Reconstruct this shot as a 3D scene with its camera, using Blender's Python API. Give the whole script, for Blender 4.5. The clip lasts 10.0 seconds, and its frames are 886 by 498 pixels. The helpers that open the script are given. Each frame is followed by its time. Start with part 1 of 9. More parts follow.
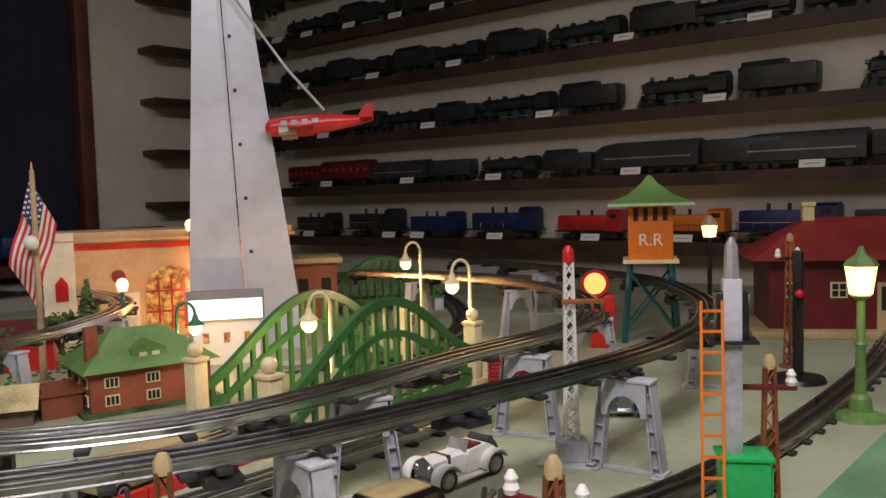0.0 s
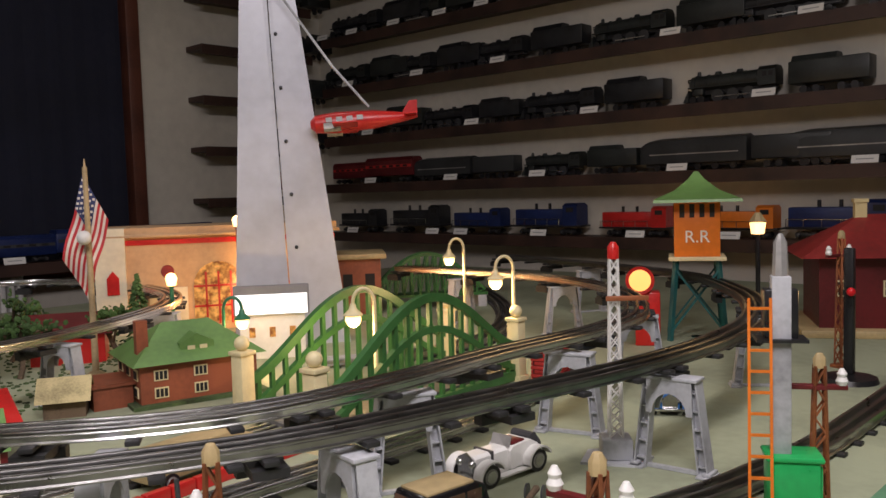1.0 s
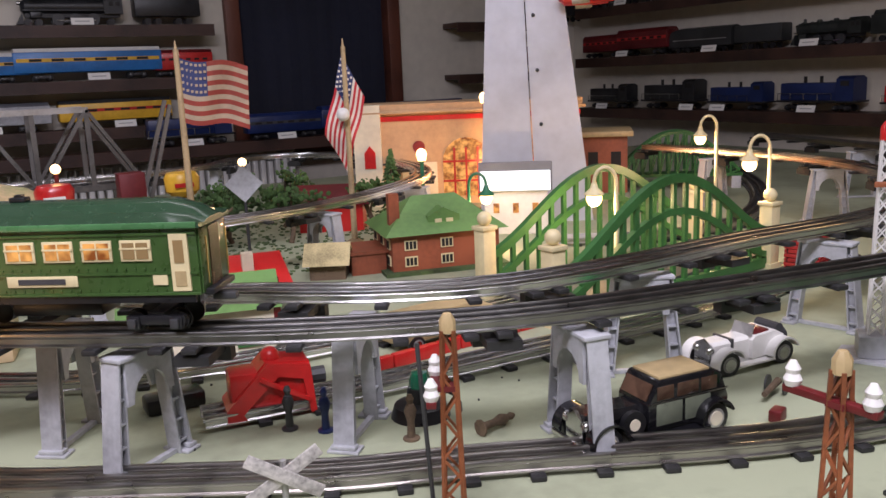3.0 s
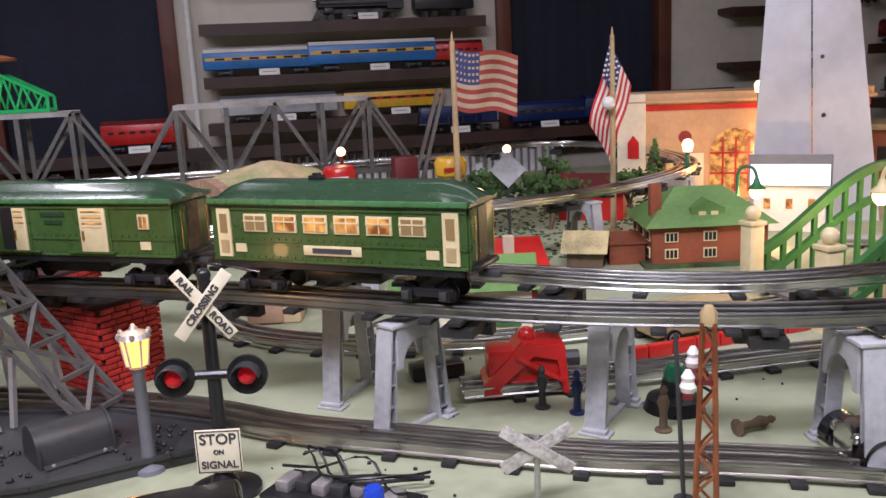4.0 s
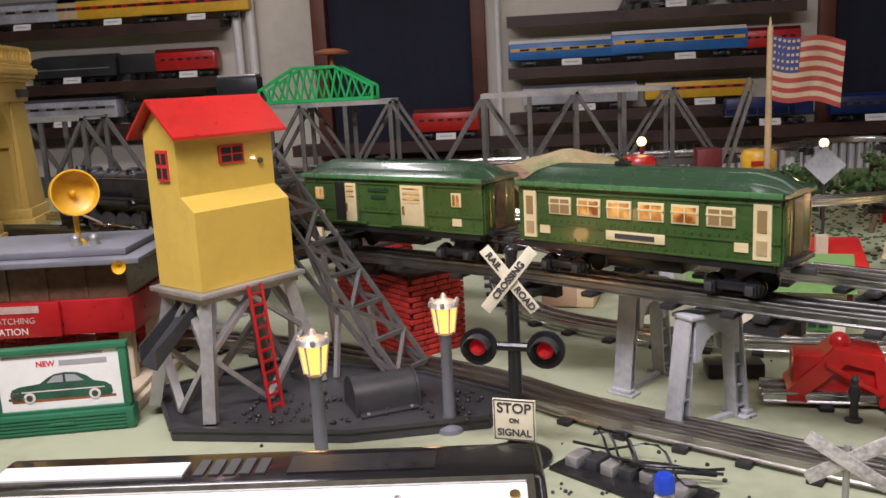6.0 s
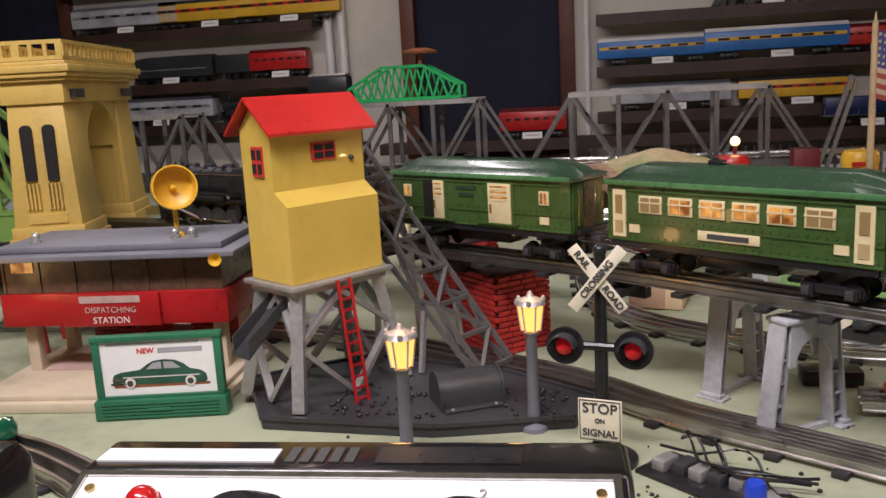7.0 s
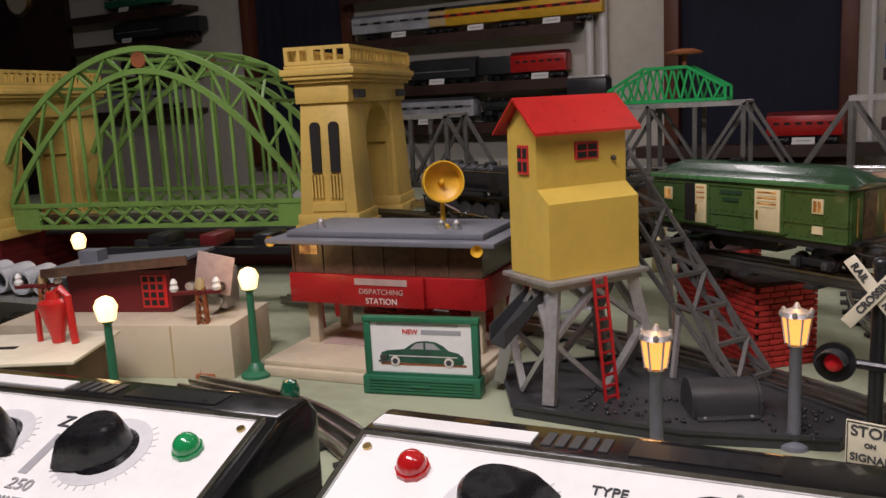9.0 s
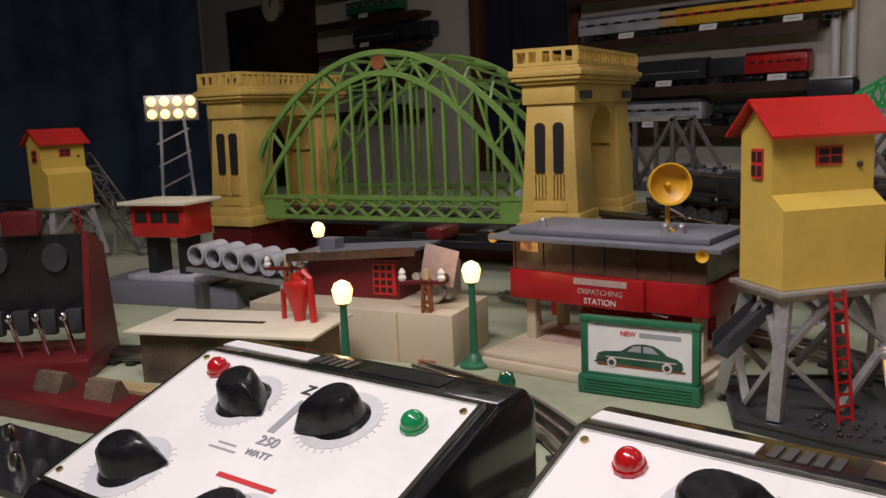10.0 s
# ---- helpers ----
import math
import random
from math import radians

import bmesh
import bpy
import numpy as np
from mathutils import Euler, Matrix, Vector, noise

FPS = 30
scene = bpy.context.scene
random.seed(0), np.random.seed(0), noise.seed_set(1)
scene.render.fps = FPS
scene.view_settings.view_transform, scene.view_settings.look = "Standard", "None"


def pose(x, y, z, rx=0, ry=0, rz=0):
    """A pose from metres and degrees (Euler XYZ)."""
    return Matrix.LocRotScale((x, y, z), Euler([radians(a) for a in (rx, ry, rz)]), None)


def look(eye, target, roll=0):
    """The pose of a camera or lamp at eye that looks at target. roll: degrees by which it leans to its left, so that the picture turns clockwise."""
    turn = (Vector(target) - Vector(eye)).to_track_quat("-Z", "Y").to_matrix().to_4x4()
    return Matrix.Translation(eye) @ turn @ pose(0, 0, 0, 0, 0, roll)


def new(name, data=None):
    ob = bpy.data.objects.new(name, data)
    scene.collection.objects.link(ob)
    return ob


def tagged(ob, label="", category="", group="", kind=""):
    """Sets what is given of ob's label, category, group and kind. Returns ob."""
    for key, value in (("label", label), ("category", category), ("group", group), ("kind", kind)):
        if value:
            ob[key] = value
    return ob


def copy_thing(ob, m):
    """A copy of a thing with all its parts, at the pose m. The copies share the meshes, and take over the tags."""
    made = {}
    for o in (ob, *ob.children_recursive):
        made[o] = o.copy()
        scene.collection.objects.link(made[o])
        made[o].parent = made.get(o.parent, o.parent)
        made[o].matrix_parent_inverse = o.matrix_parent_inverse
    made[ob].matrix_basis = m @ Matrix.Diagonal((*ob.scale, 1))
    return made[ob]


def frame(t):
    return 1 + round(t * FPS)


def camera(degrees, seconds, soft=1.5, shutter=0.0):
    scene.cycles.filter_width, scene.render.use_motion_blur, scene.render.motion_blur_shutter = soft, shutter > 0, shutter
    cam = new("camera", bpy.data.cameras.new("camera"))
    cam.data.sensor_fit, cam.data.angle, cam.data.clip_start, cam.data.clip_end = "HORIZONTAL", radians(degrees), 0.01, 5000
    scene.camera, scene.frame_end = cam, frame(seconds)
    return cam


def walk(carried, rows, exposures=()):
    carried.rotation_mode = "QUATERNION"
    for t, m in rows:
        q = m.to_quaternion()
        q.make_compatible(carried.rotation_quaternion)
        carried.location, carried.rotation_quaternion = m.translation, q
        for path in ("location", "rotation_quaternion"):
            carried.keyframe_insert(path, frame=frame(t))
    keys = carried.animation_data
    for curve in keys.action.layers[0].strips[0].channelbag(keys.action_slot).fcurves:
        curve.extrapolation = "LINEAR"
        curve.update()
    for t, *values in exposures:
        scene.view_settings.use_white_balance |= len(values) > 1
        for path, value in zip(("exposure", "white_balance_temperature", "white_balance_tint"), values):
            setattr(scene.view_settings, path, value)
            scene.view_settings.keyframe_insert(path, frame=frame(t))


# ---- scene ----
cam = camera(55.04, 10.0)
EXPOSURES = [(0.0, -0.12, 6400, 11), (2.0, 0.05, 6200, 13), (3.5, 0.26, 5800, 17), (4.5, 0.32, 5900, 15), (5.2, 0.27, 6100, 13), (6.5, 0.14, 6300, 13), (7.5, -0.07, 6350, 15), (8.0, -0.13, 6350, 15), (8.5, -0.36, 6350, 15), (9.3, -0.48, 6400, 13), (10.0, -0.58, 6400, 13)]
PATH = [
    (0.0, pose(0.0553, 0.0506, 0.3289, 86.227, 1.635, -50.115)),
    (0.5, pose(0.0548, 0.0492, 0.3284, 86.355, 1.710, -49.089)),
    (1.0, pose(0.0537, 0.0500, 0.3281, 86.085, 1.641, -47.196)),
    (1.5, pose(0.0559, 0.0532, 0.3275, 84.022, 1.602, -45.030)),
    (2.0, pose(0.0582, 0.0581, 0.3256, 81.349, 1.640, -42.901)),
    (2.2, pose(0.0590, 0.0586, 0.3254, 80.492, 1.714, -41.693)),
    (3.3, pose(0.0621, 0.0378, 0.3311, 78.176, 2.565, -24.896)),
    (3.5, pose(0.0566, 0.0351, 0.3306, 78.282, 2.618, -21.032)),
    (4.0, pose(0.0491, 0.0293, 0.3303, 78.427, 2.738, -13.284)),
    (4.5, pose(0.0449, 0.0255, 0.3299, 78.500, 2.773, -7.654)),
    (5.0, pose(0.0391, 0.0186, 0.3294, 78.675, 2.887, -0.574)),
    (5.2, pose(0.0376, 0.0162, 0.3291, 78.709, 2.837, 1.537)),
    (6.5, pose(0.0328, 0.0142, 0.3258, 78.932, 3.056, 8.602)),
    (7.0, pose(0.0311, 0.0116, 0.3256, 79.077, 3.062, 11.914)),
    (7.5, pose(0.0301, 0.0078, 0.3255, 79.236, 3.059, 14.670)),
    (8.0, pose(0.0285, 0.0026, 0.3253, 79.446, 2.995, 18.190)),
    (8.5, pose(0.0275, -0.0051, 0.3256, 79.733, 2.936, 23.083)),
    (9.0, pose(0.0266, -0.0122, 0.3255, 80.051, 2.802, 28.702)),
    (9.5, pose(0.0257, -0.0202, 0.3246, 80.437, 2.685, 35.303)),
    (10.0, pose(0.0287, -0.0299, 0.3240, 80.852, 2.406, 43.320)),
]
walk(cam, PATH, EXPOSURES)

# ---- light ----
world = bpy.data.worlds.new("room_air")
scene.world = world
world.use_nodes = True
world.node_tree.nodes["Background"].inputs[0].default_value = (0.55, 0.6, 0.7, 1)
world.node_tree.nodes["Background"].inputs[1].default_value = 0.02


def area_lamp(name, eye, target, sx, sy, watts, colour):
    d = bpy.data.lights.new(name, "AREA")
    d.shape, d.size, d.size_y, d.energy, d.color = "RECTANGLE", sx, sy, watts, colour
    o = new(name, d)
    o.matrix_world = look(eye, target)
    return o


area_lamp("ceiling_lamp_light", (-0.35, -0.15, 1.50), (-0.3, 0.6, 0.0), 1.2, 0.25, 36.0, (1.0, 0.91, 0.93))
area_lamp("ceiling_lamp_light", (1.0, 0.1, 1.50), (0.9, 0.7, 0.0), 1.2, 0.25, 6.5, (1.0, 0.90, 0.90))
area_lamp("ceiling_lamp_light", (0.9, 1.7, 1.52), (0.9, 1.7, 0.0), 1.2, 0.2, 1.6, (1.0, 0.90, 0.88))
area_lamp("ceiling_lamp_light", (-1.2, 2.0, 1.52), (-1.2, 2.0, 0.0), 1.2, 0.2, 11.0, (1.0, 0.91, 0.92))


def bulb_light(x, y, z, watts, colour=(1.0, 0.62, 0.28)):
    d = bpy.data.lights.new("bulb_light", "POINT")
    d.energy, d.color, d.shadow_soft_size = watts, colour, 0.008
    o = new("bulb_light", d)
    o.location = (x, y, z)


# ---- materials ----
def mat(name, colour, rough=0.5, metal=0.0, vary=0.12, scale=60.0, bump=0.0, coat=0.0, stain=None, spread=0.0):
    m = bpy.data.materials.new(name)
    m.use_nodes = True
    n, l = m.node_tree.nodes, m.node_tree.links
    b = n["Principled BSDF"]
    b.inputs["Roughness"].default_value, b.inputs["Metallic"].default_value = rough, metal
    b.inputs["Coat Weight"].default_value = coat
    co = n.new("ShaderNodeTexCoord")
    fine, big = n.new("ShaderNodeTexNoise"), n.new("ShaderNodeTexNoise")
    fine.inputs["Scale"].default_value, big.inputs["Scale"].default_value = scale * 6, scale * 0.35
    fine.inputs["Detail"].default_value, big.inputs["Detail"].default_value = 4, 5
    l.new(co.outputs["Object"], fine.inputs["Vector"])
    l.new(co.outputs["Object"], big.inputs["Vector"])
    mix = n.new("ShaderNodeMix")
    mix.data_type, mix.blend_type = "RGBA", "MIX"
    dark = stain if stain else tuple(c * (1 - 2.6 * vary) for c in colour)
    light = tuple(min(1, c * (1 + vary)) for c in colour)
    mix.inputs["A"].default_value, mix.inputs["B"].default_value = (*dark, 1), (*light, 1)
    ramp = n.new("ShaderNodeMapRange")
    ramp.inputs["From Min"].default_value, ramp.inputs["From Max"].default_value = 0.3, 0.56
    add = n.new("ShaderNodeMath")
    add.operation = "MULTIPLY_ADD"
    add.inputs[1].default_value, add.inputs[2].default_value = 0.3, 0.0
    l.new(fine.outputs["Fac"], add.inputs[0])
    l.new(big.outputs["Fac"], add.inputs[2])
    sub = n.new("ShaderNodeMath")
    sub.operation = "SUBTRACT"
    sub.inputs[1].default_value = 0.15
    l.new(add.outputs[0], sub.inputs[0])
    l.new(sub.outputs[0], ramp.inputs["Value"])
    l.new(ramp.outputs[0], mix.inputs["Factor"])
    last = mix.outputs["Result"]
    if spread:
        inf, hsv = n.new("ShaderNodeObjectInfo"), n.new("ShaderNodeHueSaturation")
        mr = n.new("ShaderNodeMapRange")
        mr.inputs["To Min"].default_value, mr.inputs["To Max"].default_value = 1 - spread, 1 + spread
        l.new(inf.outputs["Random"], mr.inputs["Value"])
        l.new(mr.outputs[0], hsv.inputs["Value"])
        l.new(last, hsv.inputs["Color"])
        last = hsv.outputs["Color"]
    l.new(last, b.inputs["Base Color"])
    rr = n.new("ShaderNodeMapRange")
    rr.inputs["To Min"].default_value, rr.inputs["To Max"].default_value = max(0.03, rough - 0.1), min(1, rough + 0.14)
    l.new(fine.outputs["Fac"], rr.inputs["Value"])
    l.new(rr.outputs[0], b.inputs["Roughness"])
    if bump:
        bu = n.new("ShaderNodeBump")
        bu.inputs["Strength"].default_value, bu.inputs["Distance"].default_value = bump, 0.002
        l.new(fine.outputs["Fac"], bu.inputs["Height"])
        l.new(bu.outputs[0], b.inputs["Normal"])
    return m


def glow(name, colour, strength, base=(0.8, 0.8, 0.8)):
    m = bpy.data.materials.new(name)
    m.use_nodes = True
    b = m.node_tree.nodes["Principled BSDF"]
    b.inputs["Base Color"].default_value = (*base, 1)
    b.inputs["Emission Color"].default_value, b.inputs["Emission Strength"].default_value = (*colour, 1), strength
    b.inputs["Roughness"].default_value = 0.3
    return m


M = {}
for key, args in {
    "felt": dict(colour=(0.34, 0.37, 0.25), rough=0.85, vary=0.10, scale=9, bump=0.25),
    "plaster": dict(colour=(0.62, 0.58, 0.50), rough=0.9, vary=0.06, scale=4, bump=0.1),
    "ceiling": dict(colour=(0.6, 0.58, 0.54), rough=0.9, vary=0.05, scale=4),
    "floorwood": dict(colour=(0.12, 0.075, 0.045), rough=0.5, vary=0.2, scale=8),
    "darkwood": dict(colour=(0.042, 0.019, 0.013), rough=0.5, vary=0.22, scale=22, bump=0.15),
    "brownframe": dict(colour=(0.11, 0.035, 0.02), rough=0.45, vary=0.15, scale=14),
    "navy": dict(colour=(0.011, 0.013, 0.029), rough=0.85, vary=0.12, scale=6, bump=0.15),
    "curtain": dict(colour=(0.09, 0.14, 0.225), rough=0.9, vary=0.15, scale=10, bump=0.2),
    "rail": dict(colour=(0.64, 0.635, 0.63), rough=0.2, metal=1.0, vary=0.07, scale=6),
    "sedangrey": dict(colour=(0.16, 0.18, 0.13), rough=0.3, vary=0.1, scale=24, coat=0.3),
    "guttergreen": dict(colour=(0.075, 0.20, 0.075), rough=0.26, vary=0.1, scale=16, coat=0.3),
    "knobblack": dict(colour=(0.012, 0.012, 0.014), rough=0.26, vary=0.2, scale=24),
    "paleink": dict(colour=(0.60, 0.60, 0.60), rough=0.6, vary=0.05, scale=30),
    "railworn": dict(colour=(0.30, 0.295, 0.29), rough=0.3, metal=1.0, vary=0.14, scale=9),
    "railold": dict(colour=(0.46, 0.44, 0.42), rough=0.3, metal=1.0, vary=0.10, scale=6),
    "tie": dict(colour=(0.02, 0.02, 0.021), rough=0.5, vary=0.2, scale=60),
    "trestle": dict(colour=(0.43, 0.44, 0.465), rough=0.48, vary=0.14, scale=26, bump=0.12),
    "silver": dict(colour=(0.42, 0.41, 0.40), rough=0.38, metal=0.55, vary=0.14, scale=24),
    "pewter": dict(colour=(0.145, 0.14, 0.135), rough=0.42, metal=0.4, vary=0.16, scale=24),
    "pylon": dict(colour=(0.53, 0.54, 0.60), rough=0.42, metal=0.12, vary=0.07, scale=7, bump=0.05),
    "yellow": dict(colour=(0.66, 0.46, 0.085), rough=0.34, vary=0.06, scale=14, bump=0.05, coat=0.15),
    "cream_stone": dict(colour=(0.62, 0.43, 0.11), rough=0.45, vary=0.09, scale=20, bump=0.1),
    "red": dict(colour=(0.52, 0.018, 0.016), rough=0.3, vary=0.1, scale=20, coat=0.2),
    "darkred": dict(colour=(0.12, 0.010, 0.012), rough=0.4, vary=0.14, scale=20),
    "brick": dict(colour=(0.42, 0.025, 0.02), rough=0.55, vary=0.14, scale=40, bump=0.2, spread=0.16),
    "mortar": dict(colour=(0.06, 0.02, 0.018), rough=0.85, vary=0.2, scale=40, bump=0.2),
    "green": dict(colour=(0.038, 0.135, 0.034), rough=0.36, vary=0.12, scale=20, bump=0.05),
    "leafgreen": dict(colour=(0.165, 0.30, 0.068), rough=0.42, vary=0.1, scale=20),
    "brightgreen": dict(colour=(0.02, 0.42, 0.11), rough=0.3, vary=0.1, scale=20, coat=0.2),
    "billgreen": dict(colour=(0.025, 0.15, 0.075), rough=0.4, vary=0.1, scale=20),
    "teal": dict(colour=(0.015, 0.10, 0.10), rough=0.4, vary=0.16, scale=20),
    "coachgreen": dict(colour=(0.050, 0.105, 0.026), rough=0.28, vary=0.12, scale=16, coat=0.25),
    "roofgreen": dict(colour=(0.023, 0.056, 0.029), rough=0.22, vary=0.05, scale=16, coat=0.3),
    "cream": dict(colour=(0.72, 0.62, 0.36), rough=0.45, vary=0.07, scale=20),
    "ivory": dict(colour=(0.74, 0.68, 0.52), rough=0.5, vary=0.06, scale=14, bump=0.05),
    "white": dict(colour=(0.78, 0.77, 0.74), rough=0.4, vary=0.05, scale=16),
    "paper": dict(colour=(0.8, 0.79, 0.76), rough=0.8, vary=0.03, scale=20),
    "black": dict(colour=(0.014, 0.014, 0.016), rough=0.3, vary=0.2, scale=30),
    "bakelite": dict(colour=(0.010, 0.010, 0.012), rough=0.16, vary=0.2, scale=20, coat=0.4),
    "locoblack": dict(colour=(0.017, 0.018, 0.021), rough=0.36, vary=0.22, scale=40),
    "coal": dict(colour=(0.02, 0.02, 0.022), rough=0.45, vary=0.3, scale=80, bump=0.4),
    "gunmetal": dict(colour=(0.040, 0.041, 0.044), rough=0.4, vary=0.15, scale=20, bump=0.1),
    "slate": dict(colour=(0.15, 0.155, 0.18), rough=0.5, vary=0.1, scale=16),
    "orange": dict(colour=(0.72, 0.18, 0.015), rough=0.35, vary=0.08, scale=16),
    "rust": dict(colour=(0.27, 0.085, 0.03), rough=0.5, vary=0.2, scale=30),
    "sand": dict(colour=(0.55, 0.47, 0.34), rough=0.6, vary=0.07, scale=16),
    "ochre": dict(colour=(0.52, 0.40, 0.24), rough=0.7, vary=0.25, scale=22, bump=0.5, stain=(0.26, 0.30, 0.13)),
    "stonearch": dict(colour=(0.40, 0.26, 0.17), rough=0.75, vary=0.2, scale=20, bump=0.4),
    "terracotta": dict(colour=(0.27, 0.075, 0.035), rough=0.5, vary=0.14, scale=22),
    "housegreen": dict(colour=(0.13, 0.25, 0.07), rough=0.4, vary=0.12, scale=18),
    "moss": dict(colour=(0.065, 0.10, 0.035), rough=0.9, vary=0.3, scale=40, bump=0.5),
    "leaf": dict(colour=(0.055, 0.11, 0.03), rough=0.8, vary=0.3, scale=60, bump=0.4, spread=0.3),
    "bark": dict(colour=(0.13, 0.09, 0.055), rough=0.85, vary=0.25, scale=40, bump=0.4),
    "flagred": dict(colour=(0.48, 0.03, 0.04), rough=0.75, vary=0.08, scale=30),
    "darkgreenprint": dict(colour=(0.02, 0.075, 0.045), rough=0.5, vary=0.3, scale=60),
    "signgrey": dict(colour=(0.46, 0.44, 0.41), rough=0.7, vary=0.3, scale=60, bump=0.1),
    "flagwhite": dict(colour=(0.70, 0.64, 0.58), rough=0.75, vary=0.06, scale=30),
    "flagblue": dict(colour=(0.035, 0.045, 0.13), rough=0.75, vary=0.1, scale=30),
    "flagold_red": dict(colour=(0.27, 0.045, 0.03), rough=0.8, vary=0.12, scale=30),
    "flagold_white": dict(colour=(0.40, 0.31, 0.21), rough=0.8, vary=0.1, scale=30),
    "polewood": dict(colour=(0.42, 0.31, 0.17), rough=0.55, vary=0.14, scale=30),
    "brass": dict(colour=(0.55, 0.40, 0.16), rough=0.3, metal=1.0, vary=0.12, scale=30),
    "chrome": dict(colour=(0.6, 0.6, 0.6), rough=0.15, metal=1.0, vary=0.1, scale=30),
    "blue": dict(colour=(0.010, 0.022, 0.10), rough=0.35, vary=0.12, scale=20),
    "bluecar": dict(colour=(0.03, 0.16, 0.45), rough=0.35, vary=0.1, scale=20),
    "tenyellow": dict(colour=(0.72, 0.42, 0.03), rough=0.35, vary=0.08, scale=20),
    "tan": dict(colour=(0.45, 0.34, 0.17), rough=0.5, vary=0.12, scale=18),
    "cargrey": dict(colour=(0.028, 0.03, 0.032), rough=0.38, vary=0.15, scale=24),
    "loden": dict(colour=(0.022, 0.026, 0.025), rough=0.4, vary=0.2, scale=24),
    "pinksteel": dict(colour=(0.50, 0.36, 0.32), rough=0.45, vary=0.12, scale=20),
    "redglass": dict(colour=(0.45, 0.01, 0.012), rough=0.08, vary=0.05, scale=20, coat=1.0),
    "greenglass": dict(colour=(0.01, 0.28, 0.08), rough=0.08, vary=0.05, scale=20, coat=1.0),
    "darkgreenglass": dict(colour=(0.008, 0.10, 0.05), rough=0.08, vary=0.05, scale=20, coat=1.0),
    "smoked": dict(colour=(0.10, 0.055, 0.035), rough=0.2, vary=0.3, scale=20),
    "void": dict(colour=(0.012, 0.010, 0.009), rough=0.7, vary=0.1, scale=20),
    "station": dict(colour=(0.55, 0.36, 0.20), rough=0.5, vary=0.08, scale=16),
    "radiator": dict(colour=(0.72, 0.71, 0.68), rough=0.35, vary=0.05, scale=10),
    "bluecap": dict(colour=(0.02, 0.06, 0.5), rough=0.3, vary=0.05, scale=20),
    "shingle": dict(colour=(0.50, 0.42, 0.22), rough=0.8, vary=0.2, scale=40, bump=0.4),
    "mat_green": dict(colour=(0.13, 0.30, 0.17), rough=0.5, vary=0.14, scale=14, bump=0.1),
    "bandred": dict(colour=(0.36, 0.012, 0.014), rough=0.3, vary=0.12, scale=14),
    "stationred": dict(colour=(0.24, 0.022, 0.02), rough=0.5, vary=0.16, scale=14),
    "ink": dict(colour=(0.05, 0.05, 0.055), rough=0.6, vary=0.1, scale=30),
    "greyink": dict(colour=(0.35, 0.35, 0.36), rough=0.6, vary=0.05, scale=30),
    "redink": dict(colour=(0.55, 0.03, 0.03), rough=0.6, vary=0.05, scale=30),
}.items():
    M[key] = mat(key, **args)
M["bulb"] = glow("lit_bulb", (1.0, 0.60, 0.20), 3.6)
M["beam"] = glow("lit_searchlight", (1.0, 0.48, 0.13), 1.5, (0.5, 0.2, 0.05))
M["amber"] = glow("amber_lantern", (1.0, 0.42, 0.09), 2.0, (0.28, 0.10, 0.02))
M["lantern"] = glow("cream_lantern", (1.0, 0.56, 0.18), 3.2)
M["winlit"] = glow("lit_window", (1.0, 0.36, 0.06), 0.48, (0.10, 0.04, 0.01))
def uneven(m, scale, dark, bright):
    nt = m.node_tree
    b = nt.nodes["Principled BSDF"]
    geo, noise, ramp = nt.nodes.new("ShaderNodeNewGeometry"), nt.nodes.new("ShaderNodeTexNoise"), nt.nodes.new("ShaderNodeValToRGB")
    noise.inputs["Scale"].default_value = scale
    nt.links.new(geo.outputs["Position"], noise.inputs["Vector"])
    ramp.color_ramp.elements[0].position, ramp.color_ramp.elements[1].position = 0.36, 0.66
    ramp.color_ramp.elements[0].color, ramp.color_ramp.elements[1].color = (*dark, 1), (*bright, 1)
    nt.links.new(noise.outputs["Fac"], ramp.inputs["Fac"])
    nt.links.new(ramp.outputs["Color"], b.inputs["Emission Color"])


# the lamps and seats behind the panes show as an uneven glow
uneven(M["winlit"], 75, (0.28, 0.06, 0.008), (1.6, 0.75, 0.17))
M["windim"] = glow("lit_cream_pane", (1.0, 0.6, 0.25), 0.16, (0.10, 0.07, 0.03))
M["redlamp"] = glow("red_signal_lens", (1.0, 0.015, 0.03), 0.10, (0.42, 0.008, 0.012))
M["coralbulb"] = glow("coral_lamp_shade", (1.0, 0.25, 0.14), 1.0)
M["screen"] = glow("lit_white_screen", (0.9, 0.95, 1.0), 0.9)
M["tube"] = glow("ceiling_tube", (1.0, 0.96, 0.88), 6.0)


# ---- building blocks ----
def box(bm, c, s, m=None, bevel=0.0):
    r = bmesh.ops.create_cube(bm, size=1.0, matrix=(m or Matrix()) @ Matrix.Translation(c) @ Matrix.Diagonal((*s, 1)))
    if bevel:
        es = list({e for v in r["verts"] for e in v.link_edges})
        bmesh.ops.bevel(bm, geom=es, offset=bevel, segments=2, profile=0.5, affect="EDGES")
    return bm


def bar(bm, a, b, w, h=None):
    """A square bar from a to b."""
    a, b = Vector(a), Vector(b)
    d = b - a
    q = d.to_track_quat("Z", "Y").to_matrix().to_4x4()
    bmesh.ops.create_cube(bm, size=1.0, matrix=Matrix.Translation((a + b) / 2) @ q @ Matrix.Diagonal((w, h or w, d.length, 1)))
    return bm


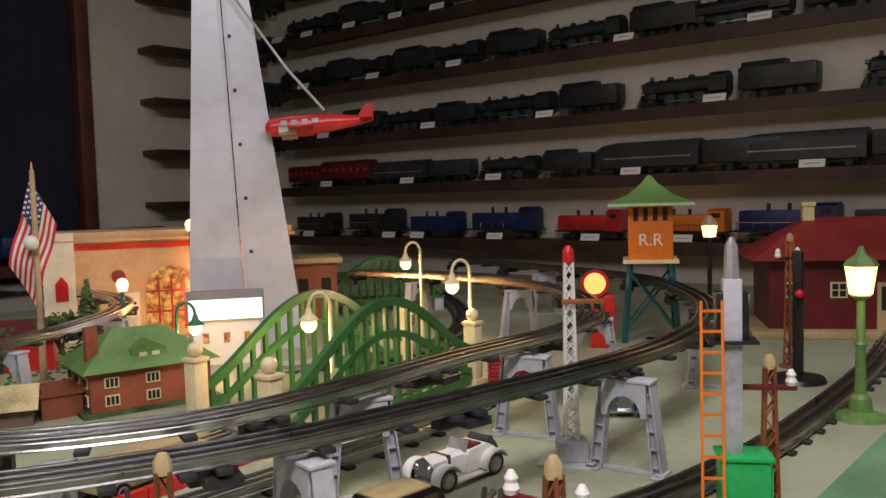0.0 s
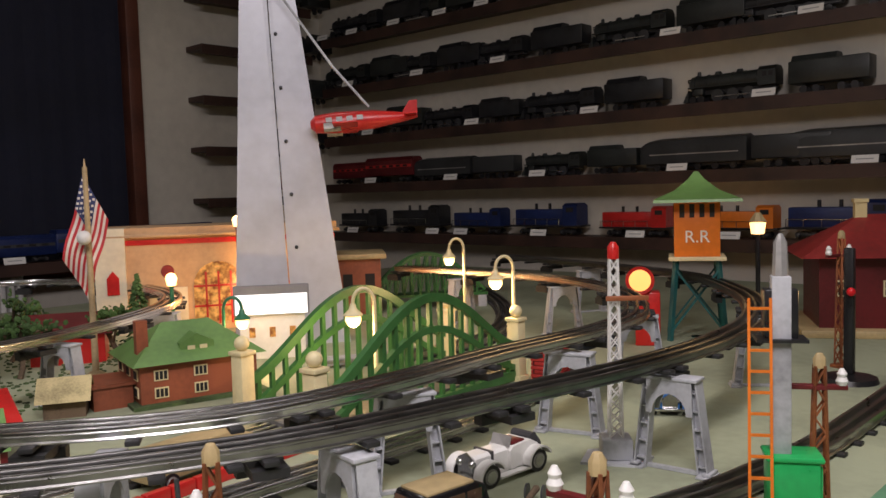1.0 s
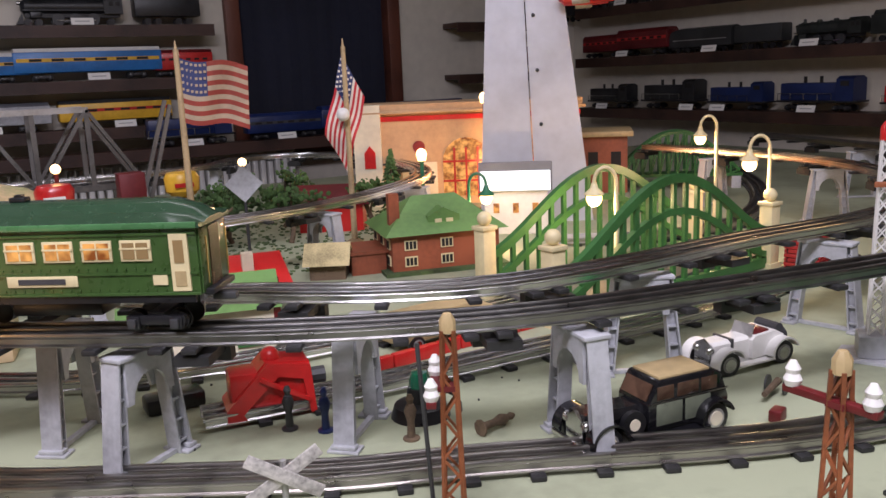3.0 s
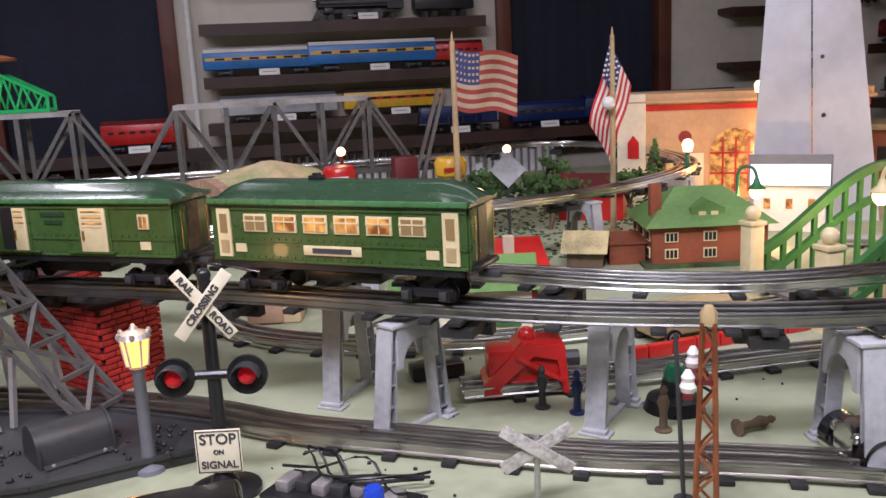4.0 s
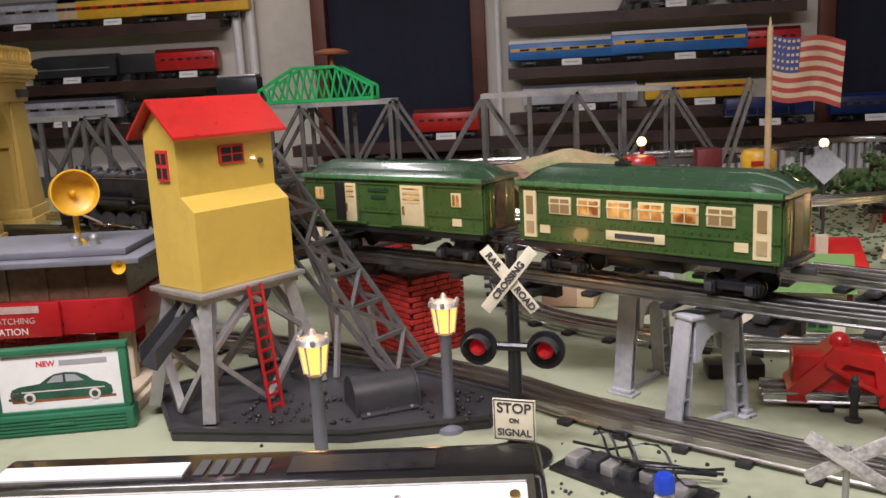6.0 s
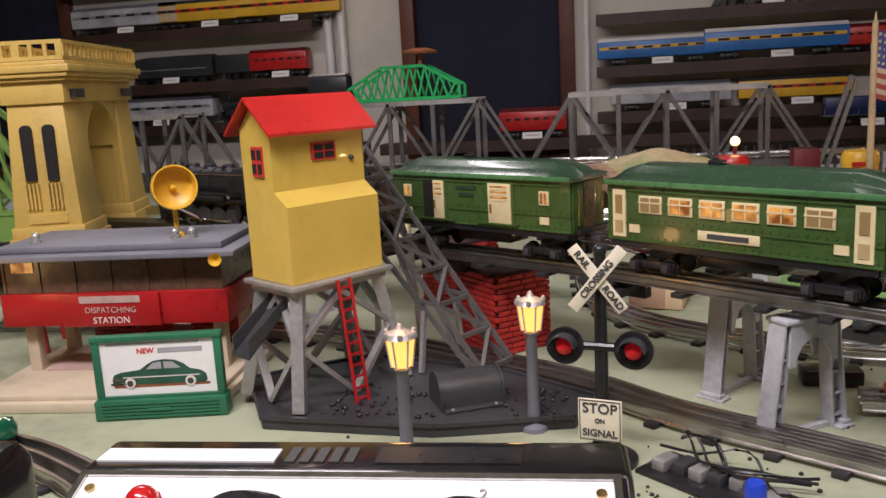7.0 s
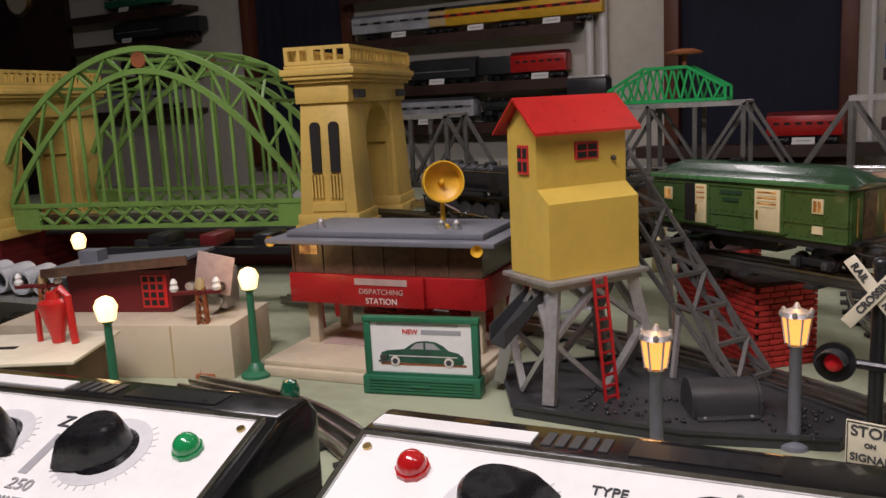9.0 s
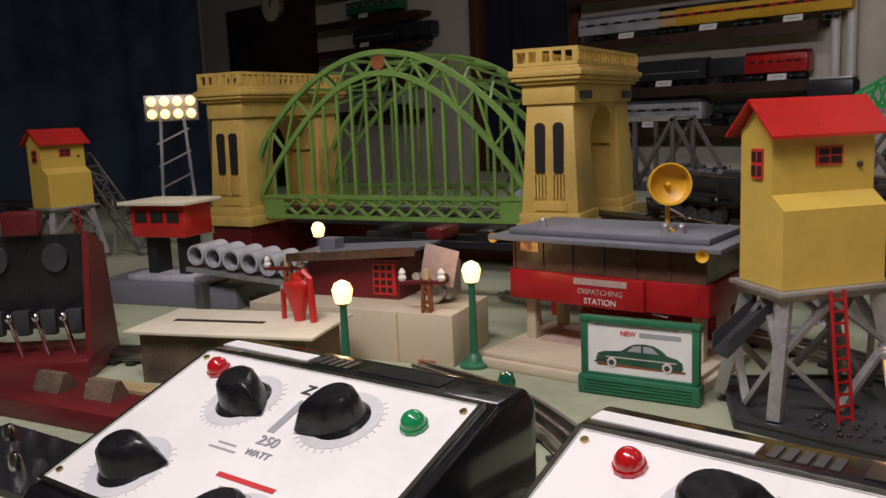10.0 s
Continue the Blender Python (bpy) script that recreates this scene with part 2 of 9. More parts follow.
def rod(bm, a, b, r, r2=None, seg=10):
    a, b = Vector(a), Vector(b)
    d = b - a
    q = d.to_track_quat("Z", "Y").to_matrix().to_4x4()
    bmesh.ops.create_cone(bm, cap_ends=True, segments=seg, radius1=r, radius2=r if r2 is None else r2, depth=d.length,
                          matrix=Matrix.Translation((a + b) / 2) @ q)
    return bm


def ball(bm, c, r, sz=1.0, seg=14):
    bmesh.ops.create_uvsphere(bm, u_segments=seg, v_segments=seg * 2 // 3, radius=r, matrix=Matrix.Translation(c) @ Matrix.Diagonal((1, 1, sz, 1)))
    return bm


def lathe(bm, prof, seg=18, at=(0, 0, 0)):
    rings = []
    for r, z in prof:
        rings.append([bm.verts.new((at[0] + r * math.cos(2 * math.pi * i / seg), at[1] + r * math.sin(2 * math.pi * i / seg), at[2] + z)) for i in range(seg)])
    for a, b in zip(rings, rings[1:]):
        for i in range(seg):
            bm.faces.new((a[i], a[(i + 1) % seg], b[(i + 1) % seg], b[i]))
    bm.faces.new(rings[0][::-1])
    bm.faces.new(rings[-1])
    return bm


def prism(bm, poly, y0, y1, axis="y"):
    """A polygon of (x, z) pushed from y0 to y1; axis x: (y, z) pushed along x; axis z: (x, y) pushed along z."""
    def at(p, d):
        return {"y": (p[0], d, p[1]), "x": (d, p[0], p[1]), "z": (p[0], p[1], d)}[axis]
    a = [bm.verts.new(at(p, y0)) for p in poly]
    b = [bm.verts.new(at(p, y1)) for p in poly]
    n = len(poly)
    for i in range(n):
        bm.faces.new((a[i], a[(i + 1) % n], b[(i + 1) % n], b[i]))
    bm.faces.new(a[::-1])
    bm.faces.new(b)
    bmesh.ops.recalc_face_normals(bm, faces=bm.faces[:])
    return bm


def tube(bm, pts, r, seg=8):
    """A round tube along points."""
    pts = [Vector(p) for p in pts]
    rings = []
    for i, p in enumerate(pts):
        d = (pts[min(i + 1, len(pts) - 1)] - pts[max(i - 1, 0)]).normalized()
        q = d.to_track_quat("Z", "Y").to_matrix()
        rings.append([bm.verts.new(p + q @ Vector((r * math.cos(2 * math.pi * k / seg), r * math.sin(2 * math.pi * k / seg), 0))) for k in range(seg)])
    for a, b in zip(rings, rings[1:]):
        best = min(range(seg), key=lambda s: (a[0].co - b[s].co).length)
        for k in range(seg):
            bm.faces.new((a[k], a[(k + 1) % seg], b[(k + 1 + best) % seg], b[(k + best) % seg]))
    bm.faces.new(rings[0][::-1])
    bm.faces.new(rings[-1])
    bmesh.ops.recalc_face_normals(bm, faces=bm.faces[:])
    return bm


def ribbon(bm, pts, y, w, h):
    """A continuous bar of width w and height h along points (x, z) at one y."""
    P = [Vector((x, 0, z)) for x, z in pts]
    rings = []
    for i, p in enumerate(P):
        d = (P[min(i + 1, len(P) - 1)] - P[max(i - 1, 0)]).normalized()
        n = Vector((-d.z, 0, d.x)) * h / 2
        rings.append([bm.verts.new((p.x + s * n.x, y + t * w / 2, p.z + s * n.z)) for s, t in ((-1, -1), (-1, 1), (1, 1), (1, -1))])
    for a, b in zip(rings, rings[1:]):
        for k in range(4):
            bm.faces.new((a[k], a[(k + 1) % 4], b[(k + 1) % 4], b[k]))
    bm.faces.new(rings[0][::-1])
    bm.faces.new(rings[-1])
    bmesh.ops.recalc_face_normals(bm, faces=bm.faces[:])
    return bm


def B():
    return bmesh.new()


def mesh_of(bm, name, material, smooth=True):
    me = bpy.data.meshes.new(name)
    bm.to_mesh(me)
    bm.free()
    me.materials.append(M[material] if isinstance(material, str) else material)
    if smooth:
        me.polygons.foreach_set("use_smooth", [True] * len(me.polygons))
        me.set_sharp_from_angle(angle=radians(35))
    return me


def part(name, bm, material, parent, label="", m=None):
    """One mesh object under a thing or a part; bm may also be a mesh made before."""
    me = bm if isinstance(bm, bpy.types.Mesh) else mesh_of(bm, name, material)
    o = new(name, me)
    o.parent = parent
    if m is not None:
        o.matrix_basis = m
    return tagged(o, label)


def thing(name, label, category, m, group="", kind=""):
    o = new(name)
    o.empty_display_size = 0.03
    o.matrix_basis = m
    return tagged(o, label, category, group, kind)


def solid(name, bm, material, label, category, m=None, group="", kind=""):
    """A thing that is one mesh."""
    o = new(name, mesh_of(bm, name, material))
    if m is not None:
        o.matrix_basis = m
    return tagged(o, label, category, group, kind)


def writing(name, text, size, material, parent, m, depth=0.0006, bold=0.0):
    """Letters as a mesh, centred, lying in the local xy plane of m."""
    c = bpy.data.curves.new(name, "FONT")
    c.body, c.size, c.align_x, c.align_y, c.extrude, c.offset = text, size, "CENTER", "CENTER", depth, bold
    o = bpy.data.objects.new(name, c)
    scene.collection.objects.link(o)
    me = bpy.data.meshes.new_from_object(o.evaluated_get(bpy.context.evaluated_depsgraph_get()))
    bpy.data.objects.remove(o)
    me.materials.clear()
    me.materials.append(M[material])
    return part(name, me, material, parent, "", m)


UPRIGHT = pose(0, 0, 0, 90, 0, 0)
rng = random.Random(4)


def arc_points(pts, step=0.012):
    """A smooth line through plan points (Catmull-Rom), at even steps."""
    P = [Vector(p) for p in pts]
    P = [2 * P[0] - P[1]] + P + [2 * P[-1] - P[-2]]
    raw = []
    for i in range(1, len(P) - 2):
        for k in range(40):
            t = k / 40
            a, b, c, d = P[i - 1:i + 3]
            raw.append(0.5 * (2 * b + (c - a) * t + (2 * a - 5 * b + 4 * c - d) * t * t + (3 * b - a - 3 * c + d) * t ** 3))
    raw.append(P[-2])
    out, left = [raw[0]], step
    for a, b in zip(raw, raw[1:]):
        seg = (b - a).length
        while seg >= left:
            a = a + (b - a) * (left / seg)
            seg -= left
            out.append(a)
            left = step
        left -= seg
    return out

# ---- the room ----
TABLE_Z = 0.0
CEIL, FLOOR_Z = 1.62, -0.92
XR, YB, XL, YF = 2.96, 3.60, -5.9, -3.2


def slab(name, c, s, material, label, category):
    return solid(name, box(B(), c, s), material, label, category, kind="structure")


slab("floor", ((XR + XL) / 2, (YB + YF) / 2, FLOOR_Z - 0.05), (XR - XL + 0.4, YB - YF + 0.4, 0.1), "floorwood", "dark brown wooden floor of the train room", "floor")
slab("ceiling", ((XR + XL) / 2, (YB + YF) / 2, CEIL + 0.05), (XR - XL + 0.4, YB - YF + 0.4, 0.1), "ceiling", "plain off-white plaster ceiling of the room", "ceiling")
slab("wall_east", (XR + 0.06, (YB + YF) / 2, 0.35), (0.12, YB - YF, CEIL - FLOOR_Z - 0.002), "plaster", "off-white plaster wall behind long display shelves", "wall")
slab("wall_west", (XL - 0.06, (YB + YF) / 2, 0.35), (0.12, YB - YF, CEIL - FLOOR_Z - 0.002), "plaster", "off-white plaster wall behind a blue curtain", "wall")
slab("wall_south", ((XR + XL) / 2, YF - 0.06, 0.35), (XR - XL, 0.12, CEIL - FLOOR_Z - 0.002), "plaster", "off-white plaster wall closing the room", "wall")
# wall with window openings
WINDOWS = [(1.13, 1.93), (-0.89, -0.17), (-3.14, -2.43)]
DOOR = (-5.5, -4.5)
wn = B()
edges = [XR] + [v for w in WINDOWS for v in (w[1], w[0])] + [XL]
for i in range(0, len(edges), 2):
    box(wn, ((edges[i] + edges[i + 1]) / 2, YB + 0.06, 0.35), (edges[i] - edges[i + 1], 0.12, CEIL - FLOOR_Z - 0.002))
for a, b in WINDOWS:
    box(wn, ((a + b) / 2, YB + 0.06, (FLOOR_Z + 0.02) / 2), (b - a, 0.12, 0.02 - FLOOR_Z))
    box(wn, ((a + b) / 2, YB + 0.06, (CEIL + 1.50) / 2), (b - a, 0.12, CEIL - 1.50))
solid("wall_north", wn, "plaster", "off-white plaster wall with three blacked-out window openings", "wall", kind="structure")
for i, (a, b) in enumerate(WINDOWS):
    w = thing("window_%d" % (i + 1), "window in a brown wooden frame, covered by a dark navy blind", "window", pose((a + b) / 2, YB, 0.02), kind="structure")
    hw = (b - a) / 2
    for sx in (-1, 1):
        part("window_frame", box(B(), (sx * (hw - 0.03), 0.0, 0.74), (0.06, 0.07, 1.48), bevel=0.004), "brownframe", w)
    part("window_frame", box(B(), (0, 0, 1.45), (2 * hw - 0.122, 0.07, 0.06), bevel=0.004), "brownframe", w)
    part("window_sill", box(B(), (0, -0.03, 0.012), (2 * hw - 0.122, 0.12, 0.024), bevel=0.004), "brownframe", w)
    bl = B()
    n = 30
    for k in range(n):
        x0, x1 = -hw + 0.06 + (2 * hw - 0.12) * k / n, -hw + 0.06 + (2 * hw - 0.12) * (k + 1) / n
        y0, y1 = 0.03 + 0.0012 * math.sin(k * 1.7), 0.03 + 0.0012 * math.sin((k + 1) * 1.7)
        prism(bl, [(x0, y0), (x1, y1), (x1, y1 + 0.006), (x0, y0 + 0.006)], 0.026, 1.42, "z")
    part("blind", bl, "navy", w, "dark navy cloth blind")
solid("door_1", box(B(), ((DOOR[0] + DOOR[1]) / 2, YB - 0.02, 0.1), (DOOR[1] - DOOR[0], 0.035, 2.02), bevel=0.004), "darkwood", "dark brown wooden door leaf", "door", kind="structure")
clock = thing("wall_clock", "round wall clock with a pale dial above the door", "clock", pose(-4.9, YB - 0.04, 1.08, 90, 0, 0))
part("case", lathe(B(), [(0.001, 0), (0.12, 0), (0.125, 0.015), (0.105, 0.03), (0.1, 0.026), (0.001, 0.026)], 28), "brass", clock)
part("dial", lathe(B(), [(0.001, 0.027), (0.098, 0.027), (0.098, 0.029), (0.001, 0.029)], 28), "ivory", clock)
part("clock_hand", box(B(), (0.02, 0.02, 0.032), (0.06, 0.006, 0.002), pose(0, 0, 0, 0, 0, 35)), "ink", clock)
part("clock_hand", box(B(), (0, 0.03, 0.034), (0.006, 0.07, 0.002)), "ink", clock)
cu = B()
fold = [(XL + 0.09 + 0.03 * math.sin(k * 0.55), -0.4 + 3.9 * k / 128) for k in range(129)]
prism(cu, fold + [(x + 0.008, y) for x, y in fold[::-1]], FLOOR_Z + 0.03, 1.55, "z")
solid("curtain", cu, "curtain", "long faded blue curtain hanging in folds", "curtain", kind="structure")
rodt = solid("curtain_rod", rod(B(), (XL + 0.1, -0.5, 1.57), (XL + 0.1, 3.55, 1.57), 0.012), "brass", "brass curtain rod under the ceiling", "curtain rod", kind="structure")
for px in (-1.20, -1.14):
    solid("heating_pipe", rod(B(), (px, YB - 0.05, FLOOR_Z), (px, YB - 0.05, CEIL), 0.018), "radiator", "white painted vertical heating pipe on the wall", "pipe", group="heating pipes")
solid("heating_pipe", rod(B(), (-0.12, YB - 0.05, FLOOR_Z), (-0.12, YB - 0.05, CEIL), 0.012), "radiator", "thin white painted cable pipe beside a window frame", "pipe", group="heating pipes")
rad = thing("radiator", "white ribbed panel radiator on the wall", "radiator", pose(0.70, YB - 0.12, -0.475))
for k in range(40):
    part("rib", box(B(), (-0.62 + k * 0.032, 0, 0.26), (0.022, 0.05, 0.5), bevel=0.006), "radiator", rad) if k == 0 else None
rib_mesh = rad.children[0].data
for k in range(1, 40):
    part("rib", rib_mesh, "radiator", rad, "", pose(k * 0.032, 0, 0))
part("top_rail", box(B(), (0, 0, 0.52), (1.28, 0.06, 0.02), bevel=0.005), "radiator", rad)
for cx, cy in ((-0.35, -0.15), (1.0, 0.1), (0.9, 1.7), (-1.2, 2.0)):
    cl = thing("ceiling_light", "long white ceiling light fitting, switched on", "ceiling light", pose(cx, cy, CEIL), group="ceiling lights")
    part("housing", box(B(), (0, 0, -0.02), (1.3, 0.14, 0.038), bevel=0.004), "white", cl)
    part("tube_lamp", rod(B(), (-0.6, 0.0, -0.055), (0.6, 0.0, -0.055), 0.013), "tube", cl)
# the table
tb = thing("layout_table", "large table covered in plain grey-green felt", "table", pose(0, 0, 0), kind="structure")
part("table_top", box(B(), (-0.3, 1.2, -0.02), (6.2, 3.1, 0.04), bevel=0.003), "felt", tb)
for lx in (-3.2, -1.2, 0.8, 2.6):
    for ly in (-0.1, 2.6):
        part("leg", box(B(), (lx, ly, -0.48), (0.08, 0.08, 0.879)), "darkwood", tb)


# ---- display shelves ----
def shelf(x0, y0, x1, y1, z, along, group):
    cx, cy = (x0 + x1) / 2, (y0 + y1) / 2
    s = thing("wall_shelf", "dark brown wooden display shelf with a lip", "shelf", pose(cx, cy, z), group=group)
    part("board", box(B(), (0, 0, -0.012), (abs(x1 - x0), abs(y1 - y0), 0.024), bevel=0.002), "darkwood", s)
    if along == "y":
        part("lip", box(B(), (-(x1 - x0) / 2 - 0.004, 0, -0.022), (0.008, abs(y1 - y0), 0.044)), "darkwood", s)
    else:
        part("lip", box(B(), (0, -abs(y1 - y0) / 2 - 0.004, -0.022), (abs(x1 - x0), 0.008, 0.044)), "darkwood", s)


EAST_Z = [0.136, 0.375, 0.606, 0.850, 1.095, 1.335]
for z in EAST_Z:
    shelf(2.83, -1.4, 2.955, 3.42, z, "y", "long shelves")
CORNER_Z = [0.325, 0.560, 0.79, 1.02, 1.25]
for z in CORNER_Z:
    shelf(2.17, 3.47, 2.80, 3.595, z, "x", "corner shelves")
BAY_Z = [0.184, 0.362, 0.560, 0.76, 0.96]
for z in BAY_Z:
    shelf(-0.08, 3.47, 1.05, 3.595, z, "x", "shelves between the windows")
PIPE_Z = [0.215, 0.395, 0.622, 0.84, 1.05]
for z in PIPE_Z:
    shelf(-2.42, 3.47, -1.24, 3.595, z, "x", "shelves beside the pipes")
FAR_Z = [0.35, 0.54, 0.73, 0.90, 1.10]
for z in FAR_Z:
    shelf(-4.4, 3.47, -3.45, 3.595, z, "x", "far shelves")
shelf(-0.95, 3.36, 2.1, 3.465, 0.10, "x", "low shelf under the windows")

# ---- tracks ----
TZ = 0.105


def track_height(p):
    """The raised tracks climb a little from the arch bridge towards the viewer."""
    w = min(1.0, max(0.0, (p.x + 0.6) / 0.5))
    return TZ + 0.0105 * w * w * (3 - 2 * w)


TIE = mesh_of(box(B(), (0, 0, 0.0025), (0.058, 0.013, 0.005), bevel=0.0012), "tie", "tie")
JOINT = mesh_of(box(box(B(), (0, 0, -0.004), (0.05, 0.03, 0.008)), (0.02, 0, -0.01), (0.012, 0.04, 0.012)), "clip", "tie")


def sweep(bm, line, off, z, prof):
    """A profile of (side, height) carried along a plan line."""
    rings = []
    for i, p in enumerate(line):
        d = (line[min(i + 1, len(line) - 1)] - line[max(i - 1, 0)]).normalized()
        n = Vector((-d.y, d.x))
        zz = z[i] if isinstance(z, list) else z
        rings.append([bm.verts.new((p.x + n.x * (off + a), p.y + n.y * (off + a), zz + b)) for a, b in prof])
    k = len(prof)
    for a, b in zip(rings, rings[1:]):
        for j in range(k):
            bm.faces.new((a[j], a[(j + 1) % k], b[(j + 1) % k], b[j]))
    bm.faces.new(rings[0][::-1])
    bm.faces.new(rings[-1])
    bmesh.ops.recalc_face_normals(bm, faces=bm.faces[:])
    return bm


RAIL = [(-0.0042, -0.001), (0.0042, -0.001), (0.0042, 0.0002), (0.0012, 0.0012), (0.0012, 0.0058), (0.0027, 0.0074), (0.0029, 0.0090), (0.0021, 0.0106), (0.0, 0.0112), (-0.0021, 0.0106), (-0.0029, 0.0090), (-0.0027, 0.0074), (-0.0012, 0.0058), (-0.0012, 0.0012), (-0.0042, 0.0002)]


def track(pts, z, label, metal="railold", tie_step=0.042, raised=False, gauge=0.0165, zs=None):
    line = arc_points([Vector(p) for p in pts], 0.014)
    t = thing("toy_track", label, "track", pose(0, 0, 0), group="three-rail tracks")
    zz = z if zs is None else [zs(p) for p in line]
    zr = [v + 0.006 for v in zz] if isinstance(zz, list) else z + 0.006
    for off in (-gauge, 0.0, gauge):
        part("rail", sweep(B(), line, off, zr, RAIL), "tie" if off == 0.0 and metal == "dark" else metal, t)
    k = max(1, round(tie_step / 0.014))
    for i in range(0, len(line) - 3, k):
        d = line[i + 1] - line[i]
        zi = zz[i] if isinstance(zz, list) else z
        a = math.degrees(math.atan2(d.y, d.x)) - 90
        part("tie", TIE, "tie", t, "", pose(line[i].x, line[i].y, zi, 0, 0, a))
        if raised and (i // k) % 3 == 0:
            part("track_clip", JOINT, "tie", t, "", pose(line[i].x, line[i].y, zi - 0.003, 0, 0, a))
            q = line[i + 2]
            part("tie", TIE, "tie", t, "", pose(q.x, q.y, zi, 0, 0, a))
    return line


OUTER = [(2.051, 1.669), (1.832, 1.002), (1.584, 0.726), (1.327, 0.583), (1.108, 0.532), (0.888, 0.535), (0.698, 0.566), (0.507, 0.604), (0.383, 0.652), (0.278, 0.709), (0.164, 0.788), (0.021, 0.892), (-0.18, 1.014), (-0.393, 1.151), (-0.6, 1.26), (-0.74, 1.325), (-0.86, 1.355), (-1.0, 1.335), (-1.6, 1.165), (-2.3, 0.97), (-2.7, 0.86)]
INNER = [(1.622, 1.669), (1.622, 1.24), (1.498, 0.945), (1.27, 0.754), (1.079, 0.702), (0.86, 0.709), (0.669, 0.702), (0.526, 0.714), (0.412, 0.764), (0.288, 0.859), (0.097, 0.973), (0.002, 1.088), (-0.199, 1.238), (-0.549, 1.418), (-0.9, 1.52)]
BACK = [(-1.5, 2.20), (-0.9, 2.25), (0.46, 2.25), (0.78, 2.42), (0.96, 2.40), (1.06, 2.15), (1.03, 1.82), (0.92, 1.62), (0.75, 1.48), (0.58, 1.40), (0.38, 1.36), (0.15, 1.345), (-0.12, 1.34), (-0.40, 1.40)]
outer_line = track(OUTER, TZ, "raised three-rail toy track with worn dark steel rails", "railworn", 0.084, True, zs=track_height)
track(INNER, TZ, "raised three-rail toy track with bright steel rails", "rail", 0.084, True, zs=track_height)
track(BACK, TZ, "raised three-rail track looping behind the village", "rail", 0.084, True)
FRONT_G = [(2.6, 0.55), (1.75, 0.43), (1.18, 0.405), (0.94, 0.422), (0.80, 0.45), (0.637, 0.50), (0.43, 0.603), (0.31, 0.654), (0.183, 0.73), (0.07, 0.80), (-0.03, 0.885), (-0.16, 0.955), (-0.34, 1.03), (-0.6, 1.08), (-0.9, 1.08)]
track(FRONT_G, 0.0, "three-rail toy track lying on the felt", "railold", 0.056)
track([(1.35, 0.92), (1.05, 0.83), (0.85, 0.81), (0.60, 0.82), (0.40, 0.828), (0.24, 0.845)], 0.0, "three-rail siding that ends at a buffer stop", "rail", 0.056)
track([(0.95, 1.02), (0.60, 0.99), (0.38, 0.985), (0.24, 1.01), (0.12, 1.06), (0.03, 1.14), (-0.02, 1.26), (-0.04, 1.45)], 0.0, "three-rail track in a tight curve on the felt", "rail", 0.056)
track([(-0.13, 0.40), (-0.24, 0.47), (-0.36, 0.56), (-0.45, 0.62), (-0.56, 0.665), (-0.72, 0.68)], 0.0, "three-rail track curving behind the power transformers", "railold", 0.056)
track([(2.5, 2.3), (1.9, 1.55), (1.5, 1.25), (1.25, 1.22), (1.05, 1.32)], 0.0, "three-rail track on the felt near the far wall", "railold", 0.03)
track([(-1.0, 0.93), (-1.3, 0.80), (-1.7, 0.66), (-2.2, 0.52)], 0.0, "three-rail track on the felt under the arch bridge", "railold", 0.03)
track([(-1.05, 0.52), (-1.35, 0.35), (-1.8, 0.18)], 0.0, "three-rail track beside the loading platforms", "railold", 0.03)


# ---- trestle bents ----
def build_bent():
    t = thing("trestle_bent", "grey die-cast A-shaped trestle bent carrying raised track", "trestle", pose(0, 0, 0), group="trestle bents")
    h = 0.108
    for s in (-1, 1):
        # outer and inner flanges joined by a web with cross ribs
        lg = B()
        x0, x1 = s * 0.038, s * 0.026
        for e, dy in ((s, 0.0100), (-s, 0.0070)):
            prism(lg, [(x0 + e * 0.0072, 0), (x0 + e * 0.0052, 0), (x1 + e * 0.0034, h), (x1 + e * 0.0052, h)], -dy, dy)
        prism(lg, [(x0 - 0.0055, 0), (x0 + 0.0055, 0), (x1 + 0.0036, h), (x1 - 0.0036, h)], -0.0010, 0.0010)
        for k in range(5):
            f = (k + 0.55) / 5.2
            box(lg, (x0 + (x1 - x0) * f, 0, h * f), (0.0115 - 0.004 * f, 0.0125, 0.0018))
        box(lg, (s * 0.0405, 0, 0.0015), (0.018, 0.030, 0.003), bevel=0.001)
        box(lg, (s * 0.0430, 0, 0.005), (0.010, 0.024, 0.004), bevel=0.001)
        part("leg", lg, "trestle", t)
    ar = B()
    for e in (-1, 1):
        poly = [(-0.0265, h), (-0.0275, h - 0.040)] + [(-0.0205 * math.cos(a * math.pi / 8), h - 0.040 + 0.024 * math.sin(a * math.pi / 8)) for a in range(9)] + [(0.0275, h - 0.040), (0.0265, h)]
        prism(ar, poly, e * 0.010 - 0.0015, e * 0.010 + 0.0015)
    box(ar, (0, 0, h + 0.001), (0.066, 0.026, 0.004), bevel=0.001)
    part("arch", ar, "trestle", t)
    part("tie_rod", box(B(), (0, 0, 0.0025), (0.076, 0.006, 0.004)), "trestle", t)
    return t


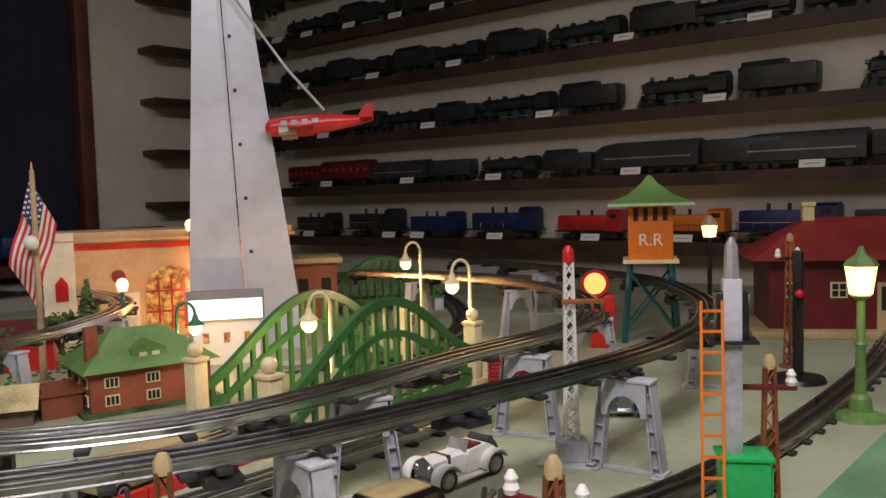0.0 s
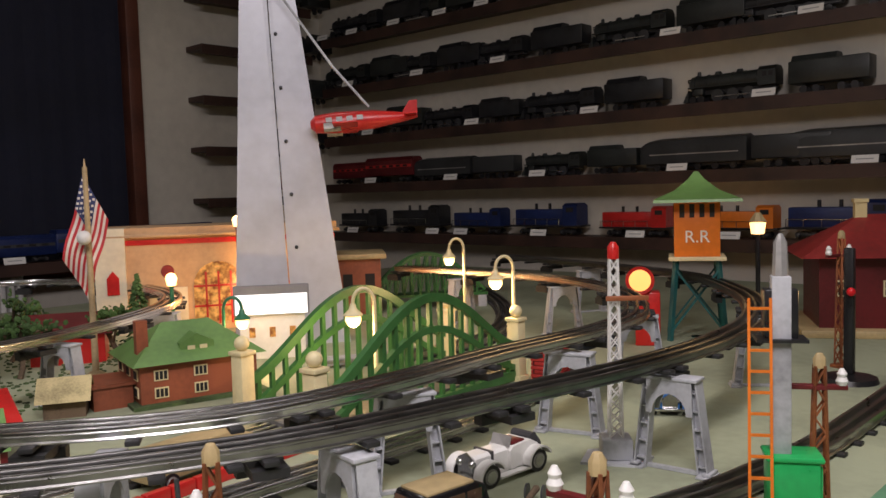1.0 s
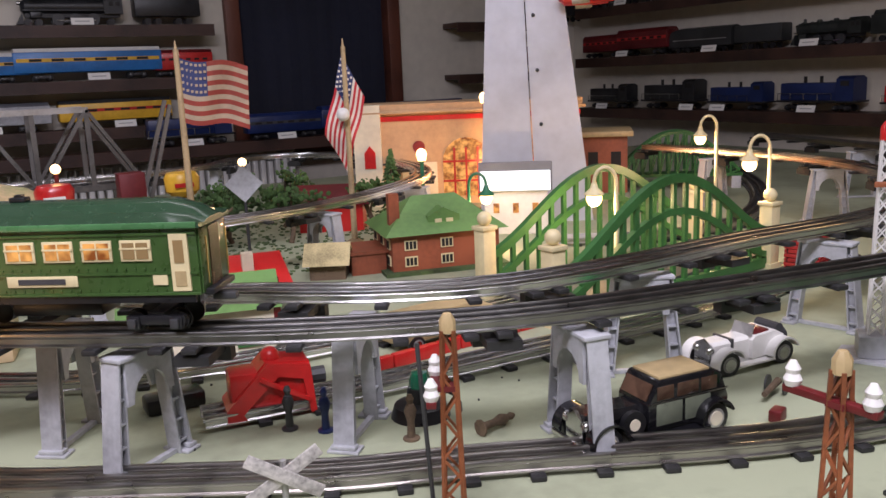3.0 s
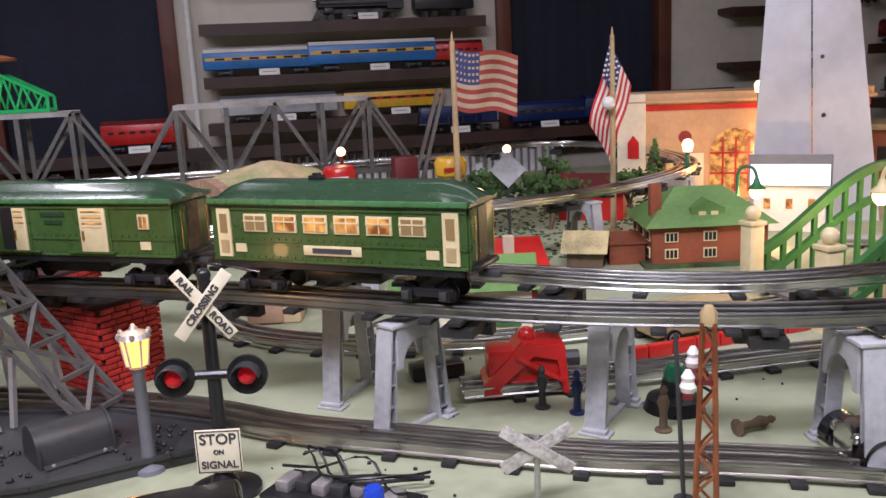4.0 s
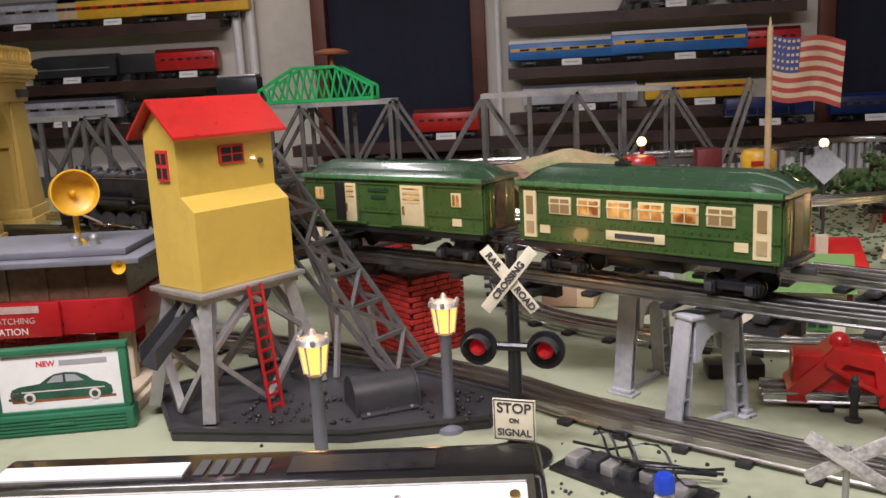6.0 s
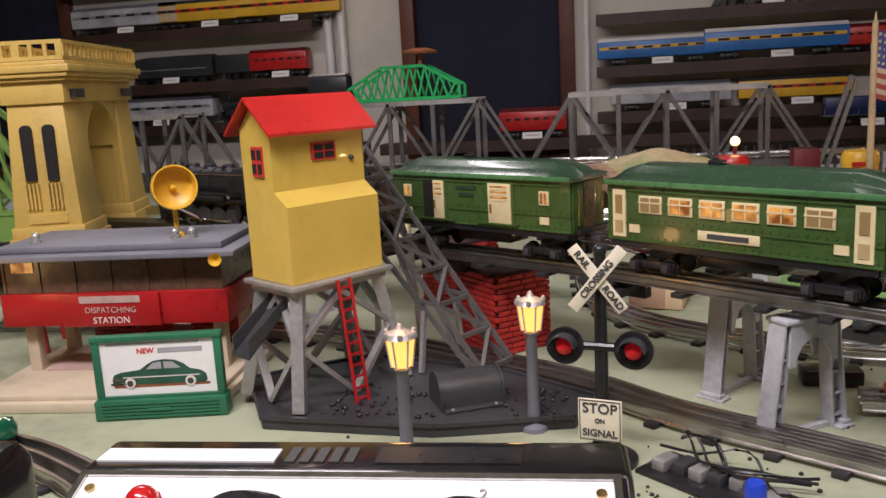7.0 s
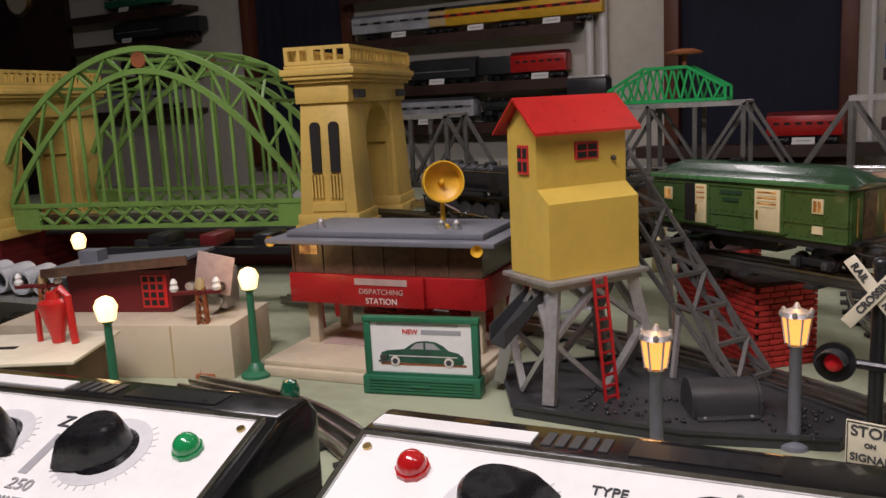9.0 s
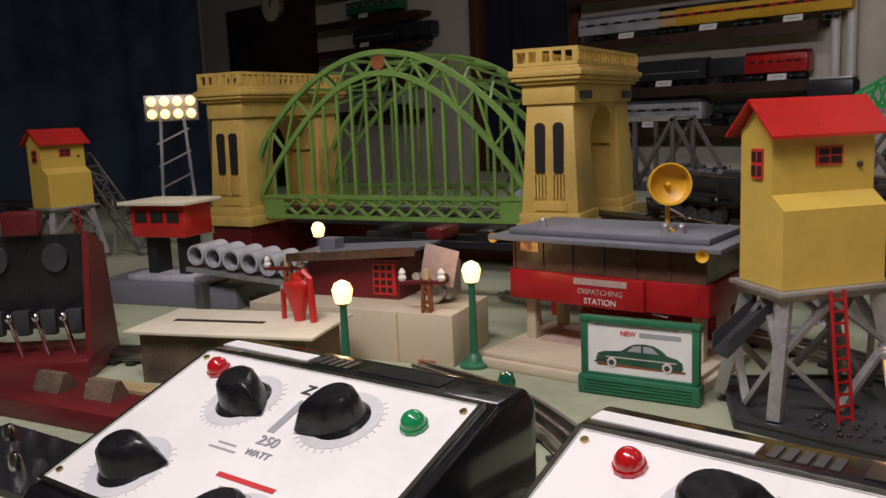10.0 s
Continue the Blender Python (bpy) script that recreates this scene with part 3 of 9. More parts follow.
bent = build_bent()
spots = [(0.183, 0.785, 35), (0.368, 0.742, 45), (0.517, 0.600, 80), (0.929, 0.513, 95), (1.384, 0.597, 123), (0.138, 0.896, 53), (0.690, 0.705, 150), (0.983, 0.690, 105), (1.31, 0.775, 118), (1.60, 1.13, 145), (1.62, 1.45, 178), (1.935, 1.28, 150)]
low_spots = [(-0.42, 1.165, 65), (-0.62, 1.265, 70), (0.62, 1.415, 110), (0.90, 1.60, 130), (1.05, 2.1, 180), (0.70, 2.36, 60), (0.22, 1.345, 92)]
for i, (x, y, a) in enumerate(spots):
    m = pose(x, y, 0, 0, 0, a)
    if i == 0:
        bent.matrix_basis = m
    else:
        copy_thing(bent, m)
for x, y, a in low_spots:
    copy_thing(bent, pose(x, y, 0, 0, 0, a) @ Matrix.Diagonal((1, 1, 0.93, 1)))


# brick piers under the raised track
def brick_pier(x, y, rz, w, d, h, label):
    p = thing("brick_pier", label, "pier", pose(x, y, 0, 0, 0, rz), group="brick piers")
    part("core", box(B(), (0, 0, h / 2 - 0.001), (w - 0.003, d - 0.003, h - 0.002)), "mortar", p)
    bh, bl = 0.0070, 0.021
    rows = int(h / bh)
    ma = mesh_of(box(B(), (0, 0, 0), (bl - 0.0014, 0.003, bh - 0.0013), bevel=0.0005), "brick", "brick")
    for r in range(rows):
        for side, ln, off in ((0, w, d / 2), (1, d, w / 2), (2, w, -d / 2), (3, d, -w / 2)):
            if side > 1 and not (side == 2 or side == 3):
                continue
            n = max(1, round(ln / bl))
            st = ln / n
            for k in range(n):
                u = -ln / 2 + (k + 0.5) * st + (st * 0.25 if r % 2 else -st * 0.25) * 0.5
                z = (r + 0.5) * bh
                if side in (0, 2):
                    m = pose(u, off, z)
                else:
                    m = pose(off, u, z, 0, 0, 90)
                o = part("brick", ma, "brick", p, "", m @ Matrix.Diagonal((st / bl, 1, 1, 1)))
    return p


brick_pier(-0.124, 1.040, 43, 0.078, 0.086, 0.104, "red toy brick pier under raised track, dark joints")
brick_pier(-0.215, 1.235, 50, 0.075, 0.085, 0.104, "red toy brick pier under raised track, dark joints")
brick_pier(-0.50, 1.06, 70, 0.09, 0.07, 0.094, "red toy brick pier behind the signal cabin")
brick_pier(-0.63, 1.02, 70, 0.07, 0.07, 0.094, "red toy brick pier behind the signal cabin")
brick_pier(1.23, 0.90, 20, 0.05, 0.05, 0.06, "small red toy brick pier below the raised track")


# ---- arch bridge with stone portals ----
def arch_bridge():
    HX = Vector((-0.963, -0.27, 0))
    rz = math.degrees(math.atan2(HX.y, HX.x))
    br = thing("arch_bridge", "green steel arch bridge between yellow stone portal towers", "bridge", pose(-0.81, 1.19, 0.0, 0, 0, rz))
    # local x runs along the bridge from the near portal, local y (negative) away from the viewer
    W, D, Z0, Z1 = 0.36, 0.105, 0.100, 0.425

    def pier(owner, x0, y0, y1):
        # two plinth courses and a tapering shaft
        for name, za, zb, ga, gb in (("plinth", Z0, Z0 + 0.022, 0.008, 0.008), ("plinth", Z0 + 0.022, Z0 + 0.04, 0.004, 0.004), ("pier", Z0 + 0.04, Z1 - 0.095, 0.0, -0.010)):
            b = B()
            vs = []
            for z, g in ((za, ga), (zb, gb)):
                vs.append([b.verts.new(v) for v in ((x0 - g, y0 + g, z), (x0 + D + g, y0 + g, z), (x0 + D + g, y1 - g, z), (x0 - g, y1 - g, z))])
            for k in range(4):
                b.faces.new((vs[0][k], vs[0][(k + 1) % 4], vs[1][(k + 1) % 4], vs[1][k]))
            b.faces.new(vs[0][::-1]), b.faces.new(vs[1])
            bmesh.ops.recalc_face_normals(b, faces=b.faces[:])
            bmesh.ops.bevel(b, geom=b.edges[:], offset=0.0012, segments=2, profile=0.5, affect="EDGES")
            part(name, b, "cream_stone", owner)

    for x0 in (0.0, 0.73):
        t = new("portal_tower")
        t.parent = br
        t.empty_display_size = 0.02
        tagged(t, "yellow stone-look portal tower with a round arch")
        yc, zt = -W / 2, Z1 - 0.095
        pier(t, x0, 0.0, -0.10)
        pier(t, x0, -W + 0.10, -W)
        # wall with the round opening
        r = 0.077
        zs = Z0 + 0.150
        for face in (x0 + 0.012, x0 + D - 0.020):
            poly = [(-0.088, Z0 + 0.04), (-0.088, zt), (-W + 0.088, zt), (-W + 0.088, Z0 + 0.04), (yc - r, Z0 + 0.04)] + [(yc - r * math.cos(k * math.pi / 12), zs + r * math.sin(k * math.pi / 12)) for k in range(13)] + [(yc + r, Z0 + 0.04)]
            part("arch_wall", prism(B(), poly, face, face + 0.008, "x"), "cream_stone", t)
        for k in range(16):
            a0, a1 = k * math.pi / 16, (k + 1) * math.pi / 16
            pts = [(yc - q * math.cos(a), zs + q * math.sin(a)) for q, a in ((r, a0), (r + 0.004, a0), (r + 0.004, a1), (r, a1))]
            part("vault_stone", prism(B(), pts, x0 + 0.011, x0 + D - 0.011, "x"), "cream_stone", t)
        for (g, za, zb) in ((-0.004, zt, zt + 0.034), (0.004, zt + 0.034, zt + 0.040), (0.010, zt + 0.040, zt + 0.047), (0.014, zt + 0.047, zt + 0.058), (0.008, zt + 0.058, zt + 0.064)):
            part("cornice", box(B(), (x0 + D / 2, yc, (za + zb) / 2), (D + 2 * g, W + 2 * g, zb - za), bevel=0.0015), "cream_stone", t)
        # parapet with round holes suggested by posts
        for (px, py, sx, sy) in ((x0 + D / 2, 0.004, D + 0.012, 0.006), (x0 + D / 2, -W - 0.004, D + 0.012, 0.006), (x0 - 0.003, yc, 0.006, W + 0.012), (x0 + D + 0.003, yc, 0.006, W + 0.012)):
            ln, ax = (sx, 0) if sx > sy else (sy, 1)
            pb = B()
            for zc, hh in ((zt + 0.068, 0.006), (zt + 0.092, 0.006)):
                box(pb, (px, py, zc), (sx, sy, hh))
            n = max(3, int(ln / 0.02))
            for k in range(n + 1):
                u = -ln / 2 + 0.004 + (ln - 0.008) * k / n
                w = 0.012 if k % 3 == 0 else 0.006
                box(pb, (px + (u if ax == 0 else 0), py + (u if ax == 1 else 0), zt + 0.080), (w if ax == 0 else sx * 0.9, w if ax == 1 else sy * 0.9, 0.02))
            part("parapet", pb, "cream_stone", t)
        # slit windows on the side towards the viewer and slots on the arch face
        for u in (0.032, 0.066):
            sw_poly = [(x0 + u - 0.0055, Z0 + 0.112), (x0 + u + 0.0115, Z0 + 0.112)] + [(x0 + u + 0.003 + 0.0085 * math.cos(k * math.pi / 8), Z0 + 0.190 + 0.0085 * math.sin(k * math.pi / 8)) for k in range(9)]
            part("slit_window", prism(B(), sw_poly, -0.009, 0.0005), "void", t, "dark round-headed slit opening")
            gr = B()
            for k in range(4):
                box(gr, (x0 + u - 0.006 + k * 0.006, 0.0015, Z0 + 0.088), (0.003, 0.006, 0.04))
            part("grille", gr, "cream_stone", t)
        part("base_panel", box(B(), (x0 + D / 2 - 0.002, 0.0005, Z0 + 0.052), (0.06, 0.004, 0.014)), "cream_stone", t)
        for py in (-0.05, -W + 0.05):
            part("name_slot", box(B(), (x0 - 0.001 + (0.0 if x0 == 0 else D), py, zt + 0.014), (0.008, 0.044, 0.014)), "ink", t, "dark recessed plate")
    # green trusses
    x_a, x_b = D + 0.002, 0.728
    L = x_b - x_a
    for y in (-0.045, -W + 0.045):
        tr = new("arch_truss")
        tr.parent = br
        tr.empty_display_size = 0.02

        def top(u):
            return 0.245 + 0.20 * math.sin(math.pi * u) ** 0.75

        def low(u):
            return 0.165 + 0.24 * math.sin(math.pi * u) ** 0.9
        n = 18
        up = ribbon(B(), [(x_a + L * k / 36, top(k / 36)) for k in range(37)], y, 0.010, 0.010)
        dn = ribbon(B(), [(x_a + L * k / 36, low(k / 36)) for k in range(37)], y, 0.010, 0.010)
        part("upper_chord", up, "leafgreen", tr)
        part("lower_chord", dn, "leafgreen", tr)
        for k in range(n):
            u0, u1 = k / n, (k + 1) / n
            a, b2 = (top(u0), low(u1)) if k % 2 else (low(u0), top(u1))
            part("diagonal", bar(B(), (x_a + L * u0, y, a), (x_a + L * u1, y, b2), 0.005, 0.005), "leafgreen", tr)
        for k in range(1, n):
            u = k / n
            part("hanger", bar(B(), (x_a + L * u, y, 0.163), (x_a + L * u, y, low(u)), 0.006, 0.004), "leafgreen", tr)
        part("medallion", lathe(B(), [(0.001, -0.004), (0.015, -0.004), (0.015, 0.004), (0.001, 0.005)], 18), "rust", tr, "rust-brown round badge", pose(x_a + L / 2, y, 0.425, 90, 0, 0))
        for e in (0, 1):
            part("gusset", box(B(), (x_a + 0.030 + e * (L - 0.060), y, 0.139), (0.058, 0.008, 0.036)), "leafgreen", tr)
        for zc in (0.118, 0.160):
            part("girder_flange", box(B(), (x_a + L / 2, y, zc), (L, 0.012, 0.008)), "leafgreen", tr)
        for k in range(14):
            xk = x_a + L * (k + 0.5) / 14
            part("girder_cross", bar(bar(B(), (xk - L / 29, y, 0.122), (xk + L / 29, y, 0.156), 0.007, 0.005), (xk - L / 29, y, 0.156), (xk + L / 29, y, 0.122), 0.007, 0.005), "leafgreen", tr)
    for k in range(9):
        u0, u1 = 0.12 + 0.76 * k / 9, 0.12 + 0.76 * (k + 1) / 9
        z0, z1 = 0.245 + 0.20 * math.sin(math.pi * u0) ** 0.75, 0.245 + 0.20 * math.sin(math.pi * u1) ** 0.75
        part("top_strut", bar(B(), (x_a + L * u0, -0.045, z0), (x_a + L * u0, -W + 0.045, z0), 0.006), "leafgreen", br)
        part("top_brace", bar(B(), (x_a + L * u0, -0.045, z0), (x_a + L * u1, -W / 2, z1), 0.005), "leafgreen", br)
        part("top_brace", bar(B(), (x_a + L * u0, -W + 0.045, z0), (x_a + L * u1, -W / 2, z1), 0.005), "leafgreen", br)
    part("deck", box(B(), (x_a + L / 2, -W / 2, 0.094), (L + 0.2, 0.10, 0.006)), "tie", br)
    for x0 in (0.0, 0.73):
        st = B()
        for k in range(6):
            box(st, (x0 + D / 2, -W / 2, 0.0083 + k * 0.0166), (D + 0.03 - k * 0.006, W + 0.03 - k * 0.006, 0.0165))
        part("brick_footing", st, "darkred", br, "stepped red brick footing")
    return br


arch_bridge()


# ---- grey truss bridges at the back ----
def truss_bridge(x0, x1, y, label):
    t = thing("truss_bridge", label, "bridge", pose(x0, y, 0), group="grey truss bridges")
    L, zb, zt = x1 - x0, 0.10, 0.283
    n = 6
    st = L / n
    for s in (-0.055, 0.055):
        sd = new("side_truss")
        sd.parent = t
        sd.empty_display_size = 0.02
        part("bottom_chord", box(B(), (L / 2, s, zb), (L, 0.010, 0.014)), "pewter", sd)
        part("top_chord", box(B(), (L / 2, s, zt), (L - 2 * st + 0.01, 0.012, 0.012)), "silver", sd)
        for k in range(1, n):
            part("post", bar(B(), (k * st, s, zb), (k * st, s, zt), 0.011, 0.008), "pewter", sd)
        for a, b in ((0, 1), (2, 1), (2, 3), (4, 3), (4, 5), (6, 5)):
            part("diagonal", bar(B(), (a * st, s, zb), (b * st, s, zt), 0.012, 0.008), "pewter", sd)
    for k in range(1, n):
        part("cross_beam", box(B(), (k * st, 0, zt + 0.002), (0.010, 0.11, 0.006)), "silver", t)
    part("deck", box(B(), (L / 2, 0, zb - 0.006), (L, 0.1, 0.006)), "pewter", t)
    for xx in (0.03, L - 0.03):
        part("pier", box(B(), (xx, 0, 0.045), (0.05, 0.12, 0.0895), bevel=0.002), "trestle", t)
    return t


truss_bridge(-0.93, -0.226, 2.25, "dull grey steel truss bridge with a small green bridge on top")
truss_bridge(-0.222, 0.48, 2.25, "dull grey steel truss bridge over the rear track")
truss_bridge(-1.62, -0.955, 2.05, "pale silver truss bridge behind the stone portal")
gb = thing("toy_bridge", "small bright green truss bridge resting on a larger bridge", "bridge", pose(-0.54, 2.25, 0.29))
for s in (-0.04, 0.04):
    q = B()
    top = [(-0.15, 0.0), (-0.15, 0.035), (-0.055, 0.088), (0.055, 0.088), (0.15, 0.035), (0.15, 0.0)]
    for a, b in zip(top, top[1:]):
        bar(q, (a[0], s, a[1]), (b[0], s, b[1]), 0.007)
    bar(q, (-0.15, s, 0.004), (0.15, s, 0.004), 0.008)
    part("frame", q, "brightgreen", gb)
    for k in range(14):
        x0, x1 = -0.14 + k * 0.02, -0.12 + k * 0.02
        f = lambda x: 0.088 if abs(x) < 0.055 else 0.088 - (abs(x) - 0.055) * 0.56
        a, b = (0.004, f(x1)) if k % 2 else (f(x0), 0.004)
        part("lattice", bar(B(), (x0, s, a), (x1, s, b), 0.005), "brightgreen", gb)
part("deck", box(B(), (0, 0, 0.001), (0.3, 0.085, 0.003)), "brightgreen", gb)


# ---- coal tower ----
def coal_tower():
    t = thing("coal_tower", "yellow toy coal tower with red roof on grey legs", "coal tower", pose(-0.291, 0.773, 0, 0, 0, 56.8))
    LX, LY, PZ = 0.128, 0.085, 0.138
    part("platform", box(box(B(), (LX / 2, LY / 2, PZ - 0.003), (LX + 0.004, LY + 0.004, 0.005), bevel=0.001), (LX / 2, LY / 2, PZ - 0.008), (LX - 0.008, LY - 0.008, 0.008)), "silver", t)
    m = 0.006
    # lower hopper, slope, upper cabin: profile in (x? y, z), pushed along x
    x0, x1, y0, y1 = m, LX - m, m, LY - m
    prof = [(y0, PZ), (y0, PZ + 0.078), (y0 + 0.020, PZ + 0.092), (y0 + 0.020, PZ + 0.155), (y1, PZ + 0.155), (y1 + 0.0, PZ)]
    part("hopper_body", prism(B(), prof, x0, x1, "x"), "yellow", t)
    yr = (y0 + 0.020 + y1) / 2 
    zr, ze = PZ + 0.186, PZ + 0.150
    gable = [(y0 + 0.020, PZ + 0.155), (yr, zr - 0.004), (y1, PZ + 0.155)]
    part("gable", prism(B(), gable, x0 + 0.001, x1 - 0.001, "x"), "yellow", t)
    roof = [(y0 + 0.006, ze), (yr, zr), (y1 + 0.014, ze), (y1 + 0.014, ze - 0.003), (yr, zr - 0.003), (y0 + 0.006, ze - 0.003)]
    part("roof", prism(B(), roof, x0 - 0.010, x1 + 0.010, "x"), "red", t)
    for wx, wy, rot in ((x0 + 0.063, y0 + 0.0192, 0), (x0 - 0.0008, yr - 0.004, 90)):
        w = part("window", box(B(), (0, 0, 0), (0.030 if rot == 0 else 0.018, 0.003, 0.018 if rot == 0 else 0.03)), "redink", t, "red framed window", pose(wx, wy, PZ + 0.128 if rot == 0 else PZ + 0.122, 0, 0, rot))
        for a in (-1, 1):
            for b in (-1, 1):
                part("pane", box(B(), (a * (0.0068 if rot == 0 else 0.005), -0.0014 if rot == 0 else 0.0014, b * (0.004 if rot == 0 else 0.007)), (0.0115 if rot == 0 else 0.007, 0.0012, 0.0064 if rot == 0 else 0.010)), "void", w)
    part("knob", ball(B(), (x1 - 0.018, y0 + 0.018, PZ + 0.118), 0.003), "ink", t)
    # legs and braces
    cs = [(0.012, 0.010), (LX - 0.012, 0.010), (LX - 0.012, LY - 0.010), (0.012, LY - 0.010)]
    ft = [(-0.008, -0.006), (LX + 0.008, -0.006), (LX + 0.008, LY + 0.006), (-0.008, LY + 0.006)]
    for a, b in zip(ft, cs):
        part("leg", bar(B(), (*a, 0.012), (*b, PZ - 0.012), 0.0125), "silver", t)
    for k in range(4):
        a0, a1, b0, b1 = ft[k], ft[(k + 1) % 4], cs[k], cs[(k + 1) % 4]

        def at(p, q, f):
            return (p[0] + (q[0] - p[0]) * f, p[1] + (q[1] - p[1]) * f, 0.012 + (PZ - 0.024) * f)
        h0, h1 = at(a0, b0, 0.55), at(a1, b1, 0.55)
        mid_t = tuple((u + v) / 2 for u, v in zip(at(a0, b0, 0.97), at(a1, b1, 0.97)))
        mid_b = tuple((u + v) / 2 for u, v in zip(at(a0, b0, 0.02), at(a1, b1, 0.02)))
        for e in (h0, h1):
            part("brace", bar(B(), e, mid_t, 0.0085, 0.005), "silver", t)
            part("brace", bar(B(), e, mid_b, 0.0085, 0.005), "silver", t)
    # chute
    ch = B()
    for off in (-0.014, 0.014):
        prism(ch, [(0.012, 0.124), (0.012, 0.112), (-0.038, 0.070), (-0.038, 0.088)], LY * 0.5 + off, LY * 0.5 + off + 0.002)
    prism(ch, [(0.012, 0.114), (0.012, 0.110), (-0.038, 0.068), (-0.038, 0.072)], LY * 0.5 - 0.013, LY * 0.5 + 0.013)
    part("chute", ch, "gunmetal", t, "dark coal chute")
    # red ladder
    lad = new("ladder")
    lad.parent = t
    lad.empty_display_size = 0.02
    tagged(lad, "narrow red metal ladder")
    a, b = Vector((LX * 0.42, -0.030, 0.008)), Vector((LX * 0.47, -0.004, PZ - 0.002))
    sd = Vector((0.0078, 0, 0))
    for s in (-1, 1):
        part("rail", bar(B(), a + sd * s, b + sd * s, 0.0028), "bandred", lad)
    for k in range(11):
        c = a.lerp(b, (k + 0.6) / 11.4)
        part("rung", bar(B(), c - sd, c + sd, 0.0023), "bandred", lad)
    # inclined conveyor boom
    boom = new("conveyor")
    boom.parent = t
    boom.empty_display_size = 0.02
    tagged(boom, "grey lattice conveyor boom with a bucket chain")
    inv = t.matrix_basis.inverted()
    hi, lo = inv @ Vector((-0.285, 0.959, 0.259)), inv @ Vector((-0.112, 0.899, 0.02))
    side = (inv.to_3x3() @ Vector((0.5, 0.87, 0))).normalized() * 0.026
    drop = Vector((0, 0, -0.05))
    n = 7
    for s in (-1, 1):
        for d in (Vector((0, 0, 0)), drop):
            part("chord", bar(B(), hi + side * s + d, lo + side * s + d * 0.3, 0.0045), "pewter", boom)
        for k in range(n):
            p0, p1 = hi.lerp(lo, k / n) + side * s, hi.lerp(lo, (k + 1) / n) + side * s
            f0, f1 = 1 - 0.7 * k / n, 1 - 0.7 * (k + 1) / n
            q = (p0, p1 + drop * f1) if k % 2 else (p0 + drop * f0, p1)
            part("lacing", bar(B(), q[0], q[1], 0.004), "pewter", boom)
    for k in range(n + 1):
        c = hi.lerp(lo, k / n)
        part("cross_bar", bar(B(), c - side, c + side, 0.0045), "pewter", boom)
        if k < n:
            e = hi.lerp(lo, (k + 1) / n)
            g = side if k % 2 else -side
            part("lacing", bar(B(), c - g, e + g, 0.0045), "pewter", boom)
    # supports from the ground to the boom
    for f in (0.30, 0.62):
        c = hi.lerp(lo, f) + drop * 0.6
        for s in (-1, 1):
            g = Vector((c.x, c.y, 0.012)) + side * s * 1.4
            part("support", bar(B(), g, c + side * s, 0.005), "silver", t)
    return t


coal_tower()
# dark tray the coal tower stands in
tray = thing("coal_tray", "dark grey metal coal tray under the tower, scattered coal", "tray", pose(0, 0, 0))
poly = [(-0.325, 0.748), (-0.15, 0.742), (-0.02, 0.775), (0.0, 0.83), (-0.10, 0.90), (-0.27, 0.95), (-0.39, 0.86)]
part("pan", prism(B(), poly, 0.0005, 0.011, "z"), "gunmetal", tray)
rimm = B()
for a, b in zip(poly, poly[1:] + poly[:1]):
    bar(rimm, (*a, 0.0125), (*b, 0.0125), 0.004)
part("rim", rimm, "gunmetal", tray)
mo = thing("motor_cover", "dark grey half-round motor cover on the coal tray", "motor cover", pose(-0.130, 0.812, 0.0115, 0, 0, 28) @ Matrix.Scale(0.86, 4))
part("cover", prism(B(), [(-0.024, 0)] + [(-0.024 * math.cos(k * math.pi / 12), 0.014 + 0.024 * math.sin(k * math.pi / 12)) for k in range(13)] + [(0.024, 0)], -0.036, 0.036, "x"), "gunmetal", mo)
for sx in (-1, 1):
    part("end_flange", prism(B(), [(-0.0262, 0)] + [(-0.0262 * math.cos(k * math.pi / 12), 0.014 + 0.0262 * math.sin(k * math.pi / 12)) for k in range(13)] + [(0.0262, 0)], sx * 0.0372 - 0.0014, sx * 0.0372 + 0.0014, "x"), "gunmetal", mo)
    part("foot_strip", box(B(), (0, sx * 0.029, 0.0012), (0.070, 0.010, 0.0024), bevel=0.0006), "gunmetal", mo)
    for sy in (-1, 1):
        part("screw", lathe(B(), [(0.001, 0.0022), (0.0022, 0.0022), (0.0018, 0.0038), (0.001, 0.004)], 10, (sx * 0.026, sy * 0.030, 0)), "silver", mo)
lumps = B()
for k in range(120):
    u, v = rng.uniform(-0.27, -0.03), rng.uniform(0.76, 0.85)
    bmesh.ops.create_icosphere(lumps, subdivisions=1, radius=rng.uniform(0.0012, 0.003), matrix=pose(u, v, 0.0125, rng.uniform(0, 90), rng.uniform(0, 90), 0))
for k in range(90):
    u, v = (rng.uniform(-0.02, 0.2), rng.uniform(0.62, 0.70)) if k < 46 else (rng.uniform(-0.7, 0.6), rng.uniform(0.64, 1.0))
    bmesh.ops.create_icosphere(lumps, subdivisions=1, radius=rng.uniform(0.001, 0.0024), matrix=pose(u, v, 0.001, 0, 0, 0))
solid("coal_lumps", lumps, "coal", "scattered lumps of black toy coal", "coal", kind="stuff")


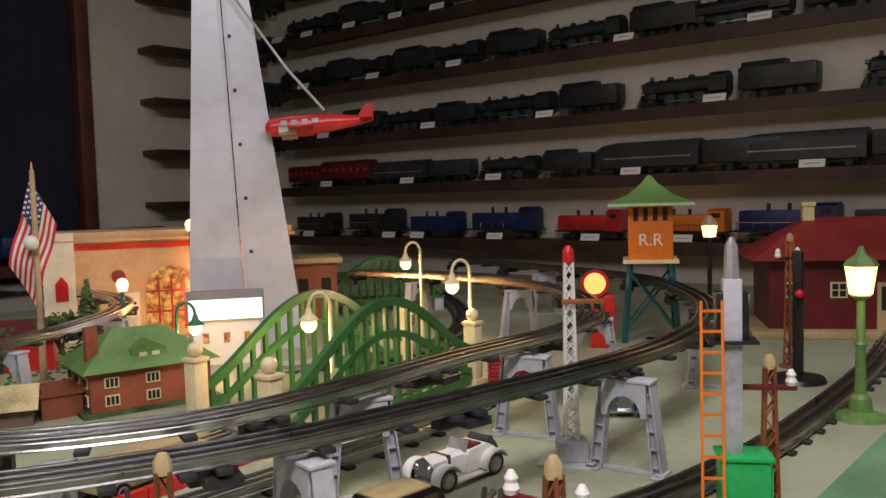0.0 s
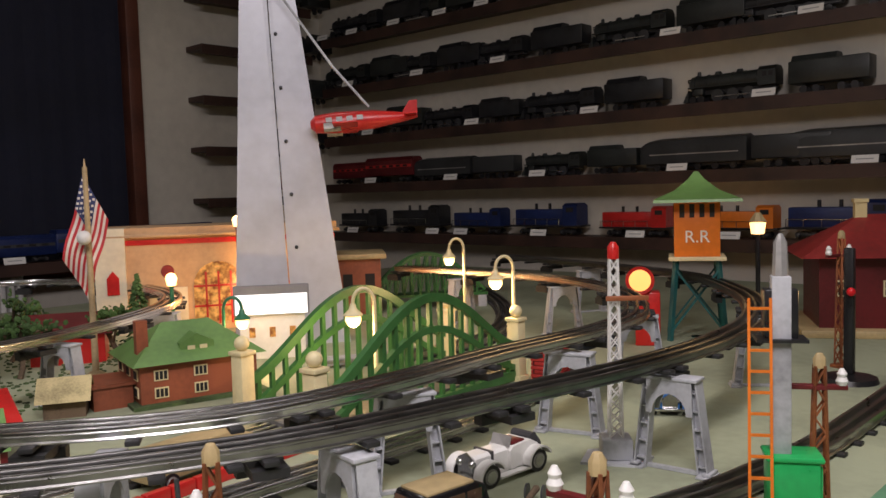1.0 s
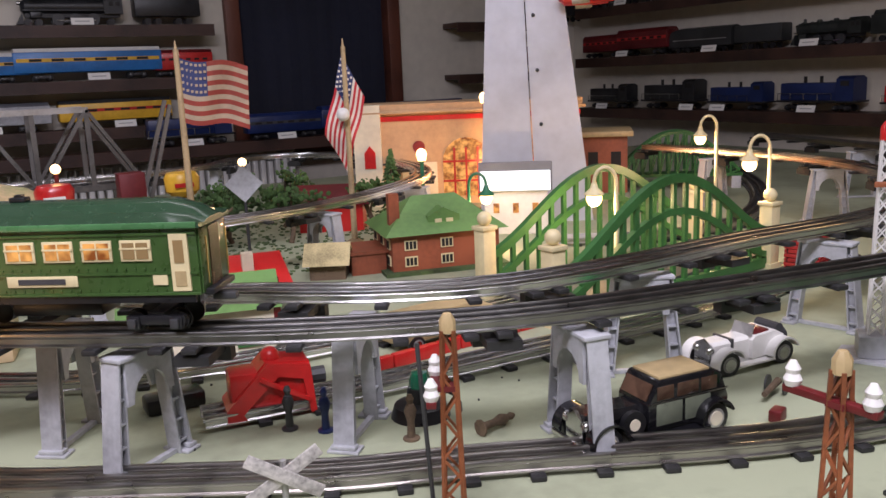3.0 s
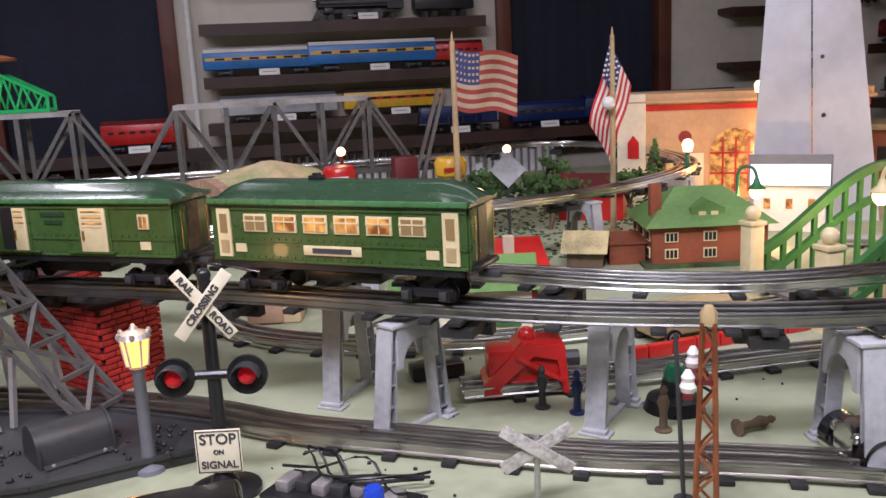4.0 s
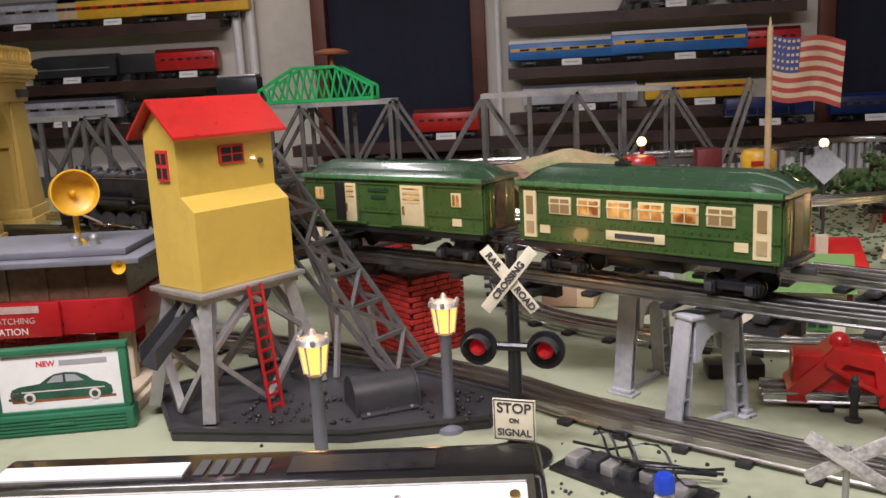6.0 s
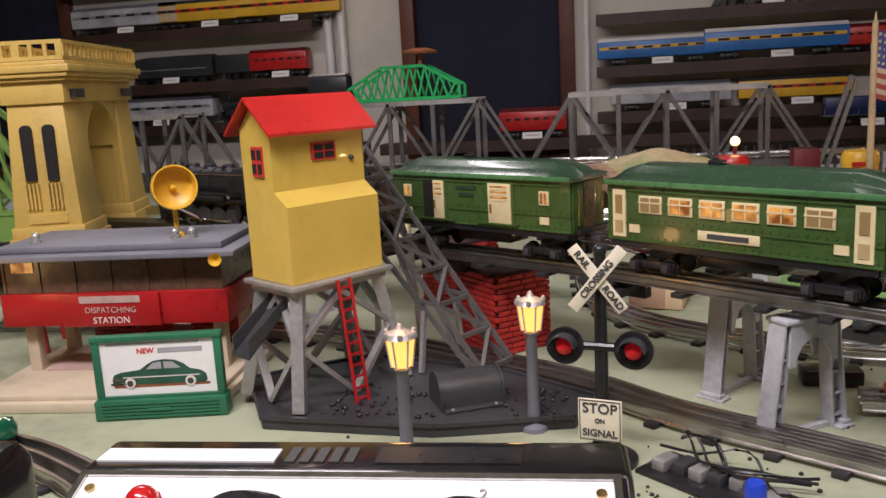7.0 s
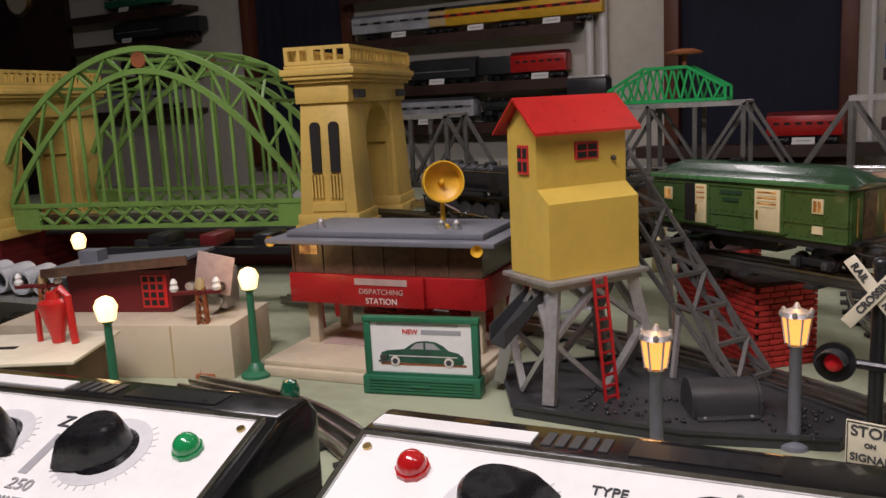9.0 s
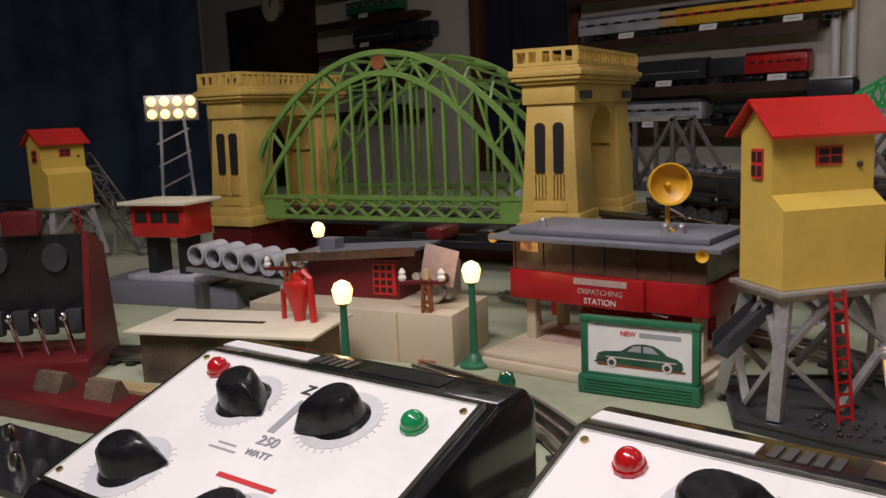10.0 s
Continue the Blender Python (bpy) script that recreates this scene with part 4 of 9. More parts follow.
# ---- tall grey pylon ----
def pylon():
    t = thing("pylon", "tall tapered pale grey metal pylon with a centre seam", "pylon", pose(1.205, 1.585, 0, 0, 0, -36.5))
    H = 1.25
    b0, b1, d0, d1 = 0.125, 0.016, 0.05, 0.012
    for s in (-1, 1):
        b = B()
        lo = [(s * 0.0012, -d0), (s * b0, -d0 * 0.75), (s * b0, d0), (s * 0.0012, d0)]
        hi = [(s * 0.0012, -d1), (s * b1, -d1 * 0.75), (s * b1, d1), (s * 0.0012, d1)]
        va = [b.verts.new((x, y, 0)) for x, y in lo]
        vb = [b.verts.new((x - 0.045, y, H)) for x, y in hi]
        for k in range(4):
            b.faces.new((va[k], va[(k + 1) % 4], vb[(k + 1) % 4], vb[k]))
        b.faces.new(va), b.faces.new(vb)
        bmesh.ops.recalc_face_normals(b, faces=b.faces[:])
        part("side_panel", b, "pylon", t)
    for k in range(9):
        z = 0.10 + k * 0.115
        f = z / H
        x = 0.026 * (1 - f) - 0.045 * f
        y = -(d0 + (d1 - d0) * f) * 0.97 - 0.001
        part("rivet", ball(B(), (x, y, z), 0.0042, seg=10), "gunmetal", t)
    return t


pylon()
sg = thing("drive_in_screen", "small building front with a lit white screen", "screen", pose(1.06, 1.46, 0, 0, 0, -38))
part("building", box(B(), (0, 0.012, 0.045), (0.13, 0.02, 0.09), bevel=0.002), "white", sg)
part("screen_board", box(B(), (0, -0.001, 0.120), (0.15, 0.010, 0.060), bevel=0.002), "slate", sg)
part("lit_panel", box(B(), (0, -0.0075, 0.112), (0.142, 0.003, 0.040)), "screen", sg)
for k in range(3):
    part("window", box(B(), (-0.04 + k * 0.04, 0.001, 0.055), (0.012, 0.004, 0.02)), "winlit", sg)


# ---- power transformers ----
def transformer(x, y, rz, label, n_knobs, kind_no):
    W, D, H0, H1 = 0.325, 0.25, 0.040, 0.112
    t = thing("power_transformer", label, "transformer", pose(x, y, 0, 0, 0, rz), group="power transformers")
    prof = [(-D / 2, 0.0), (-D / 2, H0), (-D / 2 + 0.008, H0 + 0.006), (D / 2 - 0.055, H1), (D / 2 - 0.012, H1), (D / 2, H1 - 0.014), (D / 2, 0)]
    case = B()
    prism(case, prof, -W / 2, W / 2, "x")
    bmesh.ops.bevel(case, geom=case.edges[:], offset=0.005, segments=3, profile=0.5, affect="EDGES")
    part("case", case, "bakelite", t, "glossy black case")
    y0, z0, y1, z1 = -D / 2 + 0.012, H0 + 0.0075, D / 2 - 0.058, H1 - 0.0012
    ang = math.degrees(math.atan2(z1 - z0, y1 - y0))
    HP = math.hypot(y1 - y0, z1 - z0) - 0.012
    mf = pose(0, (y0 + y1) / 2, (z0 + z1) / 2 + 0.001, ang, 0, 0)
    fp = part("face_plate", box(B(), (0, 0, 0.001), (W - 0.022, HP, 0.0035), bevel=0.001), "paper", t, "white printed control plate", mf)
    part("frame_edge", box(box(box(box(B(), (0, HP / 2 + 0.002, 0.001), (W - 0.014, 0.004, 0.006)), (0, -HP / 2 - 0.002, 0.001), (W - 0.014, 0.004, 0.006)), (W / 2 - 0.009, 0, 0.001), (0.004, HP, 0.006)), (-W / 2 + 0.009, 0, 0.001), (0.004, HP, 0.006)), "chrome", t, "bright metal edge strip", mf)
    for sx in (-1, 1):
        for sy in (-1, 1):
            part("screw", rod(B(), (sx * (W / 2 - 0.018), sy * (HP / 2 - 0.01), 0.003), (sx * (W / 2 - 0.018), sy * (HP / 2 - 0.01), 0.0045), 0.003), "brass", t, "", mf)

    def knob(u, v, r, h, turn):
        b = B()
        lathe(b, [(0.001, 0.003), (r * 1.12, 0.003), (r * 1.12, h * 0.12), (r * 1.0, h * 0.22), (0.001, h * 0.22)], 28)
        # grip: round behind, drawn out to a blunt pointer ahead, narrowing upwards
        rings = []
        for z, f in ((h * 0.18, 1.0), (h * 0.55, 0.92), (h * 0.88, 0.82), (h, 0.66)):
            ring = []
            for k in range(28):
                a = 2 * math.pi * k / 28
                x = math.cos(a) * r * (1.75 - 0.35 * z / h if math.cos(a) > 0 else 0.98)
                w = 0.92 - 0.62 * max(0.0, math.cos(a)) ** 2.2
                ring.append(b.verts.new((x * f, math.sin(a) * r * w * f, z)))
            rings.append(ring)
        for p, q in zip(rings, rings[1:]):
            for k in range(28):
                b.faces.new((p[k], p[(k + 1) % 28], q[(k + 1) % 28], q[k]))
        b.faces.new(rings[0][::-1]), b.faces.new(rings[-1])
        bmesh.ops.recalc_face_normals(b, faces=b.faces[:])
        bmesh.ops.rotate(b, verts=b.verts[:], cent=(0, 0, 0), matrix=Matrix.Rotation(radians(turn), 3, "Z"))
        bmesh.ops.translate(b, verts=b.verts[:], vec=(u, v, 0))
        part("control_knob", b, "knobblack", t, "black pointer knob", mf)
        part("dial_ring", lathe(B(), [(r * 1.50, 0.0028), (r * 1.56, 0.0028), (r * 1.56, 0.0032), (r * 1.50, 0.0032)], 36, (u, v, 0)), "paleink", t, "", mf)
        dl = B()
        for k in range(20):
            a = radians(200 + k * 11)
            box(dl, (r * 1.66, 0, 0.003), (0.004, 0.0008, 0.0005), Matrix.Translation((u, v, 0)) @ Matrix.Rotation(a, 4, "Z"))
        part("dial_marks", dl, "paleink", t, "", mf)

    for u, v, r, turn in n_knobs:
        knob(u, v, r, 0.028, turn)
    for u, v, g in ((-0.112, 0.066, "redglass"), (0.118, 0.054, "greenglass")) if kind_no == 1 else ((-0.106, 0.066, "redglass"),):
        part("pilot_lamp", ball(rod(B(), (u, v, 0.002), (u, v, 0.006), 0.011), (u, v, 0.007), 0.0098), g, t, "domed glass pilot lamp", mf)
    if kind_no == 1:
        writing("lettering", "Z", 0.016, "ink", t, mf @ pose(0.0, 0.066, 0.0034))
        writing("lettering", "250", 0.014, "greyink", t, mf @ pose(0.014, 0.004, 0.0034))
        writing("lettering", "WATT", 0.009, "greyink", t, mf @ pose(0.016, -0.010, 0.0034))
        for u, v, w, c in ((0.03, -0.036, 0.06, "redink"), (0.03, -0.046, 0.034, "greyink"), (-0.02, -0.008, 0.02, "greyink"), (-0.02, -0.014, 0.03, "greyink")):
            part("print_bar", box(B(), (u, v, 0.003), (w, 0.0045 if c == "redink" else 0.0018, 0.0006)), c, t, "", mf)
        part("print_bar", box(B(), (0.006, 0.034, 0.003), (0.008, 0.04, 0.0005)), "greyink", t, "", mf)
    else:
        writing("lettering", "TYPE", 0.0095, "ink", t, mf @ pose(0.014, 0.070, 0.0034))
        writing("lettering", "Z", 0.017, "ink", t, mf @ pose(0.014, 0.055, 0.0034), bold=0.0004)
        writing("lettering", "2", 0.010, "greyink", t, mf @ pose(0.082, 0.078, 0.0034))
    part("name_strip", box(B(), (-W * 0.31, D / 2 - 0.036, H1 + 0.0006), (0.112, 0.017, 0.0012)), "paper", t, "white paper label strip")
    part("label_recess", box(B(), (W * 0.18, D / 2 - 0.034, H1 + 0.0004), (0.085, 0.022, 0.001)), "black", t)
    for k in range(5):
        part("vent", box(B(), (-W * 0.11 + k * 0.009, D / 2 - 0.034, H1 + 0.0004), (0.006, 0.02, 0.001)), "gunmetal", t)
    return t


KN1 = [(-0.052, 0.040, 0.0215, -20), (0.054, 0.044, 0.0215, 222), (-0.085, -0.055, 0.022, 20), (0.055, -0.075, 0.022, 200)]
KN2 = [(-0.044, 0.042, 0.0225, 30), (0.072, 0.040, 0.0225, 25), (-0.085, -0.055, 0.022, 20), (0.055, -0.075, 0.022, 200)]
transformer(-0.508, 0.334, 7.0, "black power transformer with white control plate, red and green lamps", KN1, 1)
transformer(-0.124, 0.371, 4.5, "black power transformer with white control plate and red lamp", KN2, 2)


# ---- passenger train on the raised track ----
def along(line, dist):
    """Point and heading at a distance along the outer line, from its first end."""
    i = min(len(line) - 2, max(0, int(dist / 0.014)))
    p = line[i].lerp(line[i + 1], dist / 0.014 - i)
    return p, line[i + 1] - line[i]


def place_on(line, tail, length):
    """The pose of a car whose two trucks rest on the line; x points to the train's head."""
    a, _ = along(line, tail + length * 0.18)
    b, _ = along(line, tail + length * 0.82)
    d = b - a
    c, _ = along(line, tail + length * 0.5)
    mid = (a + b) / 2
    return pose(mid.x, mid.y, track_height(mid) + 0.0172, 0, 0, math.degrees(math.atan2(d.y, d.x)))


WHEEL = mesh_of(rod(rod(B(), (0, -0.0025, 0), (0, 0.0025, 0), 0.0085, seg=16), (0, 0.0025, 0), (0, 0.004, 0), 0.0098, seg=16), "wheel", "black")


def truck(parent, x, y_side=0.0165, material="black", axle="gunmetal"):
    tr = new("truck")
    tr.parent = parent
    tr.empty_display_size = 0.01
    fr = B()
    for s in (-1, 1):
        box(fr, (x, s * 0.021, 0.011), (0.05, 0.004, 0.008), bevel=0.001)
        for e in (-1, 1):
            box(fr, (x + e * 0.018, s * 0.023, 0.0095), (0.011, 0.006, 0.011), bevel=0.0015)
    box(fr, (x, 0, 0.014), (0.014, 0.04, 0.006))
    part("truck_frame", fr, material, tr)
    for e in (-1, 1):
        for s in (-1, 1):
            part("wheel", WHEEL, "black", tr, "", pose(x + e * 0.018, s * y_side, 0.0098, 0, 0, 0 if s < 0 else 180))
    for s in (-1, 1):
        for e in (-1, 1):
            part("journal_box", box(B(), (x + e * 0.018, s * 0.0275, 0.0095), (0.007, 0.004, 0.008), bevel=0.001), axle, tr)


def car_shell(t, L, W, z0, z1):
    """Curved roof, body sides with ends."""
    hw = W / 2
    body = B()
    prism(body, [(-hw, z0), (hw, z0), (hw, z1), (-hw, z1)], -L / 2, L / 2, "x")
    part("body", body, "coachgreen", t, "two-tone green enamelled body")
    prof = [(-hw - 0.003, z1 + 0.0005), (-hw - 0.003, z1 + 0.005), (-hw + 0.006, z1 + 0.011), (-hw + 0.011, z1 + 0.012), (-hw + 0.016, z1 + 0.0175), (-0.008, z1 + 0.020), (0.008, z1 + 0.020), (hw - 0.016, z1 + 0.0175), (hw - 0.011, z1 + 0.012), (hw - 0.006, z1 + 0.011), (hw + 0.003, z1 + 0.005), (hw + 0.003, z1 + 0.0005)]
    rf = B()
    rings = []
    for x, f in ((-L / 2 - 0.004, 0.25), (-L / 2 + 0.008, 0.7), (-L / 2 + 0.028, 1.0), (L / 2 - 0.028, 1.0), (L / 2 - 0.008, 0.7), (L / 2 + 0.004, 0.25)):
        rings.append([rf.verts.new((x, y, z1 + 0.0005 + (z - z1 - 0.0005) * (f if z > z1 + 0.006 else 1))) for y, z in prof])
    n = len(prof)
    for a, b in zip(rings, rings[1:]):
        for k in range(n):
            rf.faces.new((a[k], a[(k + 1) % n], b[(k + 1) % n], b[k]))
    rf.faces.new(rings[0][::-1]), rf.faces.new(rings[-1])
    bmesh.ops.recalc_face_normals(rf, faces=rf.faces[:])
    part("roof", rf, "roofgreen", t, "dark green glossy roof")
    part("roof_vent", box(box(B(), (0.03, 0, z1 + 0.022), (0.014, 0.010, 0.004), bevel=0.001), (0.03, 0, z1 + 0.0245), (0.006, 0.006, 0.003)), "black", t)
    for e in (-1, 1):
        ed = part("end_wall", box(B(), (e * (L / 2 + 0.0008), 0, (z0 + z1) / 2), (0.0016, W * 0.92, (z1 - z0) * 0.96), bevel=0.0005), "coachgreen", t)
        part("end_door", box(B(), (e * (L / 2 + 0.002), 0, z0 + 0.027), (0.0012, 0.020, 0.050)), "smoked", ed)
        for s2 in (-1, 1):
            part("handrail", rod(B(), (e * (L / 2 + 0.004), s2 * 0.022, z0 + 0.008), (e * (L / 2 + 0.004), s2 * 0.022, z0 + 0.046), 0.0007, seg=6), "brass", ed)
        part("vestibule_beam", box(B(), (e * (L / 2 + 0.004), 0, z0 + 0.001), (0.008, W * 0.8, 0.005), bevel=0.001), "black", ed)
    for s in (-1, 1):
        part("belt_rail", box(B(), (0, s * (hw + 0.0006), z0 + 0.018), (L, 0.0012, 0.0016)), "coachgreen", t)
        part("roof_gutter", box(B(), (0, s * (hw + 0.0030), z1 + 0.0030), (L + 0.004, 0.0022, 0.0050), bevel=0.0006), "guttergreen", t, "lighter green roof edge")
        for zz in (z0 + 0.0015, z1 - 0.004):
            part("side_rail", box(B(), (0, s * (hw + 0.0006), zz), (L, 0.0014, 0.0024), bevel=0.0004), "coachgreen", t)
        rv = B()
        for k in range(int(L / 0.008)):
            for zz in (z0 + 0.005, z0 + 0.022):
                box(rv, (-L / 2 + 0.004 + k * 0.008, s * (hw + 0.0006), zz), (0.0014, 0.001, 0.0014))
        part("rivets", rv, "coachgreen", t)
        part("skirt", box(B(), (0, s * (hw - 0.002), z0 - 0.003), (L * 0.96, 0.003, 0.006)), "black", t)
    part("underframe", box(box(B(), (0, 0, z0 - 0.006), (L * 0.94, W * 0.5, 0.008)), (0, 0, z0 - 0.014), (L * 0.3, W * 0.55, 0.012), bevel=0.002), "black", t)
    for x in (-L / 2 - 0.008, L / 2 + 0.008):
        part("coupler", box(B(), (x, 0, z0 - 0.008), (0.02, 0.008, 0.006), bevel=0.001), "gunmetal", t)
    for x in (-L * 0.33, L * 0.33):
        truck(t, x)


def framed_window(t, x, s, hw, z, w, h, lit, panes):
    f = part("window", box(B(), (x, s * (hw + 0.0008), z), (w, 0.0016, h), bevel=0.0004), "cream", t, "cream framed window")
    n = panes
    pw = (w - 0.003) / n
    for k in range(n):
        part("pane", box(B(), (x - w / 2 + 0.0015 + pw * (k + 0.5), s * (hw + 0.0018), z), (pw - 0.0016, 0.0008, h - 0.004)), lit, f)


def baggage_car(m):
    t = thing("baggage_car", "green toy baggage car with cream sliding doors, lit inside", "train car", m, group="passenger train")
    L, W, z0, z1 = 0.262, 0.062, 0.034, 0.088
    car_shell(t, L, W, z0, z1)
    hw = W / 2
    for s in (-1, 1):
        for x, w, opened in ((0.054, 0.016, True), (-0.038, 0.032, False)):
            zc = z0 + 0.0272
            part("door_frame", box(B(), (x + (0.008 if opened else 0), s * (hw + 0.0004), zc), (0.040, 0.0012, 0.050)), "coachgreen", t)
            if opened:
                part("door_opening", box(B(), (x + 0.0165, s * (hw + 0.0010), zc), (0.017, 0.0012, 0.046)), "void", t, "open dark doorway")
            d = part("sliding_door", box(B(), (x, s * (hw + 0.0016), zc), (w, 0.0022, 0.045), bevel=0.0005), "cream", t, "cream slatted sliding door")
            for k in range(6):
                part("slat", box(B(), (x, s * (hw + 0.0028), zc + 0.004 + k * 0.003), (w * 0.76, 0.0008, 0.0016)), "winlit" if k % 2 else "cream", d)
            part("handle", box(B(), (x + w * 0.36, s * (hw + 0.0036), zc - 0.005), (0.0018, 0.002, 0.009)), "brass", d)
            part("door_track", box(B(), (x + 0.004, s * (hw + 0.0022), z0 + 0.0045), (0.056, 0.003, 0.002)), "coachgreen", t)
        for x in (-0.098, 0.106):
            framed_window(t, x, s, hw, z0 + 0.036, 0.013, 0.015, "winlit", 2)
            part("number_plate", box(B(), (x, s * (hw + 0.0008), z0 + 0.012), (0.012, 0.0012, 0.008)), "cream", t)
        for k, w in enumerate((0.030, 0.022)):
            part("print_bar", box(B(), (0.012, s * (hw + 0.0006), z0 + 0.043 - k * 0.008), (w, 0.0012, 0.004)), "roofgreen", t)
    return t


def coach(m, label):
    t = thing("passenger_coach", label, "train car", m, group="passenger train")
    L, W, z0, z1 = 0.262, 0.062, 0.034, 0.088
    car_shell(t, L, W, z0, z1)
    hw = W / 2
    for s in (-1, 1):
        for k in range(6):
            framed_window(t, -0.081 + k * 0.0324, s, hw, z0 + 0.037, 0.0256, 0.017, "winlit" if k in (1, 2, 3, 4) else "windim", 2)
            part("window_bar", box(B(), (-0.081 + k * 0.0324, s * (hw + 0.0022), z0 + 0.039), (0.0256, 0.0008, 0.0014)), "cream", t)
        for x in (-0.1165, 0.1165):
            d = part("end_door", box(B(), (x, s * (hw + 0.0009), z0 + 0.027), (0.015, 0.0018, 0.046)), "cream", t, "cream end door")
            part("pane", box(B(), (x, s * (hw + 0.0021), z0 + 0.036), (0.008, 0.0008, 0.018)), "windim", d)
            part("door_panel", box(B(), (x, s * (hw + 0.0021), z0 + 0.014), (0.009, 0.0006, 0.012)), "tan", d)
        for x in (-0.099, 0.099):
            part("number_plate", box(B(), (x, s * (hw + 0.0008), z0 + 0.013), (0.012, 0.0012, 0.008)), "cream", t)
        pl = part("name_plate", box(B(), (0, s * (hw + 0.001), z0 + 0.013), (0.060, 0.0016, 0.009), bevel=0.0004), "cream", t)
        part("print_bar", box(B(), (0, s * (hw + 0.0021), z0 + 0.013), (0.040, 0.0006, 0.0045)), "ink", pl)
    return t


def spoked_wheel(parent, x, s, r, material="gunmetal"):
    """A driving wheel: tyre ring, hub, spokes and counterweight."""
    w = part("driving_wheel", lathe(B(), [(r * 0.80, -0.002), (r, -0.002), (r, 0.002), (r * 0.80, 0.002), (r * 0.78, 0.0)], 24), material, parent, "", pose(x, s * 0.0185, r, 90, 0, 0))
    sp = B()
    for k in range(10):
        a = 2 * math.pi * k / 10
        bar(sp, (0, 0, 0), (r * 0.84 * math.cos(a), r * 0.84 * math.sin(a), 0), 0.0013)
    part("spokes", sp, material, w)
    part("hub", lathe(B(), [(0.001, -0.0025), (r * 0.26, -0.0025), (r * 0.26, 0.0025), (0.001, 0.003)], 14), material, w)
    part("counterweight", prism(B(), [(r * 0.80 * math.cos(radians(q)), r * 0.80 * math.sin(radians(q))) for q in range(200, 341, 20)], -0.0015, 0.0015, "z"), material, w)


def express_loco(m):
    """The big steam locomotive at the head of the train; x points ahead, z = 0 on the rails."""
    t = thing("steam_locomotive", "matt black toy steam locomotive with bright side rods", "locomotive", m, group="passenger train")
    L, R, zc, K = 0.335, 0.0245, 0.075, "locoblack"
    bo = B()
    rod(bo, (-0.075, 0, zc), (0.105, 0, zc), R, R * 0.97, 32)
    rod(bo, (0.105, 0, zc), (0.146, 0, zc), R * 1.0, R * 1.0, 32)
    rod(bo, (0.146, 0, zc), (0.149, 0, zc), R * 0.92, R * 0.80, 32)
    rod(bo, (0.149, 0, zc), (0.1525, 0, zc), R * 0.62, R * 0.50, 24)
    part("boiler", bo, K, t)
    for x in (-0.05, -0.02, 0.012, 0.045, 0.078, 0.104):
        part("boiler_band", rod(B(), (x, 0, zc), (x + 0.0016, 0, zc), R * 1.025, seg=32), K, t)
    fb = prism(B(), [(-0.024, 0.045), (-0.0285, 0.060), (-0.027, 0.083), (-0.016, 0.0985), (0.016, 0.0985), (0.027, 0.083), (0.0285, 0.060), (0.024, 0.045)], -0.105, -0.040, "x")
    part("firebox", fb, K, t)
    for s in (-1, 1):
        part("cab_side", prism(B(), [(-0.104, 0.040), (-0.104, 0.094), (-0.160, 0.094), (-0.160, 0.078), (-0.154, 0.070), (-0.154, 0.048), (-0.150, 0.040)], s * 0.0325 - 0.001, s * 0.0325 + 0.001), K, t)
        for k in range(2):
            w = part("cab_window", box(B(), (-0.118 - k * 0.016, s * 0.0337, 0.079), (0.0125, 0.001, 0.017)), "void", t)
            part("window_bar", box(B(), (-0.118 - k * 0.016, s * 0.0343, 0.079), (0.0125, 0.0006, 0.0012)), K, w)
            part("window_bar", box(B(), (-0.118 - k * 0.016, s * 0.0343, 0.079), (0.0012, 0.0006, 0.017)), K, w)
        part("number_plate", box(B(), (-0.126, s * 0.0337, 0.062), (0.018, 0.0006, 0.0045)), "greyink", t)
        part("cab_ladder", bar(bar(B(), (-0.152, s * 0.033, 0.016), (-0.152, s * 0.033, 0.042), 0.0016), (-0.143, s * 0.033, 0.016), (-0.143, s * 0.033, 0.042), 0.0016), K, t)
    roof = [(-0.036, 0.091), (-0.030, 0.100), (-0.016, 0.1065), (0.016, 0.1065), (0.030, 0.100), (0.036, 0.091), (0.034, 0.091), (0.028, 0.098), (0.015, 0.1043), (-0.015, 0.1043), (-0.028, 0.098), (-0.034, 0.091)]
    part("cab_roof", prism(B(), roof, -0.170, -0.100, "x"), K, t)
    part("cab_front", box(B(), (-0.105, 0, 0.070), (0.002, 0.064, 0.056)), K, t)
    for x, rr, h in ((0.128, 0.0085, 0.008), (0.088, 0.0125, 0.0065), (0.040, 0.0100, 0.0055), (-0.012, 0.0115, 0.0060)):
        part("smokestack" if h == 0.008 else "dome", lathe(B(), [(0.001, -0.005), (rr * 1.25, -0.004), (rr, 0.0), (rr * 0.98, h * 0.65), (rr * 0.75, h), (0.001, h)], 20, (x, 0, zc + R * 0.97)), K, t)
    part("whistle", rod(B(), (-0.045, 0.006, zc + R), (-0.045, 0.006, zc + R + 0.008), 0.0012, seg=8), "brass", t)
    part("headlight", rod(rod(B(), (0.144, 0, 0.083), (0.160, 0, 0.083), 0.0065, seg=18), (0.1600, 0, 0.083), (0.1606, 0, 0.083), 0.0048, seg=18), "chrome", t)
    part("frame", box(B(), (0.0, 0, 0.030), (0.29, 0.020, 0.028)), "black", t)
    part("pilot_deck", box(B(), (0.150, 0, 0.038), (0.034, 0.056, 0.004), bevel=0.001), K, t)
    pc = B()
    for k in range(-4, 5):
        bar(pc, (0.166, k * 0.006, 0.036), (0.182, k * 0.0028, 0.006), 0.0030)
    bar(pc, (0.166, -0.027, 0.006), (0.182, 0, 0.0055), 0.003)
